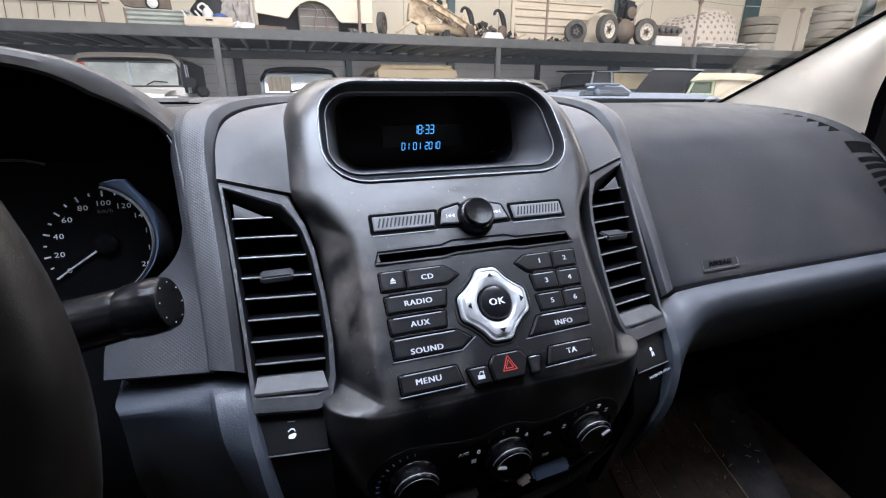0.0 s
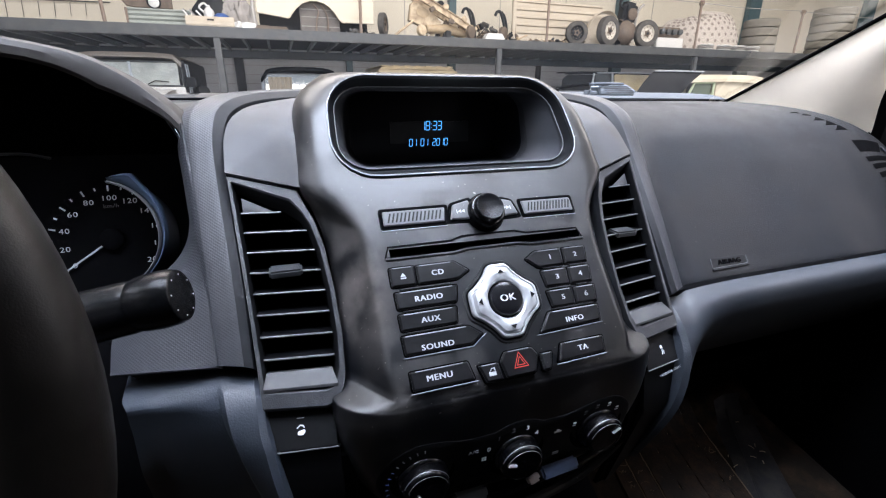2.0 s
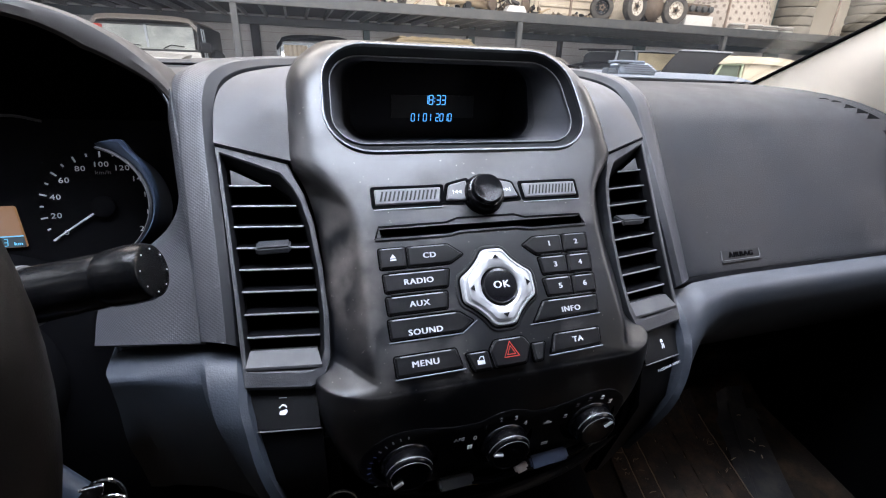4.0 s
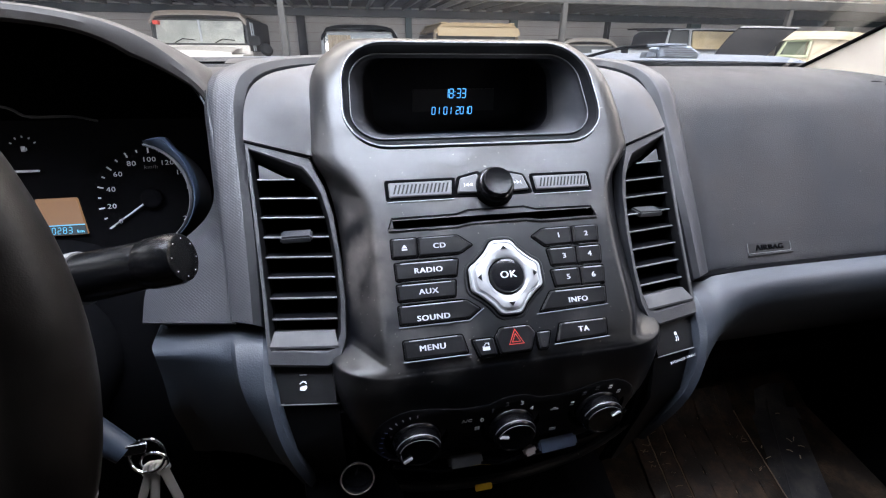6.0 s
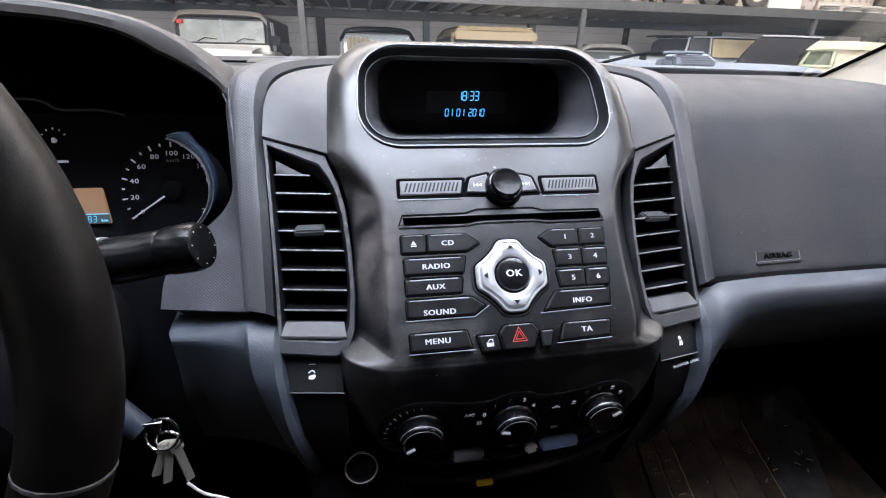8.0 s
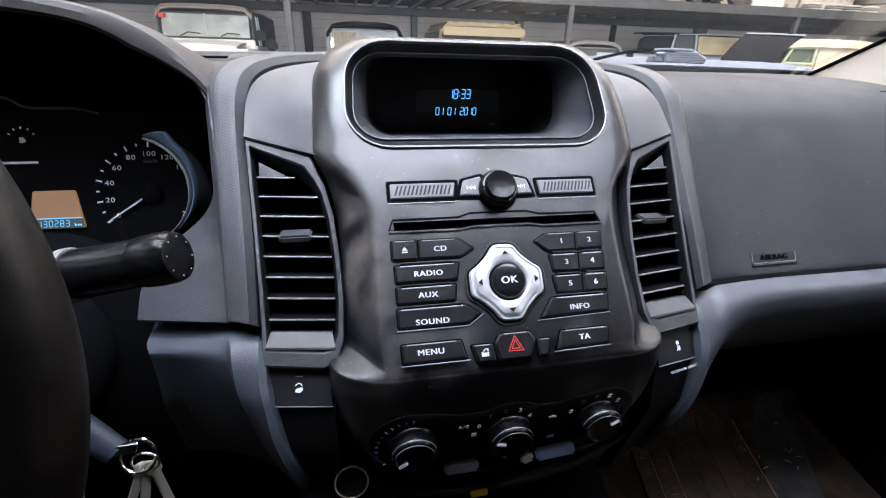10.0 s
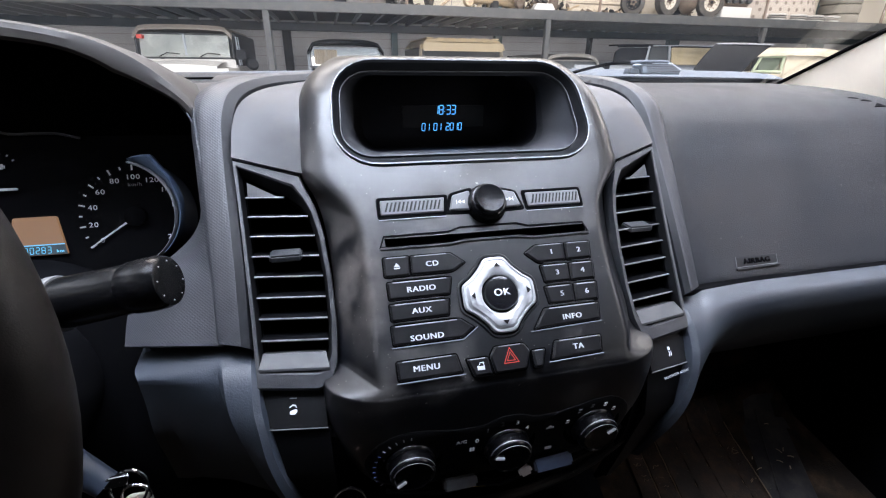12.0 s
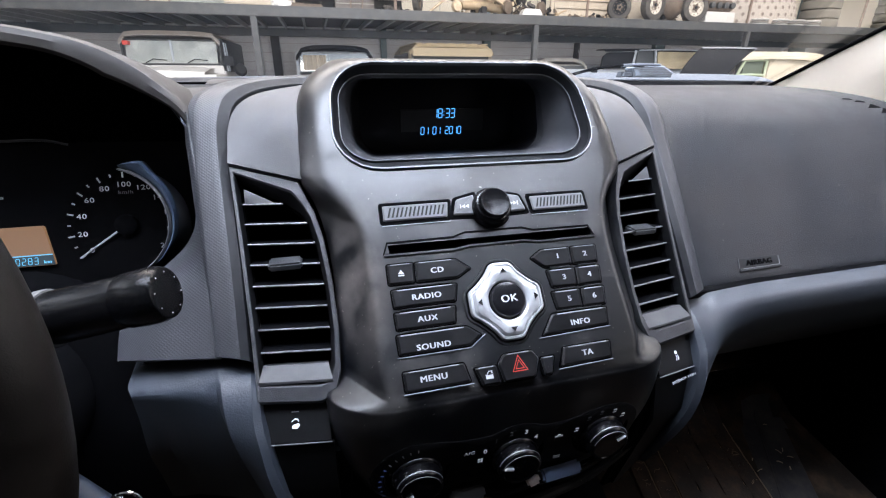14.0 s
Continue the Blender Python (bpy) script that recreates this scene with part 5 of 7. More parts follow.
part("odometer_line", plate([(-0.0230, -0.0093), (0.0230, -0.0093), (0.0228, -0.0084), (-0.0228, -0.0084)], 0.0005, 0.0016, 0.0002, LCD), LCDPALE, panel, smooth=False)
part("odometer_digits", segment_digits("130283", 0.0062, LCD @ Matrix.Translation((-0.0020, -0.0142, 0.0018)), 0.80, 0.05), LCDPALE, panel, "pale blue odometer digits", smooth=False)
part("odometer_unit", lettering("km", 0.0042, LCD @ Matrix.Translation((0.0188, -0.0158, 0.0018)), 0.0001, 1.2), LCDPALE, panel, smooth=False)
FUEL = DIAL @ Matrix.Translation((-0.1105, 0.0550, 0.001))
for i, a in enumerate((150, 120, 90, 60, 30)):
    part("fuel_mark", plate([(-0.0010, -0.0006), (0.0010, -0.0006), (0.0010, 0.0006), (-0.0010, 0.0006)], 0, 0.0004, 0.0001, FUEL @ Matrix.Translation((0.012 * math.cos(radians(a)), 0.012 * math.sin(radians(a)), 0)) @ Matrix.Rotation(radians(a), 4, "Z")), PRINT, cluster, smooth=False)
part("fuel_sign", join(plate(rounded([(-0.0022, -0.0026), (0.0016, -0.0026), (0.0016, 0.0026), (-0.0022, 0.0026)], 0.0006, 2), 0, 0.0004, 0.0001, FUEL), plate([(0.0020, -0.0018), (0.0030, -0.0018), (0.0030, 0.0012), (0.0020, 0.0012)], 0, 0.0004, 0.0001, FUEL)), PRINT, cluster, smooth=False)
part("display_edge", plate(rounded([(-0.022, -0.0012), (0.020, -0.0012), (0.020, 0.0012), (-0.022, 0.0012)], 0.001, 2), 0, 0.0012, 0.0003, DIAL @ Matrix.Translation((-0.119, 0.0330, 0.001))), PRINT, cluster, smooth=False)

part("binnacle_ridge", tube([DIAL @ Vector((x, y, 0.004)) for x, y in glide([(-0.20, 0.080), (-0.160, 0.094), (-0.128, 0.096), (-0.114, 0.093), (-0.100, 0.0855), (-0.062, 0.085), (-0.04, 0.080)], 4)], 0.0014, 6), VENT, cluster)

# ---- steering wheel ----
SPOKE = shader("worn_grey_spoke", (0.052, 0.050, 0.050), 0.40, spread=0.2, scale=30, bump=0.4, bump_scale=700, dust=0.3, dust_scale=40, dust_colour=(0.10, 0.09, 0.08), spec=0.5)
wheel = thing("steering_wheel", "worn black steering wheel with a grey spoke", "steering wheel", AT)
WHEEL = frame_at((-0.4192, -0.1634, -0.1071), (1, 0, 0), (0, 0.2326, 0.9726))
RAD = 0.182
rows = []
for i in range(96):
    a = 2 * math.pi * i / 96
    c = Vector((math.cos(a), math.sin(a), 0))
    rows.append([WHEEL @ (c * RAD + 0.0179 * (math.cos(b) * c + math.sin(b) * Vector((0, 0, 1)))) for b in np.linspace(0, 2 * math.pi, 20, endpoint=False)])
part("rim", loft(rows + rows[:1], closed=True), WHEELSKIN, wheel, "worn dark leatherette rim")
for a in (-18, 198):
    c = Vector((math.cos(radians(a)), math.sin(radians(a)), 0))
    t = Vector((-c.y, c.x, 0))
    part("rim_seam", loft([[WHEEL @ (c * RAD + t * d + r * (math.cos(b) * c + math.sin(b) * Vector((0, 0, 1)))) for b in np.linspace(0, 2 * math.pi, 20, endpoint=False)] for d, r in ((-0.0016, 0.0176), (-0.0008, 0.0182), (0.0008, 0.0182), (0.0016, 0.0176))], closed=True), SPOKE, wheel, "pale worn joint in the rim")
for sx in (-1, 1):
    face = [(0.050, -0.004), (0.135, 0.0085), (0.1555, 0.0060), (0.1545, 0.024), (0.1520, 0.0400), (0.1450, 0.0455), (0.110, 0.052), (0.050, 0.058)]
    face = [(sx * u, v) for u, v in face][::sx]
    part("spoke", plate(rounded(face, 0.004, 4), -0.020, 0.0, 0.0035, WHEEL), SPOKE, wheel, "grey plastic spoke")
    part("spoke_edge", tube([WHEEL @ Vector((sx * u, v, -0.0015)) for u, v in glide([(0.1420, 0.0445), (0.1495, 0.0415), (0.1520, 0.0370), (0.1535, 0.024), (0.1545, 0.0100), (0.1525, 0.0068), (0.1460, 0.0072)], 4)], 0.0013, 6), RIBGREY, wheel, "pale spoke edge")
    part("spoke_root", plate([(sx * u, v) for u, v in [(0.145, 0.004), (RAD - 0.006, -0.006), (RAD - 0.006, 0.044), (0.145, 0.046)][::sx]], -0.020, -0.009, 0.003, WHEEL), STALK_BLACK, wheel, "black glossy spoke end")
part("hub_pad", plate(rounded([(-0.075, -0.05), (0.075, -0.05), (0.085, 0.03), (0.04, 0.062), (-0.04, 0.062), (-0.085, 0.03)], 0.03, 6), -0.035, 0.012, 0.012, WHEEL), MATTE, wheel)
part("column_boss", turned([(0.05, -0.035), (0.045, -0.10)], WHEEL), BLACK, wheel)

# ---- indicator stalk, column shroud and keys ----
stalk = thing("indicator_stalk", "black indicator stalk with a round dotted end cap", "control stalk", AT)
END, ROOT = Vector((-0.2155, -0.068, -0.1078)), Vector((-0.3475, -0.044, -0.1365))
d = (END - ROOT).normalized()
up = Vector((0, 0, 1))
AXIS = Matrix((Vector((*d.cross(up).normalized(), 0)), Vector((*d.cross(d.cross(up)).normalized(), 0)), Vector((*d, 0)), Vector((0, 0, 0, 1)))).transposed()
AXIS.translation = ROOT
L = (END - ROOT).length
part("stem", turned([(0.0120, 0.0), (0.0140, 0.03), (0.0148, 0.060), (0.0150, 0.074)], AXIS, 32), STALK_BLACK, stalk, "grey ridged stalk stem")
part("collar", turned([(0.0152, 0.0710), (0.0160, 0.0720), (0.0161, 0.0760), (0.0155, 0.0775)], AXIS, 32), RIBGREY, stalk)
part("sleeve", turned([(0.0142, 0.076), (0.0146, 0.079), (0.0142, L - 0.024), (0.0136, L - 0.021)], AXIS, 32), STALK_BLACK, stalk)
cap = part("end_cap", turned([(0.0132, L - 0.022), (0.0148, L - 0.018), (0.0154, L - 0.010), (0.0151, L - 0.002), (0.0139, L + 0.0016), (0.0128, L + 0.0022), (0.005, L + 0.0024)], AXIS, 40), STALK_BLACK, stalk, "rounded black end cap")
for i in range(8):
    a = radians(22 + 45 * i)
    part("cap_dot", turned([(0.00045, 0), (0.0004, 0.0003)], AXIS @ Matrix.Translation((0.0112 * math.cos(a), 0.0112 * math.sin(a), L + 0.0022)), 8), GREYPRINT, cap)
for i in range(3):
    part("stem_ridge", tube([AXIS @ Vector((0.0148 * math.cos(b), 0.0148 * math.sin(b), z)) for z, b in ((0.052, 0.5 * i + 1.2), (0.069, 0.5 * i + 1.2))], 0.0012, 6), RIBGREY, stalk)
part("stalk_sign", plate(rounded([(-0.003, -0.0012), (0.003, -0.0012), (0.003, 0.0012), (-0.003, 0.0012)], 0.0006, 2), 0, 0.0003, 0.0001, frame_at(AXIS @ Vector((0.006, -0.0150, 0.056)), d, (0, 0, 1))), PRINT, stalk, smooth=False)
shroud = thing("column_shroud", "black plastic steering column shroud with ignition lock", "column shroud", AT)
part("shroud_body", loft([[(-0.412 + w * math.cos(b), y, -0.250 + h * math.sin(b)) for b in np.linspace(0, 2 * math.pi, 28, endpoint=False)] for y, w, h in ((-0.085, 0.060, 0.050), (-0.080, 0.070, 0.062), (0.0, 0.078, 0.072), (0.15, 0.085, 0.080))], closed=True, caps=True), BLACK, shroud)
part("lock_barrel", tube(glide([(-0.310, -0.0712, -0.2010), (-0.290, -0.077, -0.2145), (-0.270, -0.083, -0.2330)], 5), [0.0110 - 0.0003 * i for i in range(11)], 14), NAVY, shroud, "curved glossy ignition lock lever")
keys = thing("key_bunch", "bunch of steel keys on a ring hanging from the ignition", "keys", AT)
C = Vector((-0.2600, -0.082, -0.2400))
part("key_ring", tube([C + Vector((0.0105 * math.cos(a), 0.004 * math.sin(a), 0.0105 * math.sin(a))) for a in np.linspace(0, 2 * math.pi, 25)], 0.0011, 8, caps=False), CHROME, keys, "bright split ring")
part("second_ring", tube([C + Vector((0.004 + 0.0080 * math.cos(a), -0.002, -0.004 + 0.0080 * math.sin(a))) for a in np.linspace(0, 2 * math.pi, 21)], 0.0009, 8, caps=False), CHROME, keys, "bright small ring")
part("key_bow", moved(plate(rounded([(-0.006, -0.003), (0.006, -0.004), (0.007, 0.003), (-0.005, 0.004)], 0.002), -0.0012, 0.0012, 0.0005), pose(-0.2640, -0.0850, -0.2300, 80, 10, 20)), CHROME, keys)
for x, tilt, ln in ((-0.2570, 14, 0.030), (-0.2530, -5, 0.036), (-0.2600, 26, 0.022)):
    m = pose(x, -0.0830, -0.2500, 0, tilt, 38)
    part("key_blade", moved(join(box(-0.0028, 0.0028, -0.001, 0.001, -ln, -0.004, 0.0005), plate(rounded([(-0.0042, -0.005), (0.0042, -0.005), (0.0046, 0.003), (0, 0.005), (-0.0046, 0.003)], 0.002), -0.0011, 0.0011, 0.0004, pose(0, 0, 0, 90, 0, 0))), m), BRASS, keys, "worn steel key")
part("lock_bezel", tube([Vector((-0.3030, -0.080, -0.2070)) + Vector((0.0135 * math.cos(a), -0.004 * math.sin(a), 0.0135 * math.sin(a))) for a in np.linspace(0, 2 * math.pi, 25)], 0.0007, 6, caps=False), RIBGREY, shroud, "thin pale ring round the ignition lock")
part("cord", tube(glide([(-0.252, -0.084, -0.286), (-0.244, -0.084, -0.298), (-0.232, -0.083, -0.307), (-0.214, -0.083, -0.318)], 5), 0.0011, 8), CORD, keys, "white cord loop")

# ---- windscreen, pillar, doors, cabin shell ----
def screen_point(x, f, out=0.0):
    """The windscreen: f runs from its base (0) to the roof (1)."""
    y0 = 0.66 - 0.14 * (x / 0.76) ** 2
    return Vector((x, y0 - 0.98 * f + 0.42 * out, -0.046 + 0.46 * f - 0.02 * f * abs(x) + 0.9 * out))


glass = tagged(new("window_windscreen", finish("window_windscreen", loft([[screen_point(x, f, o) for x in np.linspace(-0.80, 0.80, 17)] for f, o in [(g, 0.0) for g in np.linspace(0, 1, 7)] + [(g, 0.005) for g in np.linspace(1, 0, 7)]]), GLASS)), "clear slightly dusty windscreen glass", "windscreen", kind="structure")
glass.location = AT
glass.visible_shadow = False

pillar = thing("pillar_trim", "cream cloth windscreen pillar trim with a black seal", "pillar trim", AT, kind="structure")
for s in (-1, 1):
    rows, rear = [], glide([(0.850, 0.215, -0.15), (0.828, 0.196, -0.07), (0.792, 0.176, 0.0), (0.758, 0.135, 0.08), (0.730, 0.04, 0.155), (0.70, -0.13, 0.24), (0.67, -0.30, 0.31)], 5)
    for f, r in zip(np.linspace(-0.06, 1.0, len(rear)), rear):
        a, r = Vector((0.775 - 0.10 * f, 0.470 - 0.70 * f, -0.034 + 0.330 * f)), Vector(r)
        row = [a + (r - a) * k + Vector((-0.020, -0.014, 0.008)) * math.sin(math.pi * k ** 1.5) for k in np.linspace(0, 1, 13)]
        rows.append([(s * q.x, q.y, q.z) for q in row])
    part("pillar_panel", loft(rows), FABRIC, pillar, "cream cloth panel")
    seal = [Vector((s * (0.774 - 0.10 * f), 0.473 - 0.70 * f, -0.033 + 0.330 * f)) for f in np.linspace(-0.06, 1, 14)]
    part("door_seal", loft([[(s * (r[0] + dx), r[1] + dy, r[2]) for dx, dy in ((0.0, 0.0), (0.01, -0.012), (0.14, -0.014))] for r in rear]), BLACK, pillar, "black rubber door seal")
    part("pillar_seal", tube(seal, 0.0035, 8), BLACK, pillar, "black rubber windscreen seal")
roof = thing("ceiling", "pale headlining over the cabin", "ceiling", AT, kind="structure")
part("headlining", thick(loft([[(x, y, 0.32 + 0.05 * (1 - (x / 0.75) ** 2)) for x in np.linspace(-0.75, 0.75, 9)] for y in (-0.20, -0.4, -0.6, -0.83)]), 0.02), LINING, roof)
for s, nm in ((-1, "wall_driver_door"), (1, "wall_passenger_door")):
    w = thing(nm, "black plastic cabin door side below its window", "door", AT, kind="structure")
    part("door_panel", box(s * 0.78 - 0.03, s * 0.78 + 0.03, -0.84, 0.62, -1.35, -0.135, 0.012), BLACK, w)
    part("sill_cap", box(s * 0.775 - 0.04, s * 0.775 + 0.04, -0.84, 0.36, -0.150, -0.105, 0.015), PAD, w)
    part("door_frame", loft([[Vector((s * 0.80, y, z)), Vector((s * 0.86, y, z))] for y, z in ((0.33, -0.12), (0.12, -0.10), (0.02, -0.02), (-0.25, 0.20))]), BLACK, w)
    part("mirror_corner", plate([(0.17, -0.12), (0.40, -0.12), (0.40, 0.02), (0.26, 0.05)], -0.01, 0.01, 0.004, frame_at((s * 0.835, 0, 0), (0, 1, 0), (0, 0, 1))), BLACK, w)
# unseen wall set close behind the camera to keep rear light off
w = thing("wall_rear_light_block", "plain dark unseen wall added behind the camera to block light", "wall", AT, kind="structure")
part("rear_panel", box(-0.80, 0.80, -0.86, -0.80, -1.35, 0.36, 0.01), BLACK, w)
fl = thing("floor_cabin", "dark brown dirty carpet on the cabin floor", "floor", AT, kind="structure")
part("carpet", thick(loft([[(x, y, z + 0.004 * math.sin(31 * x + 17 * y)) for y, z in ((-0.82, -0.70), (-0.5, -0.70), (0.0, -0.70), (0.20, -0.66), (0.36, -0.54), (0.46, -0.36))] for x in np.linspace(-0.78, 0.78, 25)]), 0.01), CARPET, fl)
part("tunnel", loft([[(x, y, z) for x, z in ((-0.20, -0.70), (-0.15, -0.48), (-0.10, -0.44), (0.10, -0.44), (0.15, -0.48), (0.20, -0.70))] for y in (-0.81, -0.3, 0.05)]), BLACK, fl)

# ---- bonnet, cowl, wiper ----
PALEFRAME = shader("pale_blue_grey_frame", (0.38, 0.42, 0.46), 0.4, spread=0.1, scale=6)
COVERBLUE = shader("pale_blue_grey_plastic", (0.20, 0.235, 0.28), 0.5, spread=0.1, scale=30)
STEELGREY = shader("dark_grey_rib", (0.05, 0.055, 0.06), 0.5, spread=0.1, scale=40)
PAINT = shader("faded_blue_grey_paint", (0.105, 0.12, 0.14), 0.6, spread=0.08, scale=5, dust=0.1, dust_scale=4, dust_colour=(0.36, 0.34, 0.31), spec=0.2)
bonnet = thing("bonnet", "dusty blue-grey truck bonnet beyond the windscreen", "bonnet", AT)
part("bonnet_skin", thick(loft([[(x, y - 0.26 * abs(x / 0.9) ** 3, z - 0.004 * (x / 0.8) ** 4 + 0.0147 * (x - 0.22)) for y, z in glide([(0.88, -0.018), (0.95, -0.006), (1.15, -0.004), (1.5, -0.025), (1.85, -0.09)], 4)] for x in np.linspace(-0.94, 0.94, 21)]), 0.02), PAINT, bonnet)
part("front_body", box(-0.88, 0.88, 0.64, 1.80, -1.35, -0.12, 0.04), PAINT, bonnet)
cowl = thing("cowl_panel", "black plastic cowl grille at the foot of the windscreen", "cowl", AT)
part("cowl_tray", thick(loft([[(x, y - 0.16 * (x / 0.8) ** 2, z) for y, z in ((0.60, -0.085), (0.72, -0.075), (0.80, -0.066), (0.87, -0.062))] for x in np.linspace(-0.80, 0.80, 17)]), 0.006), BLACK, cowl)
wiper = thing("windscreen_wiper", "black windscreen wiper arm and blade", "wiper", AT)
part("arm", tube(glide([(0.38, 0.655, -0.016), (0.439, 0.655, 0.000), (0.508, 0.655, 0.014), (0.572, 0.655, 0.0185), (0.62, 0.655, 0.0185)], 5), 0.0032, 8), BLACK, wiper)
part("blade", tube(glide([(0.10, 0.68, -0.045), (0.40, 0.67, -0.028), (0.72, 0.65, -0.026), (0.86, 0.60, -0.045)], 5), 0.006, 8), BLACK, wiper)
face_y = frame_at((0, 0.655, 0.003), (1, 0, 0), (0, 0, 1))
part("arm_cover", plate(rounded([(0.598, -0.010), (0.702, -0.011), (0.707, 0.001), (0.676, 0.016), (0.608, 0.0165), (0.590, 0.010)], 0.003), -0.030, 0.002, 0.004, face_y), COVERBLUE, wiper, "blue-grey ribbed arm cover")
for i in range(4):
    part("cover_rib", box(0.606 + 0.002 * i, 0.684 + 0.005 * i, 0.6505, 0.6535, 0.0140 - 0.0048 * i, 0.0150 - 0.0048 * i), STEELGREY, wiper)
part("cover_tab", plate(rounded([(0.562, -0.010), (0.592, -0.009), (0.588, 0.001), (0.566, 0.003)], 0.002), -0.02, 0.002, 0.002, face_y), PAINT, wiper)
part("top_bar", tube(glide([(0.560, 0.650, 0.0185), (0.60, 0.650, 0.0205), (0.66, 0.650, 0.0200)], 4), 0.0032, 8), PAINT, wiper)

part("cowl_seal", tube([(x, 0.735 - 0.26 * abs(x / 0.9) ** 3, -0.0235) for x in np.linspace(-0.90, 0.90, 25)], 0.0095, 8), BLACK, cowl, "black rubber cowl seal")
TRIM = shader("worn_brown_mat", (0.012, 0.0065, 0.0035), 0.50, spread=0.8, scale=70, bump=0.9, bump_scale=260, dust=0.8, dust_scale=34, dust_colour=(0.11, 0.060, 0.034), spec=0.3, specks=0.6)
MATEDGE = shader("worn_mat_edge", (0.20, 0.135, 0.085), 0.5, spread=0.5, scale=90, spec=0.4)
SILL = shader("dusty_dark_grey_plastic", (0.013, 0.0125, 0.0145), 0.5, spread=0.6, scale=25, dust=0.7, dust_scale=30, dust_colour=(0.10, 0.085, 0.07), spec=0.35, specks=0.5)
STRAW = shader("dry_straw", (0.42, 0.33, 0.22), 0.7, spread=0.3, scale=60)
kick = thing("footwell_mat", "scuffed ribbed brown mat in the passenger footwell", "floor mat", AT)


def floor_z(y):
    return float(np.interp(y, (0.0, 0.20, 0.36), (-0.70, -0.66, -0.54)))


rng = random.Random(77)
for n, (x0, x1) in enumerate(((0.340, 0.372), (0.373, 0.408), (0.409, 0.446), (0.447, 0.487), (0.488, 0.535), (0.536, 0.570))):
    rows = []
    for y in np.linspace(-0.06, 0.245, 24):
        rows.append([(x0 + (x1 - x0) * f + 0.20 * (y - 0.13), y, floor_z(y) + 0.014 + h + 0.0016 * math.sin(190 * y + 40 * f + n) * (h > 0)) for f, h in ((0, -0.001), (0.05, 0.0025), (0.3, 0.0035), (0.7, 0.0035), (0.95, 0.0025), (1, -0.001))])
    part("mat_strip", thick(loft(rows), 0.003), TRIM, kick)
    part("strip_edge", tube([(x1 - 0.001 + 0.20 * (y - 0.13) + 0.0006 * math.sin(210 * y), y, floor_z(y) + 0.0175) for y in np.linspace(-0.04, 0.205, 16)], 0.0010, 6), MATEDGE, kick, "pale worn rib edge")
    for k in range(22):
        y, f = rng.uniform(0.02, 0.20), rng.uniform(0.1, 0.5)
        x, w = x0 + (x1 - x0) * f + 0.20 * (y - 0.13), (x1 - x0) * rng.uniform(0.25, 0.45)
        part("scuff", tube([(x + w * g, y + rng.uniform(-0.003, 0.003), floor_z(y) + 0.0182) for g in (0, 0.4, 0.7, 1)], rng.uniform(0.0003, 0.0008), 5), MATEDGE if k % 3 == 0 else TRIM, kick)
guard = thing("sill_guard", "dusty dark grey plastic guard along the passenger sill", "sill guard", AT)
rows = []
for y in np.linspace(-0.10, 0.235, 20):
    x = 0.574 + 0.64 * (y - 0.068)
    z = floor_z(y)
    rows.append([(min(x + d, 0.745), y, z + h) for d, h in ((-0.050, 0.006), (-0.020, 0.011), (-0.006, 0.018), (0.004, 0.0195), (0.02, 0.016), (0.05, 0.013), (0.085, 0.011), (0.10, -0.002))])
part("guard_plate", thick(loft(rows), 0.003), SILL, guard)
part("guard_ridge", tube([(0.574 + 0.64 * (y - 0.068), y, floor_z(y) + 0.0170) for y in np.linspace(-0.10, 0.215, 14)], 0.0028, 8), SILL, guard)
litter = thing("straw_litter", "dry straw bits scattered on the dark sill guard", "litter", AT)
for k in range(8):
    y = rng.uniform(0.10, 0.19)
    x, a, ln = 0.575 + 0.64 * (y - 0.068) + rng.uniform(-0.045, 0.045), rng.uniform(0, 3.1), rng.uniform(0.002, 0.009)
    z = floor_z(y) + 0.0225
    part("straw", tube([(x - ln * math.cos(a), y - ln * math.sin(a), z), (x, y, z + 0.0008), (x + ln * math.cos(a), y + ln * math.sin(a) * 0.7, z)], rng.uniform(0.0005, 0.0010), 5), STRAW, litter)


# ---- the hall outside ----
CONCRETE = shader("oily_concrete_floor", (0.16, 0.15, 0.14), 0.75, spread=0.25, scale=0.8, bump=0.3, bump_scale=60, dust=0.4, dust_scale=0.6, dust_colour=(0.07, 0.065, 0.06))
BLOCKS = shader("grey_painted_blockwork", (0.50, 0.52, 0.54), 0.85, spread=0.12, scale=1.5, bump=0.4, bump_scale=80, dust=0.3, dust_scale=1.2, dust_colour=(0.34, 0.35, 0.36))
CREAM = shader("cream_wall_sheet", (0.70, 0.645, 0.53), 0.7, spread=0.06, scale=0.7, dust=0.25, dust_scale=0.9, dust_colour=(0.55, 0.51, 0.43))
STEEL = shader("dark_grey_painted_steel", (0.042, 0.047, 0.050), 0.5, spread=0.2, scale=6, dust=0.35, dust_scale=8, dust_colour=(0.16, 0.15, 0.13))
TEAL = shader("teal_painted_steel", (0.050, 0.105, 0.120), 0.5, spread=0.2, scale=6, dust=0.3, dust_scale=6, dust_colour=(0.16, 0.15, 0.13))
GALV = shader("galvanised_joist", (0.30, 0.31, 0.31), 0.5, metal=0.3, spread=0.2, scale=8)
RUBBER = shader("old_tyre_rubber", (0.045, 0.043, 0.040), 0.8, spread=0.25, scale=14, dust=0.5, dust_scale=9, dust_colour=(0.20, 0.18, 0.15))
PALE_TYRE = shader("dusty_tyre_rubber", (0.165, 0.155, 0.13), 0.85, spread=0.2, scale=14, dust=0.5, dust_scale=7, dust_colour=(0.27, 0.25, 0.21))
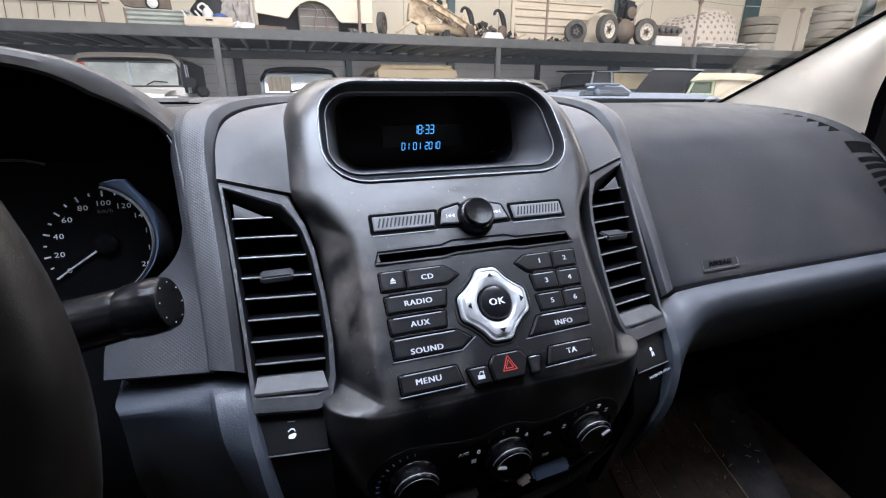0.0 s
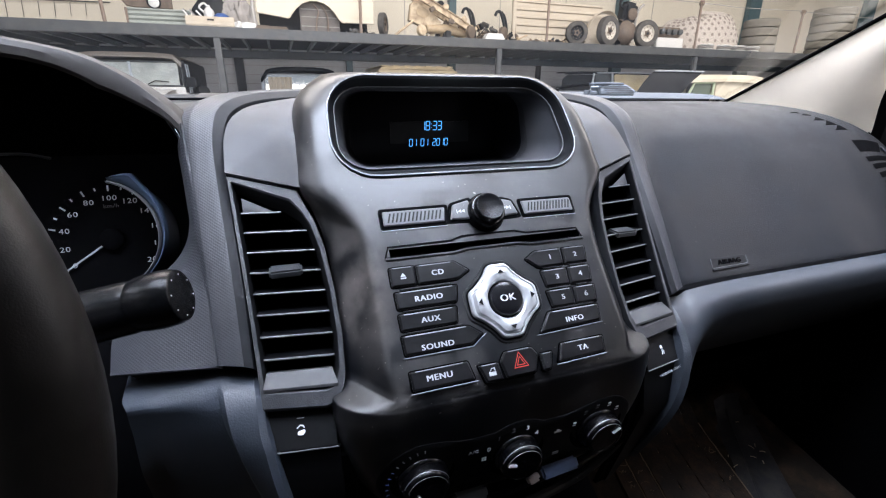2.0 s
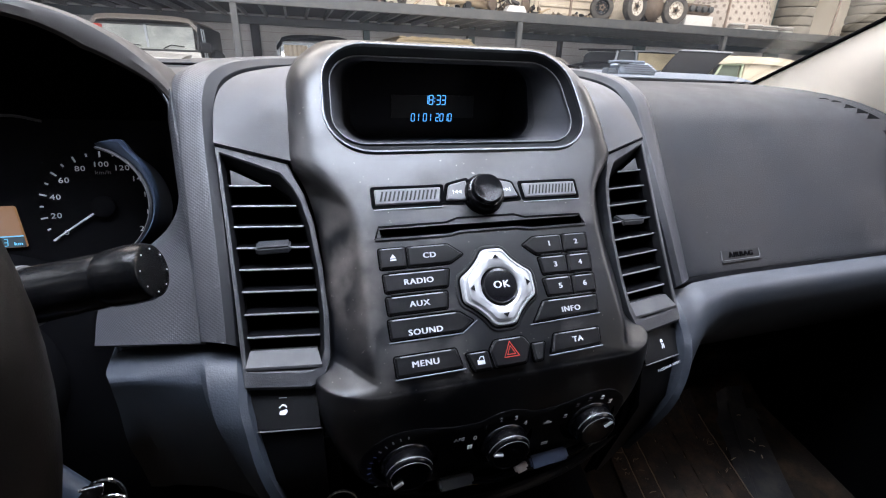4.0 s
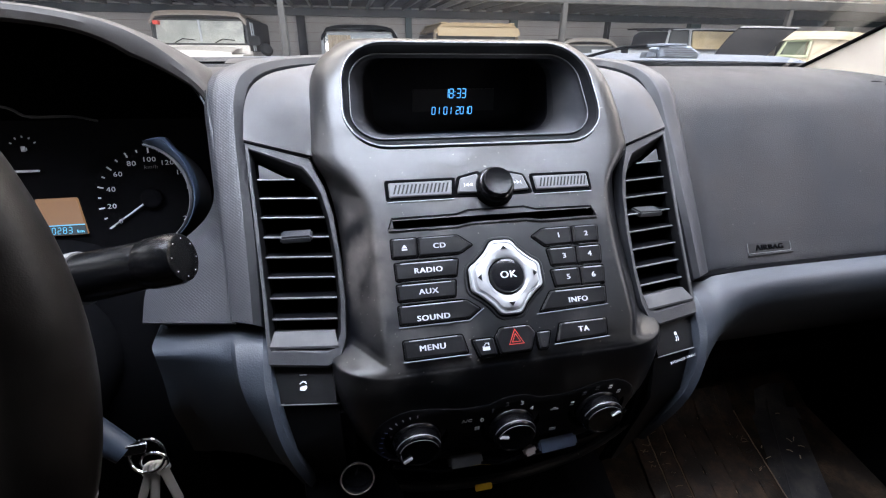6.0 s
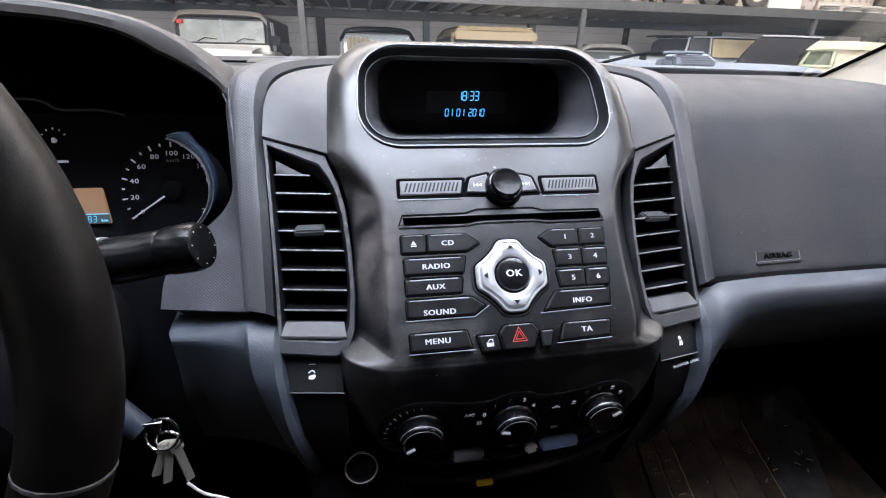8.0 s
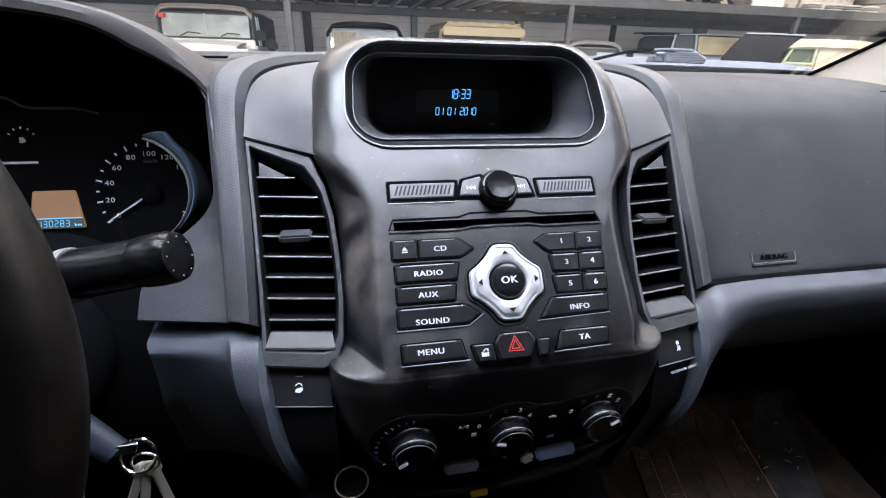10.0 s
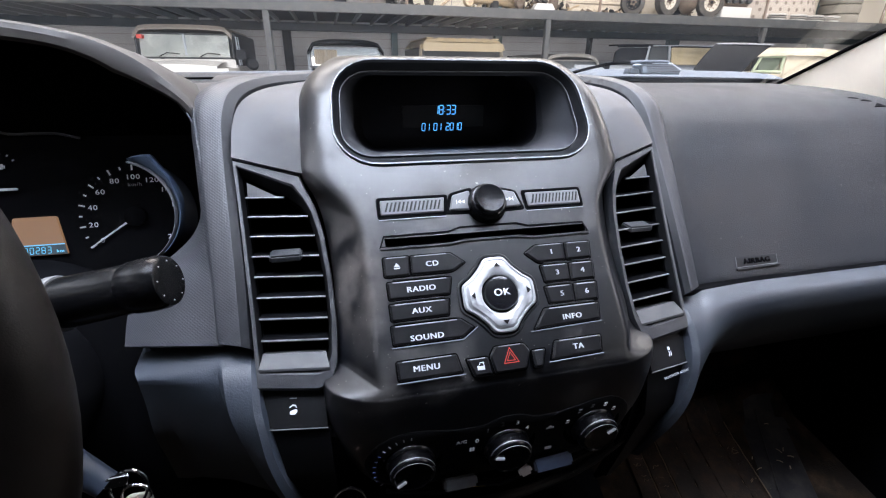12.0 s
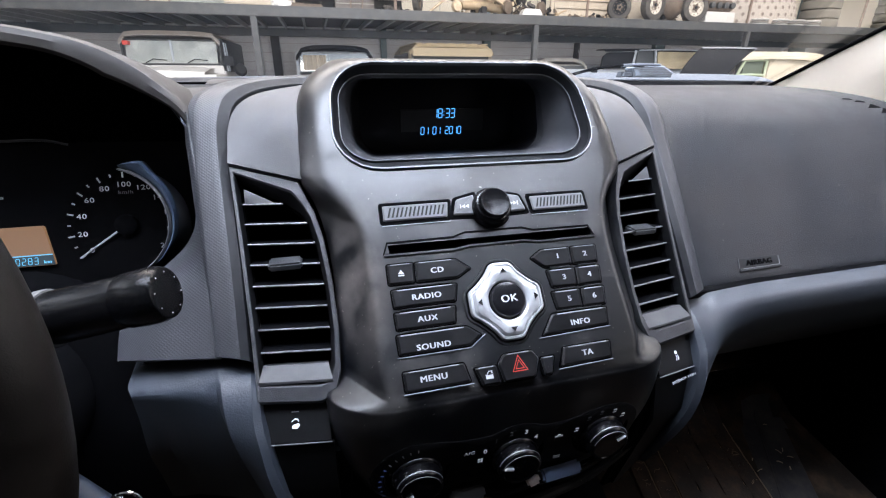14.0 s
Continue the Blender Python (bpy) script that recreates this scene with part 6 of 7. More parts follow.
RUST = shader("rusty_oily_iron", (0.10, 0.075, 0.055), 0.7, spread=0.5, scale=20, bump=0.5, bump_scale=120)
WHITE = shader("white_car_paint", (0.52, 0.52, 0.505), 0.35, spread=0.04, scale=4, dust=0.15, dust_scale=5, dust_colour=(0.6, 0.57, 0.5))
SAND = shader("sand_car_paint", (0.52, 0.475, 0.38), 0.5, spread=0.07, scale=5, dust=0.4, dust_scale=5, dust_colour=(0.42, 0.35, 0.25))
GREYPAINT = shader("grey_car_paint", (0.28, 0.27, 0.25), 0.45, spread=0.1, scale=5, dust=0.3, dust_scale=4, dust_colour=(0.4, 0.37, 0.31))
BLACKPAINT = shader("black_car_paint", (0.010, 0.012, 0.015), 0.5, spread=0.2, scale=5, spec=0.15)
GREENPAINT = shader("green_tinted_window", (0.12, 0.15, 0.12), 0.4, spread=0.1, scale=5)
TINT = shader("dark_car_window", (0.07, 0.08, 0.085), 0.30, spread=0.5, scale=2.5, spec=0.3)
BRIGHTGLASS = shader("sky_bright_car_window", (0.55, 0.56, 0.54), 0.05, metal=0.9, spread=0.5, scale=1.6, spec=1.0)
WOOD = shader("weathered_cream_panel", (0.44, 0.39, 0.31), 0.75, spread=0.15, scale=9, dust=0.4, dust_scale=7, dust_colour=(0.33, 0.27, 0.2))
CLOTH = shader("grey_dotted_cloth", (0.38, 0.345, 0.305), 0.9, spread=0.08, scale=12, bump=0.4, bump_scale=60)
DOT = shader("brown_dot_print", (0.20, 0.17, 0.15), 0.9, spread=0.1, scale=30)
ARCHGREY = shader("grey_inner_arch", (0.11, 0.10, 0.09), 0.7, spread=0.3, scale=5, dust=0.3, dust_scale=6)
ROOFGREY = shader("faded_beige_grey_roof", (0.33, 0.30, 0.27), 0.6, spread=0.1, scale=5, dust=0.2, dust_scale=5)
# opaque pane whose pale streaky tone paints the reflections in the glass
PALEPANE = shader("pale_streaky_windscreen", (0.36, 0.39, 0.37), 0.16, spread=0.45, scale=3.5, dust=0.5, dust_scale=5, dust_colour=(0.6, 0.6, 0.56))
CREAMROOF = shader("cream_yellow_roof_paint", (0.80, 0.68, 0.46), 0.5, spread=0.06, scale=5, dust=0.2, dust_scale=5)
TAN = shader("tan_painted_iron", (0.34, 0.26, 0.16), 0.6, spread=0.3, scale=14, dust=0.5, dust_scale=12, dust_colour=(0.16, 0.11, 0.07))
DARKIRON = shader("black_painted_iron", (0.012, 0.014, 0.016), 0.55, spread=0.3, scale=8, spec=0.2)
RIMWHITE = shader("worn_white_rim_paint", (0.50, 0.47, 0.41), 0.5, spread=0.15, scale=14, dust=0.4, dust_scale=16, dust_colour=(0.28, 0.21, 0.15))
SANDIRON = shader("sand_painted_iron", (0.46, 0.37, 0.25), 0.6, spread=0.3, scale=12, dust=0.9, dust_scale=8, dust_colour=(0.15, 0.10, 0.065), dust_to=0.68)
RUSTPOST = shader("rust_brown_post", (0.17, 0.125, 0.095), 0.7, spread=0.3, scale=12, dust=0.4, dust_scale=5, dust_colour=(0.26, 0.25, 0.24))
BLUEPLASTIC = shader("blue_plastic", (0.04, 0.10, 0.30), 0.4, spread=0.1, scale=9)
# opaque cream pane paints the lit view through the glass
CREAMPANE = shader("cream_lit_car_window", (0.55, 0.47, 0.30), 0.25, spread=0.5, scale=3.0, dust=0.5, dust_scale=4, dust_colour=(0.16, 0.13, 0.09))
SHEETGREEN = shader("grey_green_sheet", (0.26, 0.285, 0.26), 0.5, spread=0.2, scale=5, dust=0.3, dust_scale=5, dust_colour=(0.36, 0.36, 0.32))
GREENFRAME = shader("pale_green_frame_paint", (0.42, 0.50, 0.36), 0.5, spread=0.1, scale=8)
RAGGREY = shader("grimy_grey_cloth", (0.25, 0.235, 0.22), 0.9, spread=0.3, scale=14, bump=0.5, bump_scale=60, dust=0.5, dust_scale=10, dust_colour=(0.13, 0.12, 0.11))
VANCREAM = shader("faded_cream_van_paint", (0.60, 0.55, 0.44), 0.5, spread=0.08, scale=5, dust=0.3, dust_scale=5, dust_colour=(0.42, 0.37, 0.28))
DARKTEAL = shader("dark_blue_green_beam", (0.022, 0.040, 0.050), 0.5, spread=0.2, scale=6)
RED = shader("red_sticker", (0.65, 0.06, 0.04), 0.5, spread=0.05, scale=30)

ground = tagged(new("ground", finish("ground", box(-40, 40, -40, 40, -0.3, 0.0), CONCRETE)), "oily grey concrete floor of the hall", "floor", kind="structure")
wall = thing("wall_back", "hall wall with grey blockwork below and cream sheet above", "wall", kind="structure")
part("block_wall", box(-26, 34, 11.6, 11.9, 0.0, 2.35), BLOCKS, wall)
part("cream_sheet", box(-26, 34, 11.62, 11.9, 2.352, 6.6), CREAM, wall)
for i in range(11):
    z = 0.20 * i + 0.13
    part("mortar_joint", box(-26, 34, 11.594, 11.602, z, z + 0.010), GREYPAINT, wall)
for n_, a_ in (("wall_left", (-26.3, -26, -12, 11.9)), ("wall_right", (34, 34.3, -12, 11.9))):
    tagged(new(n_, finish(n_, box(*a_, 0, 6.6), CREAM)), "plain cream hall side wall", "wall", kind="structure")
tagged(new("ceiling_hall_front", finish("ceiling_hall_front", box(-26, 34, 6.2, 11.9, 6.6, 6.8), CREAM)), "pale sheet roof of the hall", "ceiling", kind="structure")
tagged(new("ceiling_hall_rear", finish("ceiling_hall_rear", box(-26, 34, -12, 3.0, 6.6, 6.8), CREAM)), "pale sheet roof of the hall", "ceiling", kind="structure")
for x, half in ((-0.93, 0.09), (6.80, 0.035)):
    tagged(new("wall_column", finish("wall_column", box(x - half, x + half, 11.40, 11.59, 0, 2.2), DARKIRON)), "black steel wall column", "column", kind="structure")
for x, half in ((1.55, 0.07), (4.2, 0.09), (9.40, 0.16), (14.5, 0.24), (20.1, 0.26)):
    tagged(new("wall_column", finish("wall_column", box(x - half, x + half, 11.42, 11.59, 0, 6.5), TEAL)), "teal painted steel wall column", "column", kind="structure")
tagged(new("wall_pipe", finish("wall_pipe", tube([(-1.26, 11.55, 0.0), (-1.26, 11.55, 1.0), (-1.27, 11.55, 2.1)], 0.03, 10), PALEFRAME)), "thin pale pipe on the block wall", "pipe", kind="structure")

deck = thing("storage_deck", "long steel storage deck on posts, loaded with old car parts", "mezzanine")
part("front_beam", box(-14, 22, 8.22, 8.34, 2.165, 2.325, 0.008), STEEL, deck, "dark grey painted edge beam")
part("back_beam", box(-14, 22, 11.2, 11.35, 2.06, 2.22, 0.008), DARKTEAL, deck)
part("deck_plate", box(-14, 22, 8.35, 11.55, 2.285, 2.318), DARKIRON, deck)
for i in range(88):
    x = -13.6 + 0.405 * i
    part("joist", box(x - 0.02, x + 0.02, 8.345, 11.19, 2.195, 2.282), GALV, deck)
for x in (-11.0, -6.0, -1.0, 4.0, 9.0, 14.0, 19.0):
    part("post", box(x - 0.05, x + 0.05, 8.23, 8.33, 0.0, 2.163, 0.008), STEEL, deck)
for x in (-6.3, -2.48, 1.33, 5.05, 8.93, 12.19, 15.9):
    part("rail_post", tube([(x, 8.28, 2.327), (x, 8.28, 3.24)], 0.026, 8), RUSTPOST, deck, "rust-brown rail post")
    part("post_cap", box(x - 0.05, x + 0.05, 8.23, 8.33, 3.20, 3.30, 0.02), RUSTPOST, deck)
part("rail_rope", tube([(x, 8.28, 3.25 + 0.02 * math.sin(1.7 * x)) for x in np.linspace(-13, 20, 34)], 0.007, 6), GREYPAINT, deck)


def tyre(parent, m, r, w, mat, hole=0.58):
    part("tyre", turned([(r * hole, -w / 2), (r * 0.86, -w / 2), (r * 0.97, -w * 0.42), (r, -w * 0.25), (r * 0.985, -w * 0.1), (r, 0), (r * 0.985, w * 0.1), (r, w * 0.25), (r * 0.97, w * 0.42), (r * 0.86, w / 2), (r * hole, w / 2), (r * hole * 0.98, 0)], m, 40, caps=False), mat, parent)


def wheel_thing(x, y, z, r, rim, label, turn=0):
    t = thing("road_wheel", label, "wheel", (x, y, z))
    m = pose(0, 0, 0, 90, 0, turn)
    tyre(t, m, r, r * 0.55, RUBBER, 0.62)
    part("rim", turned([(r * 0.63, -r * 0.1), (r * 0.63, r * 0.2), (r * 0.56, r * 0.22), (r * 0.50, r * 0.12), (r * 0.34, r * 0.08), (r * 0.28, r * 0.16), (r * 0.10, r * 0.18)], m, 32), rim, t, "worn painted steel rim")
    star = [(r * (0.20 if i % 2 else 0.34) * math.cos(i * math.pi / 5), r * (0.20 if i % 2 else 0.34) * math.sin(i * math.pi / 5)) for i in range(10)]
    part("hub_star", plate(star, r * 0.175, r * 0.20, 0.0, m), RUST, t, "dark rusty hub plate")
    part("hub_cap", turned([(r * 0.11, r * 0.19), (r * 0.10, r * 0.26), (r * 0.04, r * 0.28)], m, 16), DARKIRON, t)
    for i in range(10):
        a = (i + 0.5) * math.pi / 5
        part("vent_hole", turned([(r * 0.045, 0), (r * 0.04, r * 0.02)], m @ Matrix.Translation((r * 0.46 * math.cos(a), r * 0.46 * math.sin(a), r * 0.115)), 8), RUST, t)
    return t


def offroader(x, y, w, h, sill, paint, roof, pane, label, rake=0.10, roof_round=0.05, turn=0, wipers=True, frame_mat=None):
    """An upright old off-road car that faces the camera; h: roof height, sill: height of the windscreen's lower edge."""
    car = thing("off_road_car", label, "car", (x, y, 0))
    car.rotation_euler.z = radians(turn)
    fm = frame_mat or paint
    half_w = w / 2
    part("body", box(-half_w * 1.06, half_w * 1.06, 0.0, 2.6, 0.45, sill - 0.06, 0.05), paint, car)
    part("bonnet", loft([[(a * half_w * 0.86, b, sill - 0.03 - c - 0.03 * a * a) for a in np.linspace(-1, 1, 9)] for b, c in ((0.02, 0.0), (-0.5, 0.02), (-0.95, 0.07), (-1.0, 0.16), (-1.0, 0.5))]), paint, car)
    for s in (-1, 1):
        part("wing", box(s * half_w * 0.97 - 0.14, s * half_w * 0.97 + 0.14, -1.02, 0.1, 0.62, sill - 0.16, 0.05), paint, car)
        part("headlamp", turned([(0.10, 0), (0.10, 0.03), (0.06, 0.05), (0.01, 0.055)], pose(s * half_w * 0.93, -1.02, sill - 0.45, 90, 0, 0), 20), CHROME, car)
        for yy in (-0.62, 1.9):
            tyre(car, pose(s * half_w * 0.95, yy, 0.36, 0, 90, 0), 0.36, 0.2, RUBBER)
    glass_top = h - 0.14
    def slope(z):
        return rake * (z - sill) / max(0.1, glass_top - sill)
    part("windscreen", loft([[(-half_w * 0.93, slope(z) + 0.01, z), (half_w * 0.93, slope(z) + 0.01, z)] for z in (sill, glass_top)]), pane, car, "reflecting windscreen")
    bars = [((-half_w, sill), (-half_w, glass_top)), ((half_w, sill), (half_w, glass_top)), ((-half_w, sill), (half_w, sill)), ((-half_w, glass_top), (half_w, glass_top))]
    for (xa, za), (xb, zb) in bars:
        part("screen_frame", tube([(xa, slope(za), za), (xb, slope(zb), zb)], 0.014, 8), fm, car)
    for s in (-1, 1):
        for ya, yb in ((rake, rake + 0.09), (1.25, 1.33), (2.38, 2.5)):
            part("side_pillar", box(s * half_w - 0.03, s * half_w + 0.03, ya, yb, sill - 0.1, h - 0.12, 0.01), fm, car)
        part("side_window", box(s * half_w * 1.03 - 0.006, s * half_w * 1.03 + 0.006, rake + 0.10, 2.2, sill + 0.03, h - 0.2), pane, car)
    rows = []
    for b in (rake - 0.10, rake - 0.06, rake + 0.1, 1.2, 2.4, 2.55):
        fall = 0.06 if b in (rake - 0.10, 2.55) else 0.0
        rows.append([(half_w * 1.03 * a, b, h - fall - roof_round * abs(a) ** 4 - (0.10 if abs(a) > 0.99 else 0)) for a in np.linspace(-1, 1, 15)])
    part("roof", thick(loft(rows), 0.03), roof, car, "old car roof")
    if wipers:
        for xx in (-half_w * 0.55, half_w * 0.30):
            part("wiper", tube([(xx, -0.02, sill + 0.02), (xx + 0.12, -0.01, sill + 0.08), (xx + 0.32, -0.01, sill + 0.06)], 0.008, 6), BLACKPAINT, car)
    part("mirror", box(half_w + 0.06, half_w + 0.22, -0.05, 0.0, sill - 0.02, sill + 0.14, 0.02), BLACKPAINT, car)
    return car


white = offroader(-2.44, 8.85, 1.50, 1.965, 1.445, WHITE, ROOFGREY, PALEPANE, "white old off-road car with grey roof under the deck", frame_mat=STEEL)
part("scuttle", box(-0.78, 0.78, -0.04, 0.02, 1.02, 1.425, 0.012), WHITE, white)
for xa, xb in ((-0.66, -0.06), (0.06, 0.70)):
    part("scuttle_flap", box(xa, xb, -0.052, -0.042, 1.30, 1.385, 0.006), WHITE, white, "white ventilation flap")
    part("flap_gap", box(xa, xb, -0.046, -0.041, 1.288, 1.297), GREYPAINT, white)
part("screen_divider", box(-0.016, 0.016, 0.02, 0.05, 1.45, 1.82, 0.004), PALEFRAME, white)
part("door_side", box(0.745, 0.80, 0.10, 2.5, 1.30, 1.87, 0.02), DARKIRON, white, "dark open door side")
for k in range(2):
    part("door_edge", tube([(0.815, 0.12 + 0.2 * k, 1.80), (0.83, 0.10 + 0.2 * k, 1.33)], 0.012, 6), PALEFRAME, white)
part("door_mirror", moved(turned([(0.02, -0.05), (0.10, -0.03), (0.12, 0.0), (0.09, 0.05)], None, 16), pose(1.02, 0.2, 1.36, 70, 0, 30)), DARKIRON, white)
part("windscreen_sticker", box(-0.70, -0.62, -0.02, 0.10, 1.74, 1.80), RED, white, "small red sticker")
jeep = offroader(0.30, 9.6, 1.46, 1.82, 1.33, BLACKPAINT, BLACKPAINT, BRIGHTGLASS, "dark soft-top jeep with a bright reflecting windscreen", rake=0.03, roof_round=0.12, wipers=False, frame_mat=PALEFRAME)
part("wiper", tube(glide([(-0.22, -0.03, 1.355), (0.10, -0.04, 1.42), (0.34, -0.05, 1.48), (0.62, -0.05, 1.50)], 4), 0.016, 6), BLACKPAINT, jeep)
sandy = offroader(2.75, 9.6, 1.80, 1.885, 1.42, SAND, CREAMROOF, TINT, "sand-coloured off-road car with a ribbed roof", roof_round=0.05)
part("roof_visor", box(-0.88, 0.88, -0.06, 0.0, 1.64, 1.80, 0.02), CREAMROOF, sandy)
for i in range(7):
    part("roof_rib", box(-0.80 + 0.24 * i, -0.66 + 0.24 * i, -0.02, 2.4, 1.872, 1.895, 0.006), CREAMROOF, sandy)
offroader(4.95, 8.9, 1.30, 1.62, 1.30, GREYPAINT, GREYPAINT, TINT, "dusty grey rounded car roof under the deck", roof_round=0.16, wipers=False)
estate = thing("estate_car", "dark-windowed pale estate car parked side-on under the deck", "car", (5.85, 8.85, 0))
part("body", box(-0.9, 2.75, 0.0, 1.6, 0.35, 1.40, 0.06), PALEFRAME, estate)
part("roof", thick(loft([[(x, y, 1.80 + 0.03 * math.sin(math.pi * (x + 0.1) / 2.7) - (0.04 if y < 0.06 else 0)) for x in np.linspace(0.12, 2.6, 12)] for y in (0.02, 0.06, 0.2, 0.4)]), 0.025), BLACKPAINT, estate, "dark roof")
part("roof_gutter", tube([(0.95, 0.01, 1.795), (1.8, 0.01, 1.815), (2.55, 0.01, 1.81)], 0.013, 6), PALEFRAME, estate, "pale roof gutter")
for pts, mt in (([(0.02, 1.42), (0.78, 1.42), (0.83, 1.76), (0.16, 1.74), (0.04, 1.66)], BLACKPAINT), ([(0.88, 1.42), (1.38, 1.42), (1.30, 1.77), (0.90, 1.77)], TINT), ([(1.48, 1.42), (2.46, 1.42), (2.46, 1.77), (1.42, 1.77)], CREAMPANE)):
    part("side_window", plate(rounded(pts, 0.05), -0.02, 0.01, 0.004, frame_at((0, 0, 0), (1, 0, 0), (0, 0, 1))), mt, estate)
for xa, xb in ((0.80, 0.86), (1.42, 1.36), (2.50, 2.50)):
    part("side_pillar", tube([(xa, 0.0, 1.40), (xb, 0.0, 1.79)], 0.024, 8), PALEFRAME, estate)
for xx in (-0.2, 2.1):
    tyre(estate, pose(xx, 0.06, 0.32, 90, 0, 0), 0.32, 0.18, RUBBER)
van = thing("cream_van", "cream-roofed old van with a green-framed window", "car", (8.86, 8.2, 0))
part("body", box(0.86, 2.5, 0.02, 1.7, 0.40, 1.64, 0.04), VANCREAM, van)
part("front_body", box(-0.05, 0.86, 0.0, 1.7, 0.40, 1.30, 0.04), VANCREAM, van)
part("roof", thick(loft([[(0.05 + x - 0.16 * (z < 1.66), y, z - 0.05 * abs(x / 1.2 - 1) ** 3) for x in np.linspace(0.0, 2.4, 14)] for y, z in ((-0.05, 1.63), (-0.04, 1.70), (0.06, 1.79), (0.8, 1.82), (1.6, 1.76))]), 0.03), VANCREAM, van, "cream roof")
part("window_pane", box(0.20, 0.74, 0.03, 0.05, 1.30, 1.60), GREENPAINT, van, "dark green-tinted pane")
for xa, za, xb, zb in ((0.04, 1.28, 0.20, 1.62), (0.20, 1.60, 0.80, 1.615), (0.80, 1.28, 0.80, 1.62), (0.04, 1.30, 0.80, 1.30)):
    part("window_frame", tube([(xa, 0.01, za), (xb, 0.01, zb)], 0.030, 8), GREENFRAME, van, "pale green window frame")
for xx in (0.2, 1.9):
    tyre(van, pose(xx, 0.08, 0.34, 90, 0, 0), 0.34, 0.18, RUBBER)
lid = thing("raised_bonnet", "dark raised bonnet panel of a parked car", "car bonnet", (7.49, 7.6, 1.25))
part("bonnet_panel", thick(loft([[(x * (0.86 + 0.14 * f) - 0.10 + 0.68 * f, 0.15 * f, 0.55 * f + 0.05 * math.sin(math.pi * f)) for x in np.linspace(-0.68, 0.68, 8)] for f in np.linspace(0, 1, 7)]), 0.03), BLACKPAINT, lid)
part("edge_trim", tube([(-0.10, 0.13, 0.555), (0.55, 0.13, 0.565), (1.26, 0.13, 0.56)], 0.014, 6), PALEFRAME, lid)
part("front_body", box(-1.2, 1.0, 0.0, 1.6, -1.0, 0.02, 0.08), BLACKPAINT, lid)

# ---- parts stored on the deck ----
TOP = 2.325
shell_ = thing("car_body_shell", "cream car body side with an open wheel arch", "car body", (0.0, 8.60, 0.0))
prof = [(-0.36, 2.60), (-0.32, 2.60), (0.11, 2.545), (0.16, 2.56), (0.21, 2.63), (0.27, 2.70), (0.38, 2.79), (0.51, 2.836), (0.64, 2.842), (0.75, 2.814), (0.85, 2.755), (0.93, 2.674), (1.0, 2.57), (1.05, 2.525), (1.10, 2.515), (1.62, 2.52), (1.62, 3.5), (-0.36, 3.5)]
part("side_skin", plate(prof, -0.02, 0.02, 0.008, frame_at((0, 0, 0), (1, 0, 0), (0, 0, 1))), SAND, shell_)
part("arch_lip", tube([(x, -0.02, z) for x, z in prof[2:15]], 0.012, 6), SAND, shell_)
part("sill_crease", box(1.12, 1.60, -0.026, -0.02, 2.60, 2.606), WOOD, shell_)
# black sheet stands for the shade inside the body
part("rear_void", box(-0.34, 1.58, 0.45, 0.50, TOP, 3.4), DARKIRON, shell_, "dark inside of the body")
part("arch_liner", box(0.34, 1.03, 0.14, 0.42, TOP, 2.90, 0.02), ARCHGREY, shell_, "dusty grey inner arch panel")
for z in (2.45, 2.60, 2.72):
    part("liner_seam", box(0.36, 1.02, 0.132, 0.14, z, z + 0.012), GREYPAINT, shell_)
for xa, xb in ((0.60, 0.66), (0.80, 0.78)):
    part("brake_pipe", tube(glide([(xa, 0.10, TOP + 0.02), (xa + 0.02, 0.09, 2.55), (xb, 0.09, 2.70), (xb - 0.08, 0.10, 2.80)], 4), 0.012, 6), RUSTPOST, shell_)
part("floor_rail", box(-0.33, 0.12, 0.05, 0.35, TOP, 2.42, 0.02), RUST, shell_)
part("left_strut", tube([(-0.40, -0.03, TOP), (-0.42, -0.02, 2.6), (-0.40, 0.0, 3.0)], [0.05, 0.035, 0.03], 10), GREYPAINT, shell_)
sheet = thing("corrugated_sheet", "grey-green corrugated sheet leaning on the deck", "metal sheet", (-1.80, 8.60, TOP))
part("sheet", thick(loft([[(x, 0.10 * z + 0.014 * math.sin(z * 95), z) for x in (-0.44, 0.44)] for z in np.linspace(0, 0.265, 40)]), 0.004), SHEETGREEN, sheet)
part("end_channel", box(-0.47, -0.44, -0.02, 0.03, 0.0, 0.26, 0.006), RUSTPOST, sheet)
arch = thing("old_wing_panel", "dark brown wing panel with a pale lamp hole", "car part", (-1.95, 8.66, TOP + 0.268))
part("panel", plate([(-0.30, 0.02), (-0.18, 0.0), (0.34, 0.0), (0.34, 0.5), (-0.38, 0.5), (-0.36, 0.10)], -0.02, 0.02, 0.01, frame_at((0, 0, 0), (1, 0, 0), (0, 0, 1))), RUST, arch)
part("lamp_ring", turned([(0.075, 0.0), (0.085, 0.02), (0.10, 0.01), (0.10, 0.0)], pose(0.09, -0.024, 0.085, 90, 0, 0), 24), DARKIRON, arch)
part("lamp_lens", turned([(0.080, 0.0), (0.06, 0.012), (0.01, 0.016)], pose(0.09, -0.024, 0.085, 90, 0, 0), 24), WHITE, arch, "pale round lamp")


